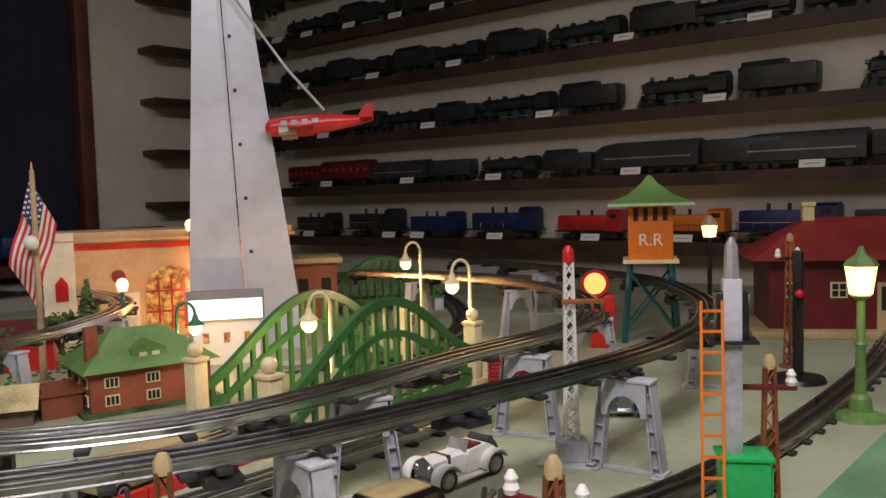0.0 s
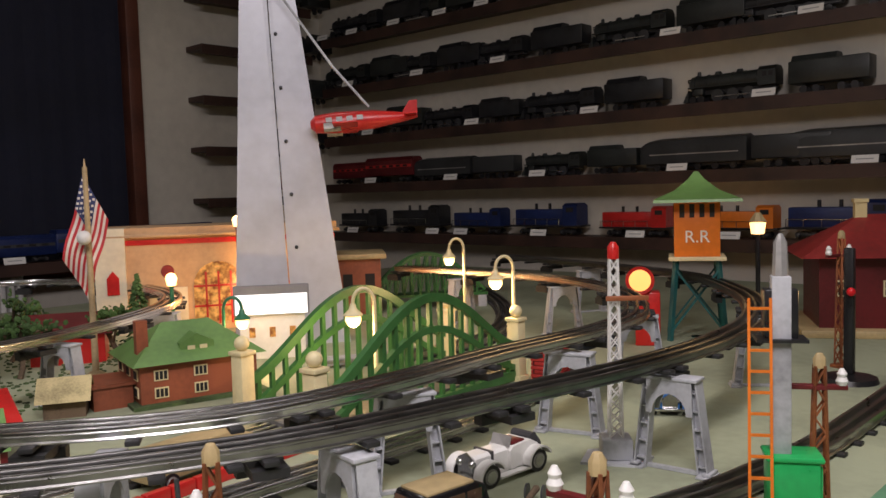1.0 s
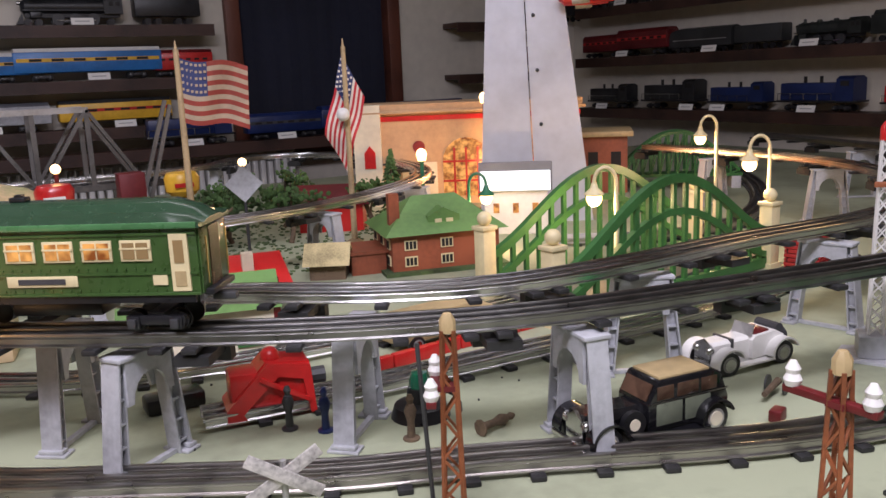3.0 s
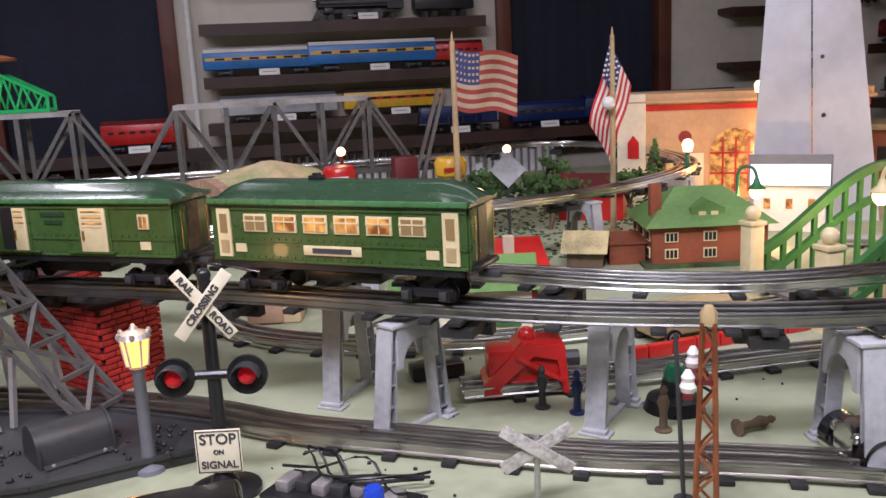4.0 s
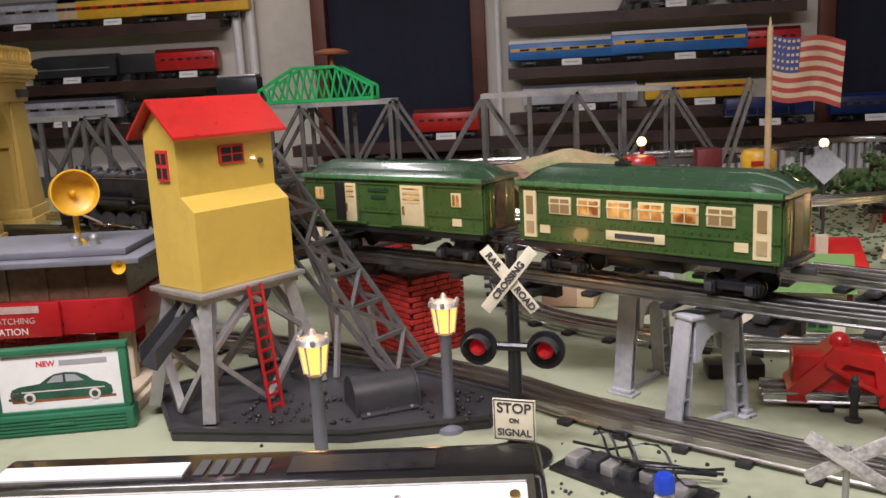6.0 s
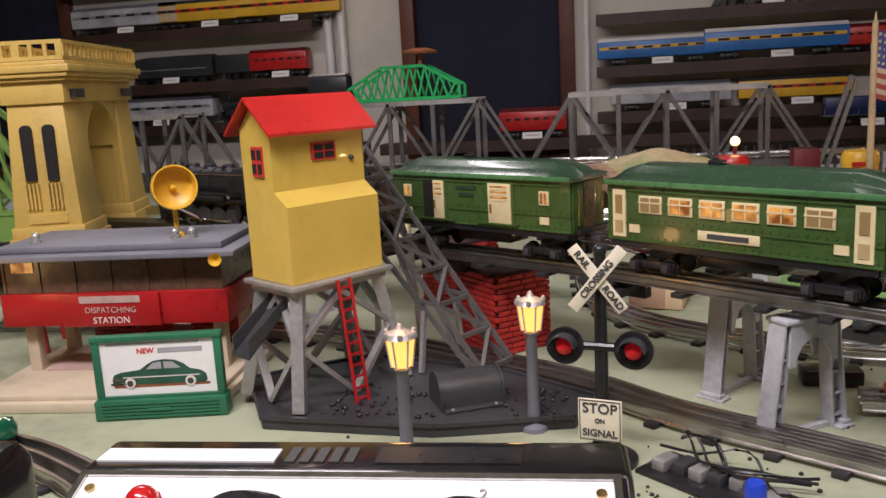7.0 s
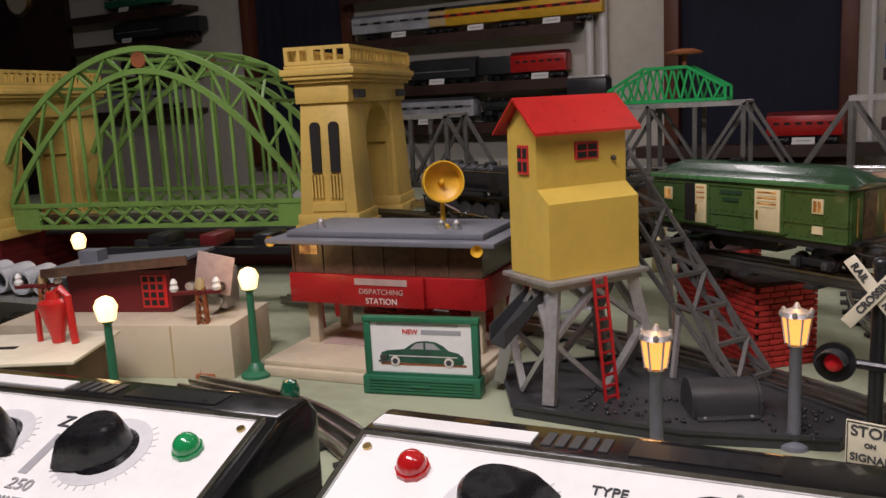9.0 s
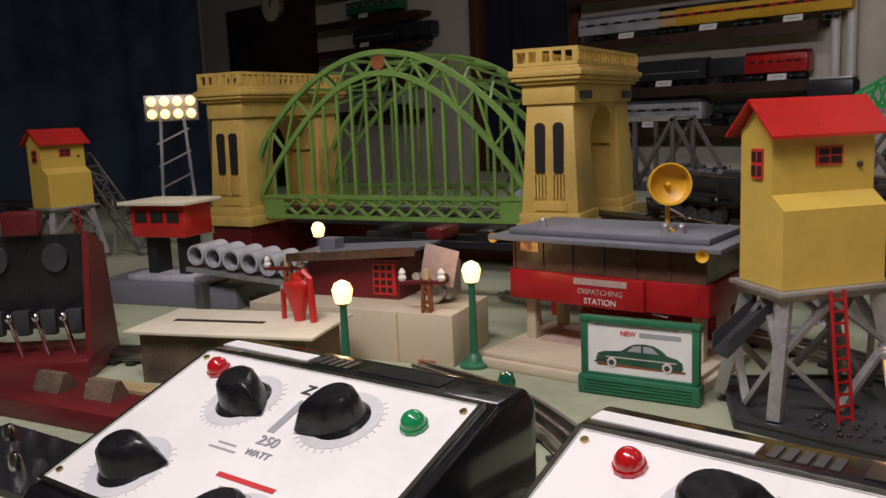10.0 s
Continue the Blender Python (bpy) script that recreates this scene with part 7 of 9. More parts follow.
def roadster(x, y, rz):
    t = thing("toy_roadster", "white die-cast open roadster with a dark red interior", "toy car", pose(x, y, 0, 0, 0, rz) @ Matrix.Diagonal((1.17, 1.1, 1.04, 1)))
    part("hood", prism(B(), [(-0.012, 0.010), (-0.012, 0.031), (-0.008, 0.034), (0.008, 0.034), (0.012, 0.031), (0.012, 0.010)], 0.0, 0.045, "x"), "white", t)
    part("grille", prism(B(), [(-0.0105, 0.010), (-0.0105, 0.031), (0, 0.037), (0.0105, 0.031), (0.0105, 0.010)], 0.045, 0.0475, "x"), "chrome", t)
    part("hood_strap", box(B(), (0.022, 0, 0.0215), (0.003, 0.0256, 0.027)), "ink", t)
    part("body", prism(B(), [(-0.046, 0.012), (-0.040, 0.030), (-0.030, 0.036), (-0.004, 0.034), (0.0, 0.030), (0.0, 0.010)], -0.016, 0.016), "white", t)
    part("seat", box(B(), (-0.016, 0, 0.0345), (0.020, 0.024, 0.006), bevel=0.002), "darkred", t, "dark red seat")
    part("windscreen", box(B(), (0, 0, 0), (0.001, 0.026, 0.012)), "silver", t, "", pose(-0.003, 0, 0.039, 0, -20, 0))
    part("folded_top", rod(B(), (-0.036, -0.014, 0.037), (-0.036, 0.014, 0.037), 0.005), "ink", t)
    part("chassis", box(B(), (0.0, 0, 0.0085), (0.098, 0.024, 0.004)), "white", t)
    for s in (-1, 1):
        for xx in (0.034, -0.034):
            wheel_part(t, xx, s, 0.0125, 0.020)
            fender(t, xx, s, 0.0125, 0.021, "white")
        part("running_board", box(B(), (0, s * 0.020, 0.008), (0.044, 0.009, 0.002)), "white", t)
        part("headlight", ball(B(), (0.046, s * 0.0085, 0.026), 0.0045), "chrome", t)
    part("spare_wheel", rod(B(), (-0.050, 0, 0.028), (-0.045, 0, 0.026), 0.011, seg=18), "ink", t)
    part("bumper", box(B(), (0.053, 0, 0.012), (0.003, 0.036, 0.004), bevel=0.001), "chrome", t)


roadster(0.796, 0.661, 176)


def sedan(x, y, rz, body, roof, panel, label, sc=1.0):
    """A long low saloon of the thirties; x points ahead."""
    t = thing("toy_sedan", label, "toy car", pose(x, y, 0, 0, 0, rz) @ Matrix.Scale(sc, 4))
    hood = prism(B(), [(-0.014, 0.010), (-0.015, 0.026), (-0.010, 0.032), (0.010, 0.032), (0.015, 0.026), (0.014, 0.010)], 0.010, 0.064, "x")
    part("hood", hood, body, t)
    part("grille", prism(B(), [(-0.011, 0.010), (-0.0115, 0.027), (0, 0.034), (0.0115, 0.027), (0.011, 0.010)], 0.064, 0.067, "x"), "chrome", t)
    cb = prism(B(), [(-0.066, 0.010), (-0.068, 0.026), (-0.060, 0.048), (-0.052, 0.051), (0.002, 0.051), (0.012, 0.032), (0.012, 0.010)], -0.020, 0.020)
    bmesh.ops.bevel(cb, geom=cb.edges[:], offset=0.0022, segments=2, profile=0.5, affect="EDGES")
    part("cabin", cb, body, t)
    part("roof", box(B(), (-0.025, 0, 0.0515), (0.050, 0.034, 0.003), bevel=0.0012), roof, t, "tan roof")
    for s in (-1, 1):
        for xx, w in ((-0.047, 0.016), (-0.026, 0.021), (-0.004, 0.016)):
            part("window", box(B(), (xx, s * 0.0200, 0.041), (w, 0.001, 0.011), bevel=0.0004), "smoked", t)
        for xx in (-0.036, -0.008):
            part("door_panel", box(B(), (xx, s * 0.0201, 0.0235), (0.025, 0.001, 0.018), bevel=0.0004), panel, t)
        part("belt_line", box(B(), (-0.028, s * 0.0202, 0.0338), (0.076, 0.001, 0.0012)), "chrome", t)
        for xx in (0.052, -0.050):
            wheel_part(t, xx, s, 0.0122, 0.0225, "ivory")
            fender(t, xx, s, 0.0122, 0.0235, body)
        part("side_wheel", rod(B(), (0.026, s * 0.0165, 0.021), (0.026, s * 0.0215, 0.021), 0.0108, seg=18), "black", t)
        part("hub_cap", rod(B(), (0.026, s * 0.0214, 0.021), (0.026, s * 0.0222, 0.021), 0.0048, seg=14), "ivory", t)
        part("running_board", prism(B(), [(-0.042, 0.0070), (0.030, 0.0070), (0.042, 0.022), (0.039, 0.022), (0.028, 0.0095), (-0.042, 0.0095)], s * 0.0235 - 0.0055, s * 0.0235 + 0.0055), body, t)
        part("headlight", ball(B(), (0.064, s * 0.0125, 0.0245), 0.0048), "chrome", t)
    part("windscreen", box(B(), (0, 0, 0), (0.001, 0.032, 0.014)), "smoked", t, "", pose(0.0085, 0, 0.0415, 0, -28, 0))
    part("chassis", box(B(), (0, 0, 0.0085), (0.128, 0.026, 0.004)), "black", t)
    part("bumper", box(B(), (0.072, 0, 0.011), (0.003, 0.046, 0.004), bevel=0.001), "chrome", t)


sedan(0.580, 0.584, 174, "bakelite", "tan", "sedangrey", "black vintage toy sedan with a tan roof and grey-green doors", 1.14)
sedan(1.19, 0.66, 212, "bluecar", "bluecar", "bluecar", "blue vintage toy car parked under a trestle", 0.95)
tk = thing("toy_truck", "tan toy truck parked behind a low red wall", "toy truck", pose(0.56, 0.94, 0, 0, 0, 8))
part("body", box(box(B(), (0, 0, 0.030), (0.13, 0.045, 0.036), bevel=0.006), (0.075, 0, 0.024), (0.035, 0.04, 0.024), bevel=0.006), "tan", tk)
for s in (-1, 1):
    for xx in (-0.04, 0.06):
        wheel_part(tk, xx, s, 0.011, 0.022)
low = thing("low_wall", "low wall of red toy bricks along a siding", "wall", pose(0.46, 0.885, 0, 0, 0, 7))
bmx = mesh_of(box(B(), (0, 0, 0.008), (0.031, 0.010, 0.016), bevel=0.0012), "brick", "red")
for k in range(11):
    part("brick", bmx, "red", low, "", pose(k * 0.033, 0.0, 0))
tf = thing("toy_cannon", "small brown toy field gun lying on the felt", "toy", pose(0.742, 0.575, 0, 0, 0, 20))
part("barrel", rod(B(), (-0.022, 0, 0.010), (0.018, 0, 0.012), 0.0028, 0.004), "bark", tf)
for s in (-1, 1):
    part("wheel", rod(B(), (0.014, s * 0.008, 0.009), (0.014, s * 0.010, 0.009), 0.009, seg=14), "gunmetal", tf)
tc = thing("toy_chest", "tiny dark red toy chest on the felt", "toy", pose(0.70, 0.535, 0, 0, 0, 20))
part("chest", box(B(), (0, 0, 0.006), (0.018, 0.012, 0.012), bevel=0.002), "darkred", tc)
for i, (x, y, c, lie) in enumerate(((0.315, 0.79, "gunmetal", 0), (0.342, 0.765, "blue", 0), (0.40, 0.70, "bark", 0), (0.455, 0.668, "bark", 1))):
    prof = [(0.001, 0), (0.008, 0), (0.008, 0.002), (0.004, 0.003), (0.0035, 0.018), (0.006, 0.028), (0.004, 0.034), (0.0025, 0.035), (0.0038, 0.040), (0.002, 0.044), (0.001, 0.044)]
    solid("toy_figurine", lathe(B(), prof, 10), c, "plain painted lead toy figurine %s" % ("lying on the felt" if lie else "standing on the felt"), "figurine", pose(x, y, 0.008 if lie else 0, 0, 90 if lie else 0, 10), group="figurines")


# ---- lattice mast, ladder signal, signal tower ----
def lattice_mast(x, y, h, rz):
    t = thing("semaphore_mast", "white lattice signal mast with red tip on a concrete base", "signal mast", pose(x, y, 0, 0, 0, rz))
    part("ground_plate", prism(B(), [(-0.045, -0.020), (0.020, -0.036), (0.045, 0.0), (0.015, 0.036), (-0.030, 0.030)], 0.0, 0.003, "z"), "trestle", t)
    part("concrete_base", box(B(), (0, 0, 0.0155), (0.036, 0.036, 0.025), bevel=0.002), "trestle", t)
    w0, w1 = 0.0075, 0.0045
    for a in (-1, 1):
        for b in (-1, 1):
            part("corner_post", bar(B(), (a * w0, b * w0, 0.028), (a * w1, b * w1, h - 0.02), 0.0022), "white", t)
    n = 14
    for k in range(n):
        f0, f1 = k / n, (k + 1) / n
        a0, a1 = w0 + (w1 - w0) * f0, w0 + (w1 - w0) * f1
        z0, z1 = 0.028 + (h - 0.048) * f0, 0.028 + (h - 0.048) * f1
        for s in (1, -1):
            for d in (-1, 1):
                part("lacing", bar(B(), (s * a0, d * a0, z0), (-s * a1, d * a1, z1), 0.0014), "white", t)
                part("lacing", bar(B(), (d * a0, s * a0, z0), (d * a1, -s * a1, z1), 0.0014), "white", t)
    part("tip", lathe(B(), [(0.001, h - 0.02), (0.007, h - 0.02), (0.007, h - 0.006), (0.003, h), (0.001, h)], 10), "red", t, "red tip")
    part("blade", box(B(), (0.014, -0.012, h - 0.066), (0.050, 0.002, 0.006), bevel=0.0006), "rust", t, "rust-coloured semaphore blade")


lattice_mast(0.927, 0.587, 0.262, -50)

ls = thing("ladder_signal", "grey signal post with orange ladder on a bright green base", "signal", pose(0.843, 0.346, 0, 0, 0, -60))
part("base", prism(B(), [(-0.04, -0.065), (0.04, -0.065), (0.05, -0.05), (0.05, 0.03), (-0.05, 0.03), (-0.05, -0.05)], 0, 0.012, "z"), "brightgreen", ls, "bright green base plate")
part("relay_box", box(box(B(), (0.0, 0, 0.042), (0.046, 0.036, 0.060), bevel=0.004), (0, 0, 0.073), (0.051, 0.041, 0.005), bevel=0.002), "brightgreen", ls, "bright green relay cabinet")
part("cabinet_door", box(B(), (0.0237, 0, 0.042), (0.002, 0.027, 0.048), bevel=0.001), "brightgreen", ls)
part("post", box(B(), (-0.010, 0, 0.158), (0.017, 0.017, 0.166), bevel=0.001), "trestle", ls)
part("target", box(box(B(), (-0.010, 0.004, 0.205), (0.03, 0.022, 0.048), bevel=0.002), (-0.010, 0, 0.182), (0.045, 0.03, 0.003)), "black", ls)
part("finial_post", lathe(B(), [(0.001, 0.228), (0.008, 0.228), (0.006, 0.272), (0.002, 0.28), (0.001, 0.28)], 8, (-0.010, 0, 0)), "silver", ls)
ld = new("ladder")
ld.parent = ls
ld.empty_display_size = 0.02
tagged(ld, "bright orange metal ladder")
a, b = Vector((-0.034, -0.050, 0.012)), Vector((-0.030, -0.014, 0.222))
for s in (-1, 1):
    part("ladder_rail", bar(B(), a + Vector((s * 0.0095, 0, 0)), b + Vector((s * 0.0095, 0, 0)), 0.0026), "orange", ld)
for k in range(11):
    c = a.lerp(b, (k + 0.7) / 11.2)
    part("rung", bar(B(), c - Vector((0.0095, 0, 0)), c + Vector((0.0095, 0, 0)), 0.0024), "orange", ld)
for k in range(3):
    part("terminal", lathe(B(), [(0.001, 0.012), (0.005, 0.012), (0.005, 0.018), (0.003, 0.022), (0.001, 0.022)], 10, (-0.03 + k * 0.025, -0.055, 0)), "pinksteel", ls)


def rr_tower(x, y, rz):
    t = thing("signal_tower", "orange toy signal tower on teal legs with green roof", "signal tower", pose(x, y, 0, 0, 0, rz))
    z0, z1 = 0.172, 0.292
    part("platform", box(B(), (0, 0, z0), (0.115, 0.115, 0.008), bevel=0.001), "cream", t)
    part("cabin", box(B(), (0, 0, (z0 + z1) / 2 + 0.004), (0.092, 0.092, z1 - z0), bevel=0.001), "orange", t)
    for rot in range(4):
        for k in range(4):
            part("window", box(B(), (-0.03 + k * 0.02, -0.0466, z1 - 0.020), (0.010, 0.0012, 0.028)), "void", t, "", pose(0, 0, 0, 0, 0, rot * 90))
    writing("lettering", "R.R", 0.036, "flagwhite", t, pose(0.0, -0.0468, z0 + 0.045, 90, 0, 0), 0.0004)
    rf = B()
    rings = []
    for r, z in ((0.088, z1 - 0.002), (0.086, z1 + 0.004), (0.045, z1 + 0.022), (0.016, z1 + 0.046), (0.004, z1 + 0.062)):
        rings.append([rf.verts.new((sx * r, sy * r, z)) for sx, sy in ((-1, -1), (1, -1), (1, 1), (-1, 1))])
    for p, q in zip(rings, rings[1:]):
        for k in range(4):
            rf.faces.new((p[k], p[(k + 1) % 4], q[(k + 1) % 4], q[k]))
    rf.faces.new(rings[0][::-1]), rf.faces.new(rings[-1])
    part("roof", rf, "housegreen", t, "green pagoda roof")
    for sx in (-1, 1):
        for sy in (-1, 1):
            part("leg", bar(B(), (sx * 0.056, sy * 0.056, 0), (sx * 0.042, sy * 0.042, z0 - 0.004), 0.009), "teal", t)
    for rot in range(4):
        q = B()
        bar(q, (-0.053, -0.053, 0.02), (0.044, -0.044, 0.15), 0.008, 0.004)
        bar(q, (0.053, -0.053, 0.02), (-0.044, -0.044, 0.15), 0.008, 0.004)
        lathe(q, [(0.001, 0), (0.012, 0), (0.012, 0.002), (0.001, 0.002)], 14, (0, 0, 0))
        part("cross_brace", q, "teal", t, "", pose(0, 0, 0, 0, 0, rot * 90))


rr_tower(1.745, 0.885, -62)
sl = thing("searchlight", "red toy searchlight stand with a lit round lamp", "searchlight", pose(1.60, 0.95, 0, 0, 0, -60))
part("stand", box(B(), (0.025, 0, 0.055), (0.05, 0.045, 0.11), bevel=0.003), "red", sl)
hs = lathe(B(), [(0.001, 0), (0.024, 0.004), (0.029, 0.03), (0.0275, 0.03), (0.001, 0.02)], 22)
bmesh.ops.rotate(hs, verts=hs.verts[:], cent=(0, 0, 0), matrix=Matrix.Rotation(radians(90), 3, "X"))
bmesh.ops.translate(hs, verts=hs.verts[:], vec=(0.01, 0.0, 0.135))
part("lamp_housing", hs, "red", sl)
lz = lathe(B(), [(0.001, 0.022), (0.026, 0.022), (0.022, 0.028), (0.001, 0.031)], 22)
bmesh.ops.rotate(lz, verts=lz.verts[:], cent=(0, 0, 0), matrix=Matrix.Rotation(radians(90), 3, "X"))
bmesh.ops.translate(lz, verts=lz.verts[:], vec=(0.01, 0.0, 0.135))
part("lens", lz, "beam", sl, "glowing amber lens")


def red_station(x, y, rz):
    t = thing("freight_station", "dark red toy freight station with a red hipped roof", "station building", pose(x, y, 0, 0, 0, rz))
    L, W, h = 0.40, 0.22, 0.150
    part("base", box(B(), (0, 0, 0.008), (L + 0.08, W + 0.08, 0.016), bevel=0.002), "tan", t)
    part("wall", box(B(), (0, 0, 0.016 + h / 2), (L, W, h)), "darkred", t)
    rf = B()
    z = 0.016 + h
    vs = [rf.verts.new(v) for v in ((-L / 2 - 0.04, -W / 2 - 0.04, z), (L / 2 + 0.04, -W / 2 - 0.04, z), (L / 2 + 0.04, W / 2 + 0.04, z), (-L / 2 - 0.04, W / 2 + 0.04, z), (-L / 2 + 0.10, 0, z + 0.085), (L / 2 - 0.10, 0, z + 0.085))]
    for f in ((0, 1, 5, 4), (1, 2, 5), (2, 3, 4, 5), (3, 0, 4), (3, 2, 1, 0)):
        rf.faces.new([vs[k] for k in f])
    part("roof", rf, "stationred", t)
    for x2 in (-0.10, 0.09):
        part("chimney", box(box(B(), (x2, 0.0, z + 0.085), (0.024, 0.024, 0.06)), (x2, 0, z + 0.115), (0.03, 0.03, 0.008)), "shingle", t)
    for x2 in (-0.15, -0.06, 0.14):
        w = part("window", box(B(), (x2, -W / 2 - 0.001, 0.10), (0.034, 0.004, 0.034)), "cream", t)
        for u in (-1, 1):
            for v in (-1, 1):
                part("pane", box(B(), (x2 + u * 0.0075, -W / 2 - 0.0036, 0.10 + v * 0.0075), (0.012, 0.0014, 0.012)), "void", w)
    d = part("door", box(B(), (0.05, -W / 2 - 0.001, 0.066), (0.07, 0.004, 0.10)), "tan", t)
    for k in range(3):
        part("pane", box(B(), (0.03 + k * 0.02, -W / 2 - 0.0036, 0.082), (0.014, 0.0014, 0.05)), "void", d)


red_station(2.09, 0.56, -62)
gl = thing("street_lantern", "tall green toy street lantern with glowing panes", "street lamp", pose(1.312, 0.358, 0), group="green lanterns")
part("post", lathe(B(), [(0.001, 0), (0.036, 0), (0.034, 0.006), (0.016, 0.012), (0.014, 0.03), (0.008, 0.036), (0.0065, 0.10), (0.009, 0.105), (0.006, 0.11), (0.0055, 0.165), (0.014, 0.172), (0.001, 0.173)], 16), "housegreen", gl)
part("glass", lathe(B(), [(0.001, 0.173), (0.0155, 0.174), (0.0215, 0.213), (0.001, 0.216)], 6), "lantern", gl)
part("cap", lathe(B(), [(0.001, 0.213), (0.0245, 0.213), (0.019, 0.221), (0.007, 0.229), (0.003, 0.240), (0.001, 0.240)], 6), "housegreen", gl)
bulb_light(1.28, 0.345, 0.19, 0.08)
bsig = thing("block_signal", "black toy block signal with a small red lamp", "signal", pose(1.50, 0.50, 0))
part("base", lathe(B(), [(0.001, 0), (0.045, 0), (0.042, 0.008), (0.012, 0.012), (0.001, 0.012)], 20), "black", bsig)
part("post", box(B(), (0, 0, 0.115), (0.015, 0.015, 0.205), bevel=0.002), "black", bsig)
part("lamp", ball(B(), (-0.012, -0.006, 0.148), 0.007), "redlamp", bsig)
lattice_pole(1.60, 0.545, 0.24, -20, True, 0.82)
mt = solid("green_mat", box(B(), (1.05, 0.215, 0.014), (0.34, 0.16, 0.027), pose(0, 0, 0, 0, 0, 0), bevel=0.003), "mat_green", "pale green painted board lying on the felt", "board")
yl = thing("yard_lamp", "small lit yard lamp on a dark post by the station", "street lamp", pose(1.86, 0.80, 0))
part("post", rod(B(), (0, 0, 0), (0, 0, 0.215), 0.005), "black", yl)
part("lamp_glass", lathe(B(), [(0.001, 0.215), (0.014, 0.216), (0.018, 0.24), (0.001, 0.242)], 8), "lantern", yl)
part("cap", lathe(B(), [(0.001, 0.242), (0.02, 0.242), (0.006, 0.262), (0.001, 0.262)], 8), "tan", yl)


# ---- flags ----
def flag(x, y, h, rz, old, droop, w, hh, label, lean=0.0):
    t = thing("flagpole", label, "flag", pose(x, y, 0, 0, 0, rz))
    part("pole", rod(rod(B(), (0, 0, 0.0), (lean, 0, h - 0.015), 0.0065, 0.0045, 12), (lean, 0, h - 0.018), (lean, 0, h), 0.003, 0.001, 8), "polewood", t)
    part("base", lathe(B(), [(0.001, 0), (0.02, 0), (0.018, 0.008), (0.009, 0.014), (0.001, 0.014)], 14), "polewood", t)
    red, white = ("flagold_red", "flagold_white") if old else ("flagred", "flagwhite")
    N = 22
    zt = h - 0.028

    def pt(u, v, lift=0.0):
        # u along the cloth, v down
        sway = 0.008 * math.sin(u * 9 + v * 3) * (0.3 + u)
        x = lean * 0.95 + 0.004 + u * w * (1 - droop * 0.55)
        z = zt - v * hh - u * droop * w * 0.9 - 0.004 * math.sin(u * 7)
        return (x - v * droop * 0.03, sway + lift - v * droop * 0.012, z)

    def cloth(name, u0, u1, v0, v1, material, lift):
        b = B()
        n = max(2, int(N * (u1 - u0)))
        for f in (0.0, 0.0012):
            rows_ = [[b.verts.new(pt(u0 + (u1 - u0) * i / n, v, lift + f)) for i in range(n + 1)] for v in (v0, v1)]
            for i in range(n):
                b.faces.new((rows_[0][i], rows_[0][i + 1], rows_[1][i + 1], rows_[1][i]))
        return part(name, b, material, t)

    for k in range(13):
        u0 = 0.4 if k < 7 else 0.0
        cloth("stripe", u0, 1.0, k / 13, (k + 1) / 13, red if k % 2 == 0 else white, 0.0)
    canton = cloth("canton", 0.0, 0.4, 0.0, 7 / 13, "flagblue", 0.0)
    st = B()
    for i in range(6):
        for j in range(5):
            p = pt(0.035 + i * 0.066, (0.05 + j * 0.105) * 1.0)
            box(st, (p[0], p[1] - 0.0008, p[2]), (0.0042, 0.0006, 0.0042))
            box(st, (p[0], p[1] + 0.0020, p[2]), (0.0042, 0.0006, 0.0042))
    part("stars", st, white, canton)
    return t


flag(0.752, 1.585, 0.405, 140, False, 1.25, 0.135, 0.085, "wooden flagpole with a drooping red, white and blue flag")
lampball = solid("globe_ornament", ball(B(), (0.735, 1.565, 0.262), 0.013), "white", "small white globe on the flagpole", "ornament")
flag(0.415, 1.50, 0.402, -20, True, 0.14, 0.118, 0.104, "wooden flagpole with a faded striped flag held straight out")


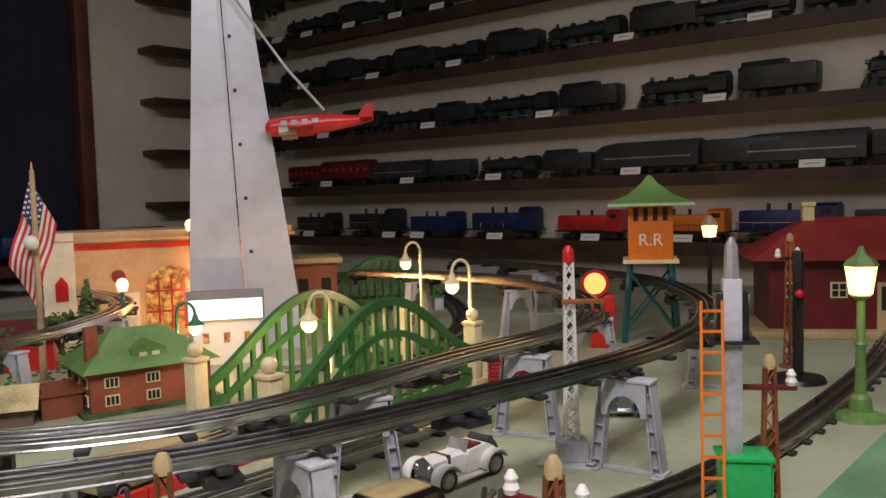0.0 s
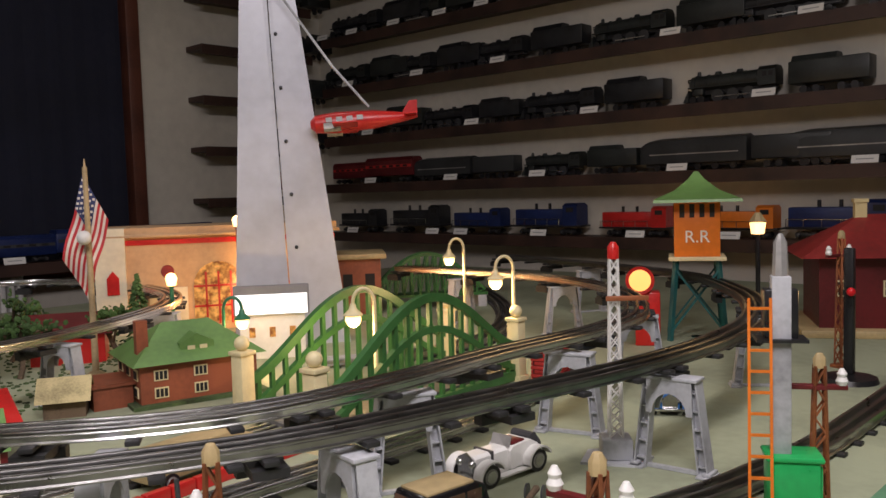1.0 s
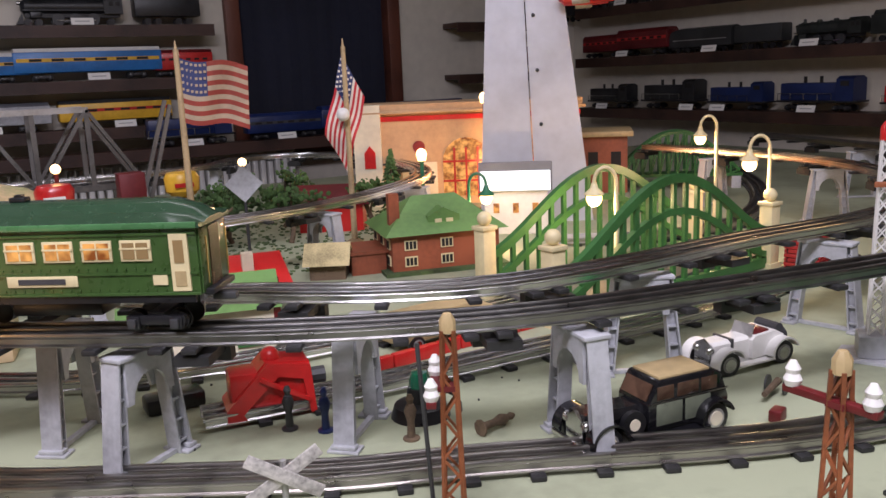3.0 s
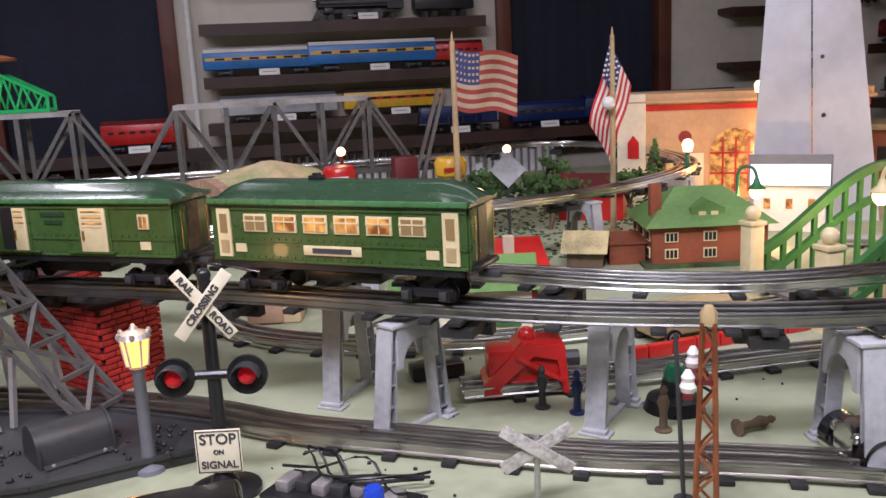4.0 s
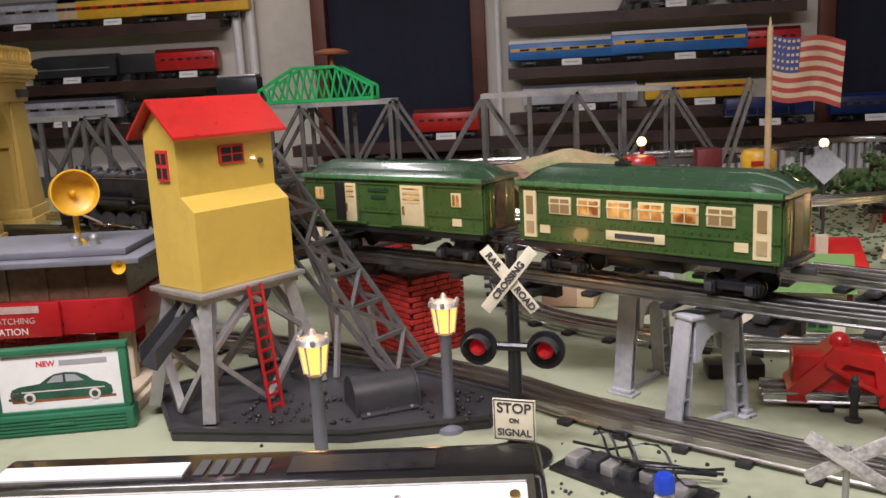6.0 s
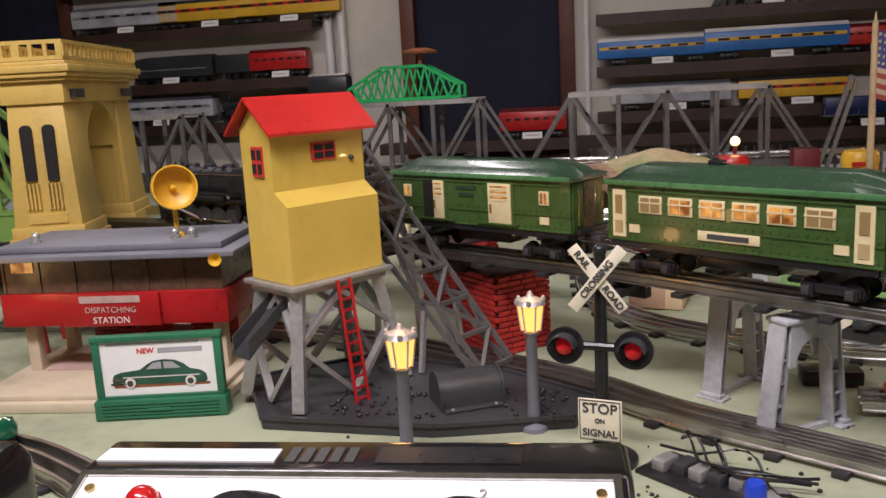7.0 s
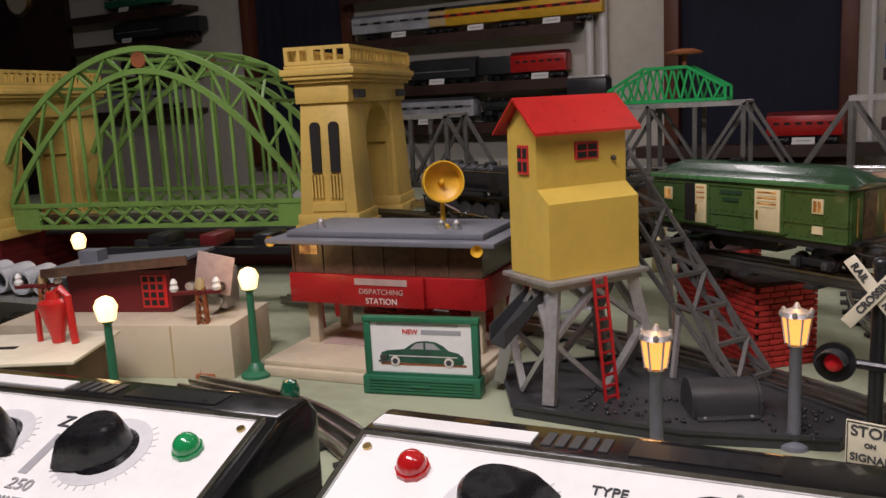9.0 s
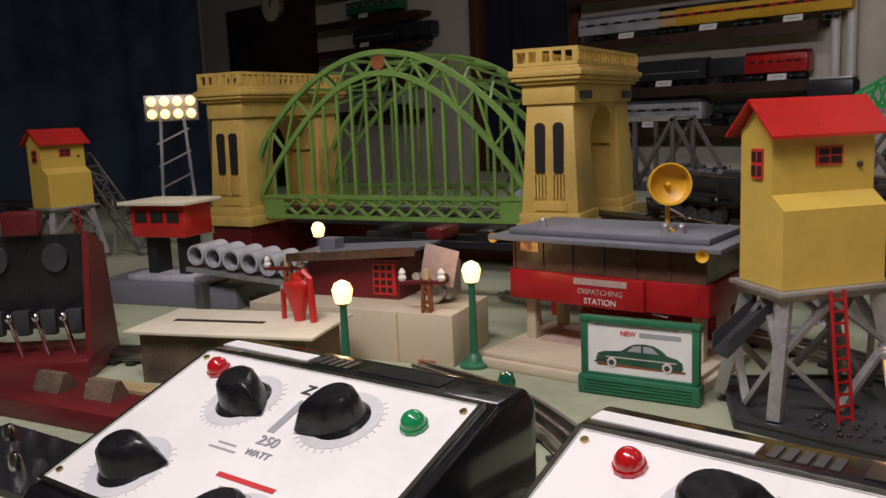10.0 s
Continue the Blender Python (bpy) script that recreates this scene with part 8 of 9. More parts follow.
# ---- houses ----
def brick_house(x, y, rz):
    t = thing("toy_house", "red brick toy house with a green hipped roof", "toy house", pose(x, y, 0, 0, 0, rz))
    L, W, h = 0.19, 0.15, 0.062
    part("base", box(B(), (0, 0, 0.003), (L + 0.03, W + 0.03, 0.006)), "moss", t)
    part("wall", box(B(), (0, 0, 0.006 + h / 2), (L, W, h)), "terracotta", t)
    rf = B()
    z = 0.006 + h
    vs = [rf.verts.new(v) for v in ((-L / 2 - 0.014, -W / 2 - 0.014, z), (L / 2 + 0.014, -W / 2 - 0.014, z), (L / 2 + 0.014, W / 2 + 0.014, z), (-L / 2 - 0.014, W / 2 + 0.014, z), (-L / 2 + 0.055, 0, z + 0.055), (L / 2 - 0.055, 0, z + 0.055))]
    for f in ((0, 1, 5, 4), (1, 2, 5), (2, 3, 4, 5), (3, 0, 4), (3, 2, 1, 0)):
        rf.faces.new([vs[k] for k in f])
    part("roof", rf, "housegreen", t, "green enamelled roof")
    dm = part("dormer", prism(B(), [(-0.028, z + 0.004), (0.028, z + 0.004), (0.028, z + 0.026), (0, z + 0.040), (-0.028, z + 0.026)], -W / 2 + 0.012, -0.01), "housegreen", t)
    for u in (-0.01, 0.01):
        part("window", box(B(), (u, -W / 2 + 0.011, z + 0.014), (0.012, 0.002, 0.014)), "cream", dm)
    part("chimney", box(B(), (-L / 2 + 0.012, -0.04, 0.075), (0.018, 0.018, 0.12)), "terracotta", t)
    for s, ln, off in ((0, L, W / 2), (1, W, L / 2), (2, L, W / 2), (3, W, L / 2)):
        for k in range(3):
            for zz in (0.022, 0.05):
                w = part("window", box(B(), (-ln / 3 + k * ln / 3, -off - 0.001, zz), (0.022, 0.002, 0.017)), "cream", t, "", pose(0, 0, 0, 0, 0, s * 90))
                for u in (-1, 0, 1):
                    part("pane", box(B(), (-ln / 3 + k * ln / 3 + u * 0.0066, -off - 0.0022, zz), (0.005, 0.0008, 0.013)), "void", w)
    part("porch", box(box(B(), (-L / 2 - 0.035, 0, 0.018), (0.06, 0.09, 0.036)), (-L / 2 - 0.035, 0, 0.038), (0.068, 0.098, 0.005)), "terracotta", t)
    return t


brick_house(0.80, 1.345, -14)


def station(x, y, rz):
    t = thing("city_station", "cream and tan toy station building with glowing arched windows", "station building", pose(x, y, 0, 0, 0, rz))
    L, W, h = 0.56, 0.2, 0.235
    part("wall", box(B(), (0, 0, h / 2), (L, W, h)), "station", t)
    part("cornice", box(box(B(), (0, 0, h + 0.004), (L + 0.03, W + 0.03, 0.008), bevel=0.002), (0, 0, h + 0.016), (L + 0.016, W + 0.016, 0.016)), "station", t)
    part("red_frieze", box(B(), (0, 0, h - 0.012), (L + 0.006, W + 0.006, 0.012)), "red", t)
    part("corner_pier", box(B(), (-L / 2 + 0.02, -W / 2 + 0.02, h / 2 + 0.012), (0.07, 0.07, h + 0.024)), "ivory", t)
    for x2, r in ((-0.01, 0.06), (0.17, 0.06)):
        poly = [(x2 - r, 0.02), (x2 + r, 0.02)] + [(x2 + r * math.cos(k * math.pi / 12), 0.11 + r * math.sin(k * math.pi / 12)) for k in range(13)]
        w = part("arched_window", prism(B(), poly, -W / 2 - 0.003, -W / 2 + 0.001), "winlit", t, "glowing arched window")
        for k in range(-1, 2):
            part("mullion", box(B(), (x2 + k * 0.03, -W / 2 - 0.005, 0.08), (0.005, 0.004, 0.13)), "red", w)
        for zz in (0.06, 0.11):
            part("mullion", box(B(), (x2, -W / 2 - 0.0055, zz), (2 * r, 0.003, 0.005)), "red", w)
    poly = [(-0.255 - 0.014, 0.10), (-0.255 + 0.014, 0.10), (-0.255 + 0.014, 0.14), (-0.255, 0.158), (-0.255 - 0.014, 0.14)]
    part("arched_window", prism(B(), poly, -W / 2 - 0.018, -W / 2 - 0.014), "red", t)
    part("round_medallion", lathe(B(), [(0.001, 0), (0.016, 0), (0.0145, 0.004), (0.001, 0.004)], 20), "stationred", t, "", pose(-0.13, -W / 2, 0.15, 90, 0, 0))
    part("clock_panel", box(B(), (-0.13, -W / 2 - 0.002, 0.06), (0.09, 0.006, 0.10)), "ivory", t)
    # added orange fill in front of the facade; no bulb is modelled here
    bulb_light(x - 0.08, y - 0.22, 0.10, 2.0, (1.0, 0.5, 0.18))


station(1.28, 1.98, -32)
solid("roof_chimney", rod(B(), (1.56, 1.92, 0.14), (1.56, 1.92, 0.29), 0.016, 0.016, 14), "red", "tall red chimney pipe on a flat roof", "chimney")
bk = thing("brick_block", "low brown brick building with a flat olive roof", "building", pose(1.56, 1.90, 0, 0, 0, -40))
part("wall", box(B(), (0, 0, 0.075), (0.30, 0.16, 0.15)), "terracotta", bk)
part("roof", box(B(), (0, 0, 0.157), (0.33, 0.19, 0.014), bevel=0.002), "tan", bk)
for k in range(5):
    part("window", box(B(), (-0.12 + k * 0.06, -0.0805, 0.085), (0.026, 0.003, 0.05)), "void", bk)
globe_lamp(1.36, 1.70, 0.235, "gunmetal", "dark toy street lamp with a glowing globe by the flat-roofed building")
globe_lamp(1.20, 1.78, 0.275, "darkred", "red toy street lamp with a glowing globe behind the pylon")
globe_lamp(0.955, 1.66, 0.165, "billgreen", "green toy street lamp with a glowing globe before the station")


# ---- green road bridge with cream posts ----
def road_bridge():
    t = thing("road_bridge", "green toy arch footbridge between cream gateposts", "bridge", pose(0, 0, 0))
    for (ax, ay, bx, by) in ((0.724, 0.903, 1.197, 0.947), (0.738, 1.085, 1.220, 1.130)):
        d = Vector((bx - ax, by - ay, 0))
        L = d.length
        rz = math.degrees(math.atan2(d.y, d.x))
        sd = new("arch_side")
        sd.parent = t
        sd.matrix_basis = pose(ax, ay, 0, 0, 0, rz)
        sd.empty_display_size = 0.02
        n = 18

        def zt(u):
            return 0.060 + 0.110 * (0.5 - 0.5 * math.cos(2 * math.pi * u)) ** 0.8

        def zl(u):
            return max(0.022, 0.022 + 0.100 * math.sin(math.pi * u) ** 1.6)
        up = ribbon(B(), [(L * k / 36, zt(k / 36)) for k in range(37)], 0, 0.010, 0.013)
        dn = ribbon(B(), [(L * k / 36, zl(k / 36)) for k in range(37)], 0, 0.009, 0.010)
        part("upper_arch", up, "green", sd)
        part("lower_arch", dn, "green", sd)
        part("tie_beam", box(B(), (L / 2, 0, 0.010), (L, 0.010, 0.016)), "green", sd)
        for k in range(1, n):
            u = k / n
            part("hanger", bar(B(), (L * u, 0, 0.012), (L * u, 0, zt(u)), 0.007, 0.006), "green", sd)
        for u in (0, 1):
            ps = part("gatepost", box(box(box(B(), (L * u, 0, 0.052), (0.023, 0.023, 0.104), bevel=0.001), (L * u, 0, 0.004), (0.029, 0.029, 0.008)), (L * u, 0, 0.105), (0.028, 0.028, 0.006), bevel=0.001), "cream", sd, "cream gatepost with a ball")
            part("ball_cap", ball(B(), (L * u, 0, 0.1185), 0.0110), "cream", ps)
    part("deck", prism(B(), [(0.724, 0.913), (1.19, 0.957), (1.215, 1.120), (0.738, 1.075)], 0.014, 0.020, "z"), "pewter", t)
    for s in ((0.76, 0.95), (1.16, 0.98), (0.77, 1.05), (1.17, 1.08)):
        part("pier", box(B(), (s[0], s[1], 0.007), (0.03, 0.03, 0.0138)), "cream", t)


road_bridge()
ob = thing("arch_bridge", "dark green toy arch bridge by the far track", "bridge", pose(1.78, 1.72, 0, 0, 0, -40) @ Matrix.Scale(0.8, 4))
for s in (-0.04, 0.04):
    f = lambda u: 0.06 + 0.13 * math.sin(math.pi * u)
    part("arch_rib", ribbon(B(), [(-0.2 + 0.4 * k / 28, f(k / 28)) for k in range(29)], s, 0.010, 0.010), "green", ob)
    for k in range(1, 14):
        u0, u1 = k / 14, (k + 1) / 14
        part("hanger", bar(B(), (-0.2 + 0.4 * u0, s, 0.05), (-0.2 + 0.4 * u0, s, f(u0)), 0.006), "green", ob)
        part("diagonal", bar(B(), (-0.2 + 0.4 * u0, s, 0.05), (-0.2 + 0.4 * u1, s, f(u1)), 0.005), "green", ob)
part("deck", box(B(), (0, 0, 0.046), (0.42, 0.09, 0.010)), "green", ob)
for x2 in (-0.19, 0.19):
    part("pier", box(B(), (x2, 0, 0.020), (0.03, 0.09, 0.041)), "trestle", ob)


# ---- hanging aeroplane ----
ap = thing("toy_aeroplane", "red and silver toy aeroplane hanging on a steel arm", "toy aeroplane", pose(1.30, 1.43, 0.485, 0, 4, 138))
fz = B()
rings = []
for x, r in ((0.115, 0.008), (0.105, 0.018), (0.06, 0.022), (-0.02, 0.019), (-0.09, 0.009), (-0.115, 0.004)):
    rings.append([fz.verts.new((x, r * math.cos(a), r * 1.05 * math.sin(a))) for a in [2 * math.pi * k / 14 for k in range(14)]])
for p, q in zip(rings, rings[1:]):
    for k in range(14):
        fz.faces.new((p[k], p[(k + 1) % 14], q[(k + 1) % 14], q[k]))
fz.faces.new(rings[0][::-1]), fz.faces.new(rings[-1])
bmesh.ops.recalc_face_normals(fz, faces=fz.faces[:])
part("fuselage", fz, "red", ap)
part("wing", box(B(), (0.04, 0, -0.012), (0.05, 0.30, 0.004), bevel=0.0015), "red", ap)
part("tail_fin", prism(B(), [(-0.115, 0.0), (-0.08, 0.006), (-0.100, 0.034), (-0.118, 0.034)], -0.0015, 0.0015), "red", ap)
part("tail_plane", box(B(), (-0.10, 0, 0.004), (0.026, 0.09, 0.003)), "red", ap)
for s in (-1, 1):
    for k in range(4):
        part("cabin_window", box(B(), (0.075 - k * 0.022, s * 0.0212, 0.006), (0.013, 0.002, 0.010)), "silver", ap)
    part("engine", rod(B(), (0.05, s * 0.07, -0.014), (0.085, s * 0.07, -0.014), 0.010), "silver", ap)
arm = thing("aeroplane_arm", "thin grey steel arm with wire holding the toy aeroplane", "arm", pose(0, 0, 0))
part("rod", tube(B(), [(1.145, 1.56, 0.80), (1.25, 1.47, 0.60), (1.305, 1.42, 0.513)], 0.003, 8), "trestle", arm)

# ---- tunnel and hill ----
tn = thing("toy_tunnel", "painted papier-mache toy tunnel with a stone-look portal", "tunnel", pose(0.015, 1.80, 0, 0, 0, 35))
# local x runs into the hill
r_in, r_out, n = 0.098, 0.132, 20
for k in range(n):
    a0, a1 = math.pi * k / n + 0.006, math.pi * (k + 1) / n - 0.006
    part("stone", prism(B(), [(r * math.cos(a), 0.02 + r * math.sin(a)) for r, a in ((r_in, a0), (r_out, a0), (r_out, a1), (r_in, a1))], -0.07, -0.045, "x"), "stonearch", tn)
for s in (-1, 1):
    part("stone", box(B(), (-0.0575, s * (r_in + r_out) / 2, 0.0095), (0.025, r_out - r_in, 0.019)), "stonearch", tn)
hill = B()
cols, rws = 26, 14
grid = []
for i in range(rws + 1):
    u = i / rws
    row_ = []
    for j in range(cols + 1):
        a = math.pi * j / cols
        bulge = 1.0 + 0.10 * noise.noise(Vector((u * 4, a * 2.2, 1.3))) + 0.35 * math.sin(math.pi * min(1, u * 1.1)) * 0.35
        rr = 0.122 * bulge * (1.0 if u < 0.75 else math.sqrt(max(0.02, 1 - ((u - 0.75) / 0.25) ** 2)))
        row_.append(hill.verts.new((-0.05 + 0.30 * u, 1.05 * rr * math.cos(a), max(0.0, 1.22 * rr * math.sin(a)))))
    grid.append(row_)
for i in range(rws):
    for j in range(cols):
        hill.faces.new((grid[i][j], grid[i + 1][j], grid[i + 1][j + 1], grid[i][j + 1]))
part("hill", hill, "ochre", tn, "tan and green painted hillside")
part("bore", prism(B(), [(r_in * math.cos(math.pi * k / 12), 0.02 + r_in * math.sin(math.pi * k / 12)) for k in range(13)] + [(-r_in, 0.001), (r_in, 0.001)], 0.10, 0.11, "x"), "void", tn)
hb = thing("stone_block", "tan stone-look toy tunnel block with mossy side", "block", pose(0.075, 1.235, 0, 0, 0, -12))
part("block", box(B(), (0, 0, 0.026), (0.075, 0.07, 0.052), bevel=0.004), "ochre", hb)
part("stone_face", box(B(), (-0.012, -0.0365, 0.026), (0.05, 0.003, 0.046), bevel=0.001), "stonearch", hb)

# ---- small village ----
gc = thing("toy_cottage", "white toy cottage with green and yellow window frames", "toy house", pose(0.31, 1.075, 0, 0, 0, -14))
part("wall", box(B(), (0, 0, 0.032), (0.17, 0.09, 0.064)), "ivory", gc)
part("roof", prism(B(), [(-0.055, 0.0645), (0.055, 0.0645), (0, 0.10)], -0.095, 0.095, "x"), "housegreen", gc)
for x2, c in ((-0.055, "tenyellow"), (0.0, "green"), (0.055, "green")):
    w = part("window", box(B(), (x2, -0.046, 0.034), (0.032, 0.003, 0.034)), c, gc)
    for u in (-1, 1):
        for v in (-1, 1):
            part("pane", box(B(), (x2 + u * 0.006, -0.0478, 0.034 + v * 0.007), (0.009, 0.001, 0.011)), "void", w)
sh = thing("thatched_hut", "toy hut with a weathered straw-coloured shingle roof", "toy house", pose(0.60, 1.36, 0, 0, 0, -30) @ Matrix.Scale(0.75, 4))
part("wall", box(B(), (0, 0, 0.02), (0.08, 0.06, 0.04)), "bark", sh)
part("roof", prism(B(), [(-0.05, 0.036), (-0.048, 0.042), (0.0, 0.080), (0.052, 0.042), (0.054, 0.036), (0, 0.073)], -0.052, 0.052, "x"), "shingle", sh)
rb = thing("flat_shed", "low toy shed with a bright red flat roof", "toy house", pose(0.40, 1.23, 0, 0, 0, -10))
part("wall", box(B(), (0, 0, 0.03), (0.11, 0.10, 0.06)), "darkred", rb)
part("roof", box(B(), (0, 0, 0.062), (0.15, 0.13, 0.004), pose(0, 0, 0, 16, 0, 0), bevel=0.001), "red", rb)
part("chimney", box(B(), (0.02, 0, 0.075), (0.016, 0.016, 0.03)), "sand", rb)
gh = thing("toy_cottage", "small toy cottage with a green roof among trees", "toy house", pose(0.30, 1.62, 0, 0, 0, -30))
part("wall", box(B(), (0, 0, 0.025), (0.11, 0.08, 0.05)), "terracotta", gh)
part("roof", prism(B(), [(-0.055, 0.05), (0.055, 0.05), (0, 0.095)], -0.07, 0.07, "x"), "housegreen", gh)
rc = thing("toy_cottage", "small red toy cottage between trees", "toy house", pose(0.80, 1.80, 0, 0, 0, -30))
part("wall", box(B(), (0, 0, 0.03), (0.14, 0.09, 0.06)), "red", rc)
part("roof", prism(B(), [(-0.06, 0.06), (0.06, 0.06), (0, 0.10)], -0.085, 0.085, "x"), "darkred", rc)
part("door", box(B(), (0, -0.0465, 0.02), (0.02, 0.003, 0.04)), "cream", rc)


def leafy(name, x, y, h, spread, seed, label, trunk="bark"):
    r3 = random.Random(seed)
    t = thing(name, label, "tree", pose(x, y, 0), group="toy trees")
    tr = B()
    pts = [Vector((0, 0, 0))]
    for k in range(5):
        pts.append(pts[-1] + Vector((r3.uniform(-0.008, 0.008), r3.uniform(-0.008, 0.008), h * 0.13)))
    tube(tr, pts, 0.0055, 7)
    ends = []
    for k in range(6):
        a = r3.uniform(0, 6.28)
        base = pts[r3.randint(2, 5)]
        e = base + Vector((math.cos(a) * spread * r3.uniform(0.4, 0.9), math.sin(a) * spread * r3.uniform(0.4, 0.9), h * r3.uniform(0.1, 0.35)))
        tube(tr, [base, base.lerp(e, 0.5) + Vector((0, 0, 0.006)), e], 0.003, 6)
        ends.append(e)
    part("trunk", tr, trunk, t)
    cr = B()
    for e in ends + [pts[-1]]:
        for k in range(34):
            d = Vector((r3.gauss(0, 1), r3.gauss(0, 1), r3.gauss(0, 0.6))) * spread * 0.26
            s = r3.uniform(0.003, 0.0075)
            bmesh.ops.create_icosphere(cr, subdivisions=1, radius=s, matrix=Matrix.Translation(e + d) @ Euler((r3.uniform(0, 3), r3.uniform(0, 3), 0)).to_matrix().to_4x4() @ Matrix.Diagonal((1, 1, 0.45, 1)))
    part("crown", cr, "leaf", t)


for i, (x, y, h, s) in enumerate(((0.66, 1.70, 0.13, 0.06), (0.56, 1.78, 0.12, 0.06), (0.72, 1.90, 0.13, 0.05), (0.48, 1.66, 0.11, 0.05), (0.86, 1.72, 0.13, 0.05), (0.62, 1.96, 0.14, 0.06), (0.22, 1.60, 0.09, 0.045), (0.30, 1.72, 0.11, 0.05), (0.36, 1.80, 0.12, 0.05))):
    leafy("toy_tree", x, y, h, s, 20 + i, "gnarled toy tree with clumped dull green foliage")
fir = thing("toy_fir", "small dark green toy fir tree", "tree", pose(0.90, 1.70, 0), group="toy trees")
part("trunk", rod(B(), (0, 0, 0), (0, 0, 0.16), 0.005, 0.002), "bark", fir)
fb = B()
r5 = random.Random(3)
for k in range(420):
    f = r5.random()
    rad = 0.042 * (1 - f) * r5.uniform(0.5, 1)
    a = r5.uniform(0, 6.28)
    bmesh.ops.create_icosphere(fb, subdivisions=1, radius=0.004, matrix=pose(rad * math.cos(a), rad * math.sin(a), 0.03 + 0.145 * f, 0, 25, math.degrees(a)) @ Matrix.Diagonal((1.5, 0.8, 0.5, 1)))
part("crown", fb, "leaf", fir)
ms = B()
r6 = random.Random(8)
for k in range(900):
    u, v = r6.uniform(0.42, 0.98), r6.uniform(1.42, 2.05)
    bmesh.ops.create_icosphere(ms, subdivisions=1, radius=r6.uniform(0.002, 0.006), matrix=pose(u, v, 0.001) @ Matrix.Diagonal((1, 1, 0.5, 1)))
solid("ground_moss", ms, "moss", "patches of dull green model moss on the felt", "moss", kind="stuff")


def fuel_sign(x, y, top, post, label):
    t = thing("filling_station_sign", label, "sign", pose(x, y, 0), group="filling station signs")
    part("post", rod(rod(B(), (0, 0, 0), (0, 0, 0.12), 0.006), (0, 0, 0), (0, 0, 0.006), 0.02), post, t)
    part("board", lathe(B(), [(0.001, 0.12), (0.022, 0.12), (0.032, 0.13), (0.034, 0.155), (0.028, 0.165), (0.001, 0.166)], 16), top, t)
    part("print_bar", box(B(), (-0.004, -0.0335, 0.143), (0.036, 0.002, 0.008)), "white" if top != "tenyellow" else "red", t)


fuel_sign(0.225, 1.70, "red", "orange", "red and white toy filling station sign on an orange post")
fuel_sign(0.455, 1.72, "tenyellow", "tenyellow", "yellow toy filling station sign on a yellow post")
for x, y, h in ((0.24, 1.78, 0.19), (0.62, 1.86, 0.165)):
    gg = thing("street_lamp", "small toy lamp on a dark red post, lit", "street lamp", pose(x, y, 0), group="small red lamps")
    part("post", rod(B(), (0, 0, 0), (0, 0, h - 0.012), 0.004), "darkred", gg)
    part("globe", ball(B(), (0, 0, h - 0.004), 0.0095), "bulb", gg)
    bulb_light(x, y - 0.03, h + 0.02, 0.05)
dl = thing("double_lamp", "dark red toy lamp post with two lit bulbs", "street lamp", pose(-0.285, 1.72, 0, 0, 0, 10))
part("post", lathe(B(), [(0.001, 0), (0.02, 0), (0.008, 0.014), (0.007, 0.15), (0.014, 0.155), (0.016, 0.165), (0.001, 0.168)], 12), "darkred", dl)
part("arm", box(B(), (0, 0, 0.152), (0.075, 0.006, 0.005)), "darkred", dl)
for s in (-1, 1):
    part("bulb", ball(B(), (s * 0.038, 0, 0.143), 0.011, 1.2), "bulb", dl)
for x, y in ((-0.37, 1.50), (-0.31, 1.46)):
    o = thing("gatepost", "cream toy gatepost with a ball cap", "gatepost", pose(x, y, 0), group="cream gateposts")
    part("post", box(B(), (0, 0, 0.05), (0.022, 0.022, 0.10), bevel=0.001), "cream", o)
    part("ball_cap", ball(B(), (0, 0, 0.11), 0.011), "cream", o)
hd = thing("gantry_boom", "dull grey lattice crane boom leaning upward", "crane boom", pose(0.40, 1.95, 0))
part("boom", bar(bar(B(), (0, 0, 0.02), (0.09, 0.0, 0.30), 0.008), (0.02, 0.0, 0.02), (0.10, 0, 0.29), 0.008), "pewter", hd)
part("footing", box(B(), (0.01, 0, 0.012), (0.05, 0.05, 0.024)), "pewter", hd)
pd = thing("plate_stand", "small grey diamond-shaped sign on a post", "sign", pose(0.54, 1.60, 0, 0, 0, -20))
part("post", rod(B(), (0, 0, 0), (0, 0, 0.13), 0.003), "gunmetal", pd)
part("plate", prism(B(), [(-0.035, 0.145), (0, 0.11), (0.035, 0.145), (0, 0.18)], -0.005, -0.003), "trestle", pd)
bp2 = solid("brick_pillar", box(B(), (0.385, 1.86, 0.08), (0.05, 0.05, 0.16), bevel=0.001), "darkred", "dark red brick pillar behind the flagpole", "pillar")
vent = thing("roof_fan", "small rusty disc fan standing on the green bridge", "fan", pose(-0.50, 2.25, 0.38))
part("stem", rod(B(), (0, 0, -0.004), (0, 0, 0.032), 0.006), "rust", vent)
part("disc", lathe(B(), [(0.001, 0.032), (0.045, 0.030), (0.048, 0.036), (0.02, 0.044), (0.001, 0.045)], 20), "rust", vent)
pump = thing("dark_locomotive", "black toy locomotive cab standing behind the coal tower", "locomotive", pose(-0.86, 2.55, 0.165))
part("stand", box(B(), (0, 0, -0.0825), (0.2, 0.12, 0.1645)), "darkwood", pump)
part("body", box(B(), (0, 0, 0.175), (0.13, 0.06, 0.06), bevel=0.008), "locoblack", pump)
part("frame_block", box(B(), (0, 0, 0.073), (0.10, 0.045, 0.146)), "locoblack", pump)
part("roof", box(B(), (0, 0, 0.2085), (0.12, 0.05, 0.007), bevel=0.002), "silver", pump)

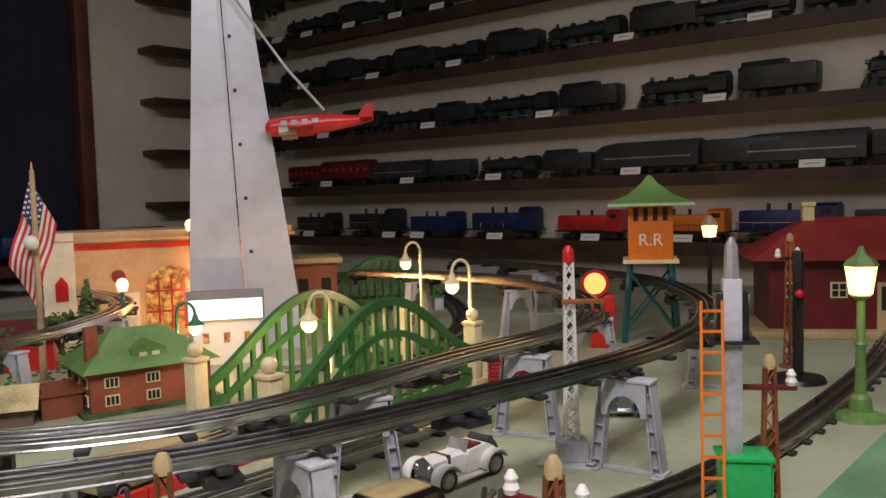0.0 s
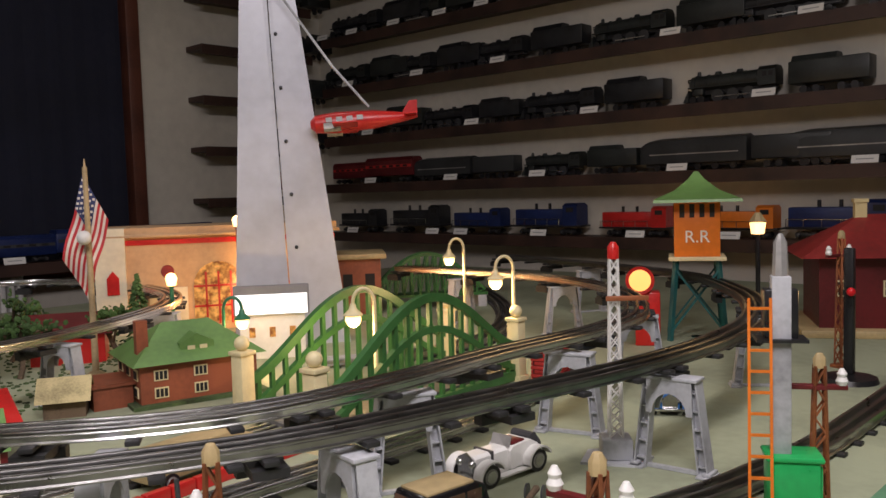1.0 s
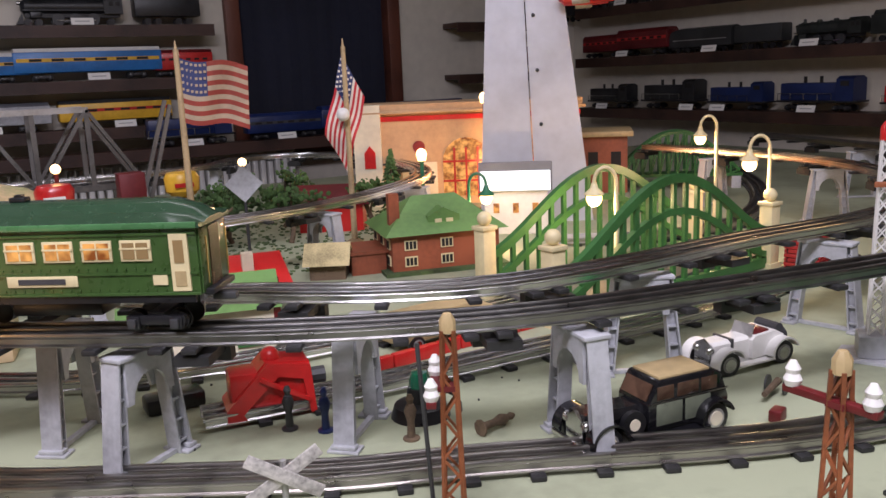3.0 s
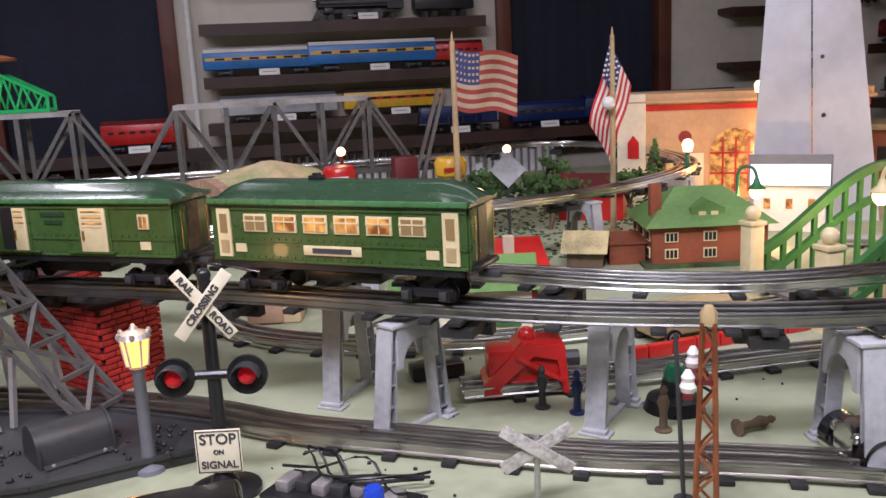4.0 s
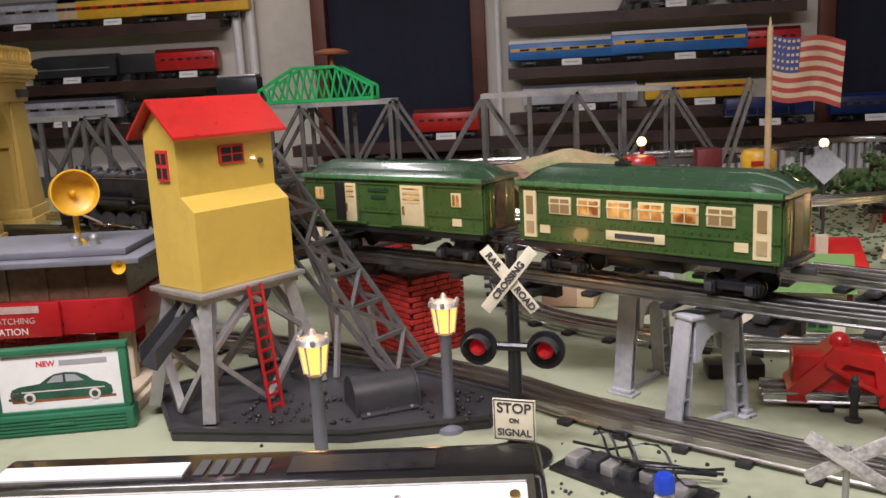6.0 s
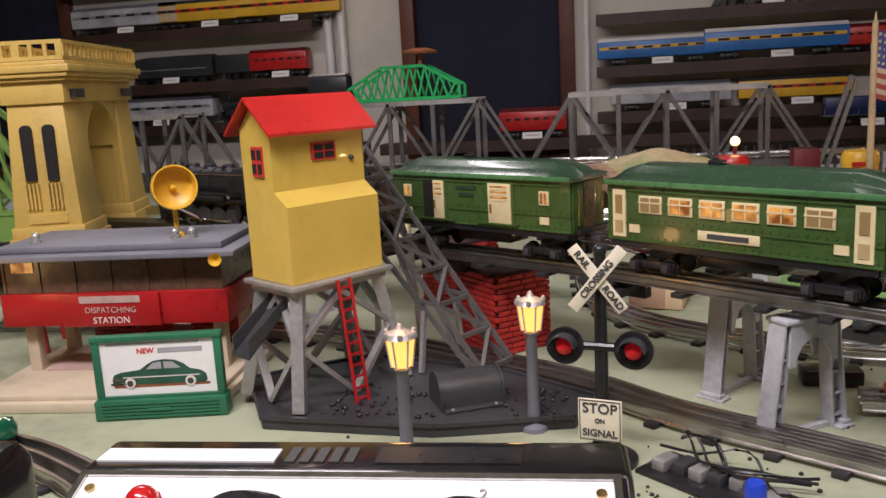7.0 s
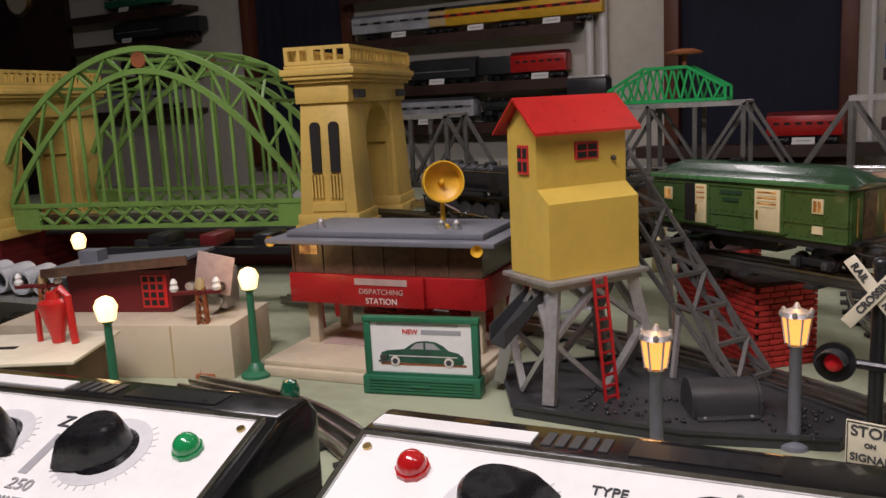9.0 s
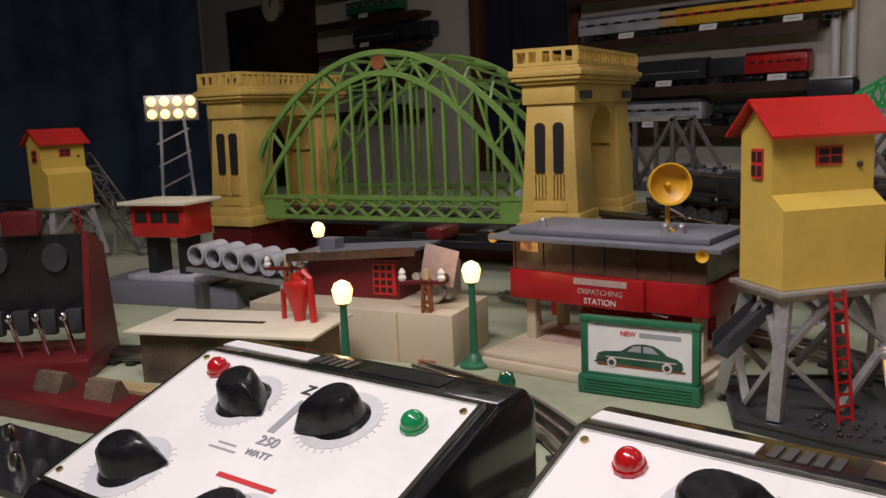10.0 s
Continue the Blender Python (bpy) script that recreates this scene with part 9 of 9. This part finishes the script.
# ---- loading platforms near the transformers ----
lp = thing("loading_platform", "sand-coloured loading platform box", "platform", pose(-0.865, 0.745, 0, 0, 0, 18))
part("box", box(B(), (0, 0, 0.034), (0.32, 0.12, 0.068), bevel=0.001), "sand", lp)
for k in range(3):
    part("panel_line", box(B(), (-0.08 + k * 0.08, -0.0603, 0.034), (0.0015, 0.0012, 0.066)), "tan", lp)
mh = thing("loader_house", "red toy loader house with a dark sloping roof", "toy house", pose(-0.90, 0.775, 0.0685, 0, 0, 18))
part("wall", box(B(), (0, 0, 0.028), (0.15, 0.07, 0.056)), "darkred", mh)
wn2 = part("window_grid", box(B(), (0.052, -0.0355, 0.028), (0.036, 0.002, 0.044)), "red", mh)
for i in range(4):
    for j in range(3):
        part("pane", box(B(), (0.040 + j * 0.0105, -0.0368, 0.013 + i * 0.0105), (0.007, 0.001, 0.007)), "void", wn2)
part("roof", prism(B(), [(-0.10, 0.056), (0.10, 0.068), (0.10, 0.072), (-0.10, 0.060)], -0.05, 0.05), "slate", mh)
part("vent_box", box(B(), (-0.055, 0.0, 0.070), (0.028, 0.024, 0.018)), "slate", mh)
part("roof_beam", prism(B(), [(-0.10, 0.050), (0.11, 0.066), (0.11, 0.078), (-0.10, 0.062)], -0.054, -0.050), "smoked", mh)
mc = thing("loader_machine", "silver and pinkish toy loader machine with rollers", "machine", pose(-0.765, 0.79, 0.0685, 0, 0, 18))
part("side_plate", box(B(), (0, -0.02, 0.055), (0.05, 0.003, 0.05), pose(0, 0, 0, 0, 12, 0), bevel=0.001), "pinksteel", mc)
part("roller", rod(B(), (0, -0.022, 0.018), (0, 0.03, 0.018), 0.017, seg=20), "chrome", mc)
part("frame", box(B(), (0.0, 0.01, 0.03), (0.04, 0.04, 0.05), bevel=0.002), "silver", mc)
for s in (-1, 1):
    part("roller", rod(B(), (s * 0.022, -0.026, 0.038), (s * 0.022, -0.02, 0.038), 0.006), "chrome", mc)
gr = thing("loading_gantry", "black and red toy gantry frame on four legs", "gantry", pose(-0.90, 0.93, 0, 0, 0, 14))
part("beam", box(B(), (0, 0, 0.118), (0.36, 0.012, 0.010)), "black", gr)
part("beam", box(B(), (0, 0.07, 0.118), (0.36, 0.012, 0.010)), "black", gr)
for sx in (-0.17, 0.17):
    for yy in (0, 0.07):
        part("leg", bar(B(), (sx, yy, 0), (sx * 0.95, yy, 0.115), 0.009), "red", gr)
for k in range(3):
    part("carriage", box(B(), (-0.1 + k * 0.09, 0.035, 0.132), (0.03, 0.06, 0.018), bevel=0.003), "darkred" if k % 2 else "black", gr)
wd = thing("white_platform", "low loading shed with a pale flat top and dark brown sides", "platform", pose(-0.895, 0.555, 0, 0, 0, 27))
part("side_wall", box(B(), (0, 0, 0.033), (0.23, 0.10, 0.066)), "bark", wd)
part("top_plate", box(B(), (0, 0, 0.068), (0.26, 0.125, 0.004), bevel=0.001), "ivory", wd)
part("slot", box(B(), (-0.03, 0.0, 0.0702), (0.13, 0.010, 0.0008)), "void", wd)
fu = thing("red_funnel", "red plastic toy hopper funnel with pipe arms", "hopper", pose(-0.835, 0.605, 0.0705, 0, 0, 10))
part("cone", lathe(B(), [(0.001, 0.0), (0.007, 0.0), (0.008, 0.008), (0.018, 0.042), (0.018, 0.048), (0.009, 0.052), (0.008, 0.060), (0.001, 0.060)], 16), "red", fu)
part("pipe", tube(B(), [(0, 0, 0.057), (0.012, 0, 0.064), (0.020, 0, 0.055), (0.024, 0, 0.0)], 0.0045), "red", fu)
part("pipe", tube(B(), [(-0.014, 0, 0.046), (-0.026, 0, 0.035), (-0.027, 0, 0.0)], 0.0035), "red", fu)
cv = thing("culvert_rack", "rack of grey toy culvert pipes on a sloping ramp", "culvert rack", pose(-1.16, 0.80, 0, 0, 0, 18))
part("ramp", prism(B(), [(-0.16, 0.07), (0.16, 0.045), (0.16, 0.052), (-0.16, 0.077)], -0.04, 0.04), "silver", cv)
for k in range(8):
    x2 = -0.14 + k * 0.038
    part("culvert_pipe", lathe(B(), [(0.017, -0.036), (0.018, -0.036), (0.018, 0.036), (0.017, 0.036), (0.0145, 0.036), (0.0145, -0.036)], 14, (0, 0, 0)), "trestle", cv, "", pose(x2, 0, 0.098 - k * 0.003, 90, 0, 0))
for sx in (-0.14, 0.14):
    part("support", box(B(), (sx, 0, 0.022), (0.02, 0.07, 0.0465)), "pewter", cv)
cab = thing("control_cabin", "red toy control cabin on black posts over a dark base", "cabin", pose(-1.42, 0.76, 0, 0, 0, 22))
part("base", box(B(), (0.02, 0, 0.02), (0.32, 0.14, 0.04), bevel=0.002), "slate", cab)
part("plinth", box(B(), (0, 0, 0.045), (0.15, 0.09, 0.010), bevel=0.001), "trestle", cab)
for s in (-1, 1):
    part("post", box(B(), (s * 0.035, 0, 0.085), (0.022, 0.04, 0.072)), "black", cab)
part("cabin_body", box(B(), (0, 0, 0.150), (0.12, 0.08, 0.060), bevel=0.002), "red", cab)
part("roof", box(B(), (0, 0, 0.183), (0.15, 0.11, 0.006), bevel=0.001), "ivory", cab)
for k in range(3):
    part("window", box(B(), (-0.036 + k * 0.036, -0.0405, 0.158), (0.026, 0.002, 0.020)), "void", cab)
cab2 = thing("retaining_wall", "long dark red wooden retaining wall under the arch bridge", "wall", pose(-1.30, 1.32, 0, 0, 0, 15.6))
part("boards", box(B(), (0, 0, 0.047), (0.66, 0.02, 0.09)), "darkred", cab2)
part("cap_rail", box(B(), (0, -0.004, 0.093), (0.66, 0.03, 0.004)), "gunmetal", cab2)
# second coal tower in the distance, floodlights
far_tower = copy_thing(bpy.data.objects["coal_tower"], pose(-2.02, 0.78, 0, 0, 0, 100))
fl = thing("floodlight_tower", "toy floodlight tower with two rows of glowing lamps", "floodlight", pose(-2.10, 1.16, 0, 0, 0, 60))
for sx in (-0.03, 0.03):
    part("post", bar(B(), (sx * 1.6, 0, 0), (sx, 0, 0.34), 0.008), "silver", fl)
for k in range(5):
    part("brace", bar(B(), (-0.045, 0, 0.03 + k * 0.06), (0.042, 0, 0.07 + k * 0.06), 0.005), "silver", fl)
part("lamp_bank", box(B(), (0, 0.012, 0.366), (0.14, 0.02, 0.07), bevel=0.003), "silver", fl)
for i in range(2):
    for k in range(4):
        part("flood_lamp", ball(B(), (-0.051 + k * 0.034, -0.004, 0.350 + i * 0.034), 0.0125), "bulb", fl)
# lever frame and red platform by the viewer
lv = thing("lever_frame", "dark red lever frame with black and steel signal levers", "lever frame", pose(-1.155, 0.39, 0, 0, 0, 45) @ Matrix.Diagonal((1.0, 1.0, 1.12, 1)))
part("base", box(B(), (0, 0, 0.012), (0.20, 0.12, 0.024), bevel=0.003), "darkred", lv)
for s in (-1, 1):
    part("side_frame", prism(B(), [(-0.05, 0.024), (0.05, 0.024), (0.03, 0.15), (-0.02, 0.17)], s * 0.098 - 0.004, s * 0.098 + 0.004, "x"), "darkred", lv)
part("back_panel", box(B(), (0, 0.025, 0.105), (0.188, 0.01, 0.115)), "black", lv)
for k in range(5):
    xk = -0.07 + k * 0.035
    part("lever", rod(ball(B(), (xk, -0.048, 0.075), 0.006), (xk, -0.02, 0.02), (xk, -0.046, 0.072), 0.003), "chrome", lv)
    part("lever_plate", box(B(), (xk, -0.012, 0.062), (0.022, 0.012, 0.03), bevel=0.002), "gunmetal", lv)
for k in range(2):
    part("gauge", lathe(B(), [(0.001, 0), (0.018, 0), (0.017, 0.005), (0.001, 0.005)], 18), "gunmetal", lv, "", pose(-0.04 + k * 0.08, 0.019, 0.135, 90, 0, 0))
part("finial", ball(box(B(), (0.0, 0.02, 0.178), (0.05, 0.02, 0.03), bevel=0.004), (-0.05, 0.01, 0.175), 0.010), "darkred", lv)
rp = thing("red_platform", "low dark red toy platform with two brown ridge blocks", "platform", pose(-0.92, 0.36, 0, 0, 0, 16))
part("deck", box(B(), (0, 0, 0.012), (0.26, 0.09, 0.024), bevel=0.002), "darkred", rp)
part("plank", box(B(), (0.05, 0.03, 0.026), (0.14, 0.025, 0.004)), "tan", rp)
for u in (-0.05, 0.035):
    part("ridge_block", prism(B(), [(-0.014, 0.024), (0.014, 0.024), (0.004, 0.044), (-0.004, 0.044)], u - 0.022, u + 0.022, "x"), "bark", rp)
mcl = thing("machine_cluster", "cluster of small dark metal relays and terminals", "relay", pose(-0.83, 0.25, 0, 0, 0, 10))
part("base", box(B(), (0, 0, 0.004), (0.2, 0.1, 0.008)), "black", mcl)
for k in range(10):
    part("terminal", lathe(B(), [(0.001, 0), (0.008, 0), (0.007, 0.012), (0.004, 0.018), (0.001, 0.018)], 10, (-0.085 + (k % 5) * 0.04, -0.02 + (k // 5) * 0.04, 0.008)), "gunmetal" if k % 3 else "chrome", mcl)
gbx = thing("green_drum", "small bright green toy drum", "drum", pose(-1.30, 0.55, 0))
part("drum", lathe(B(), [(0.001, 0), (0.02, 0), (0.02, 0.06), (0.018, 0.063), (0.001, 0.063)], 16), "brightgreen", gbx)
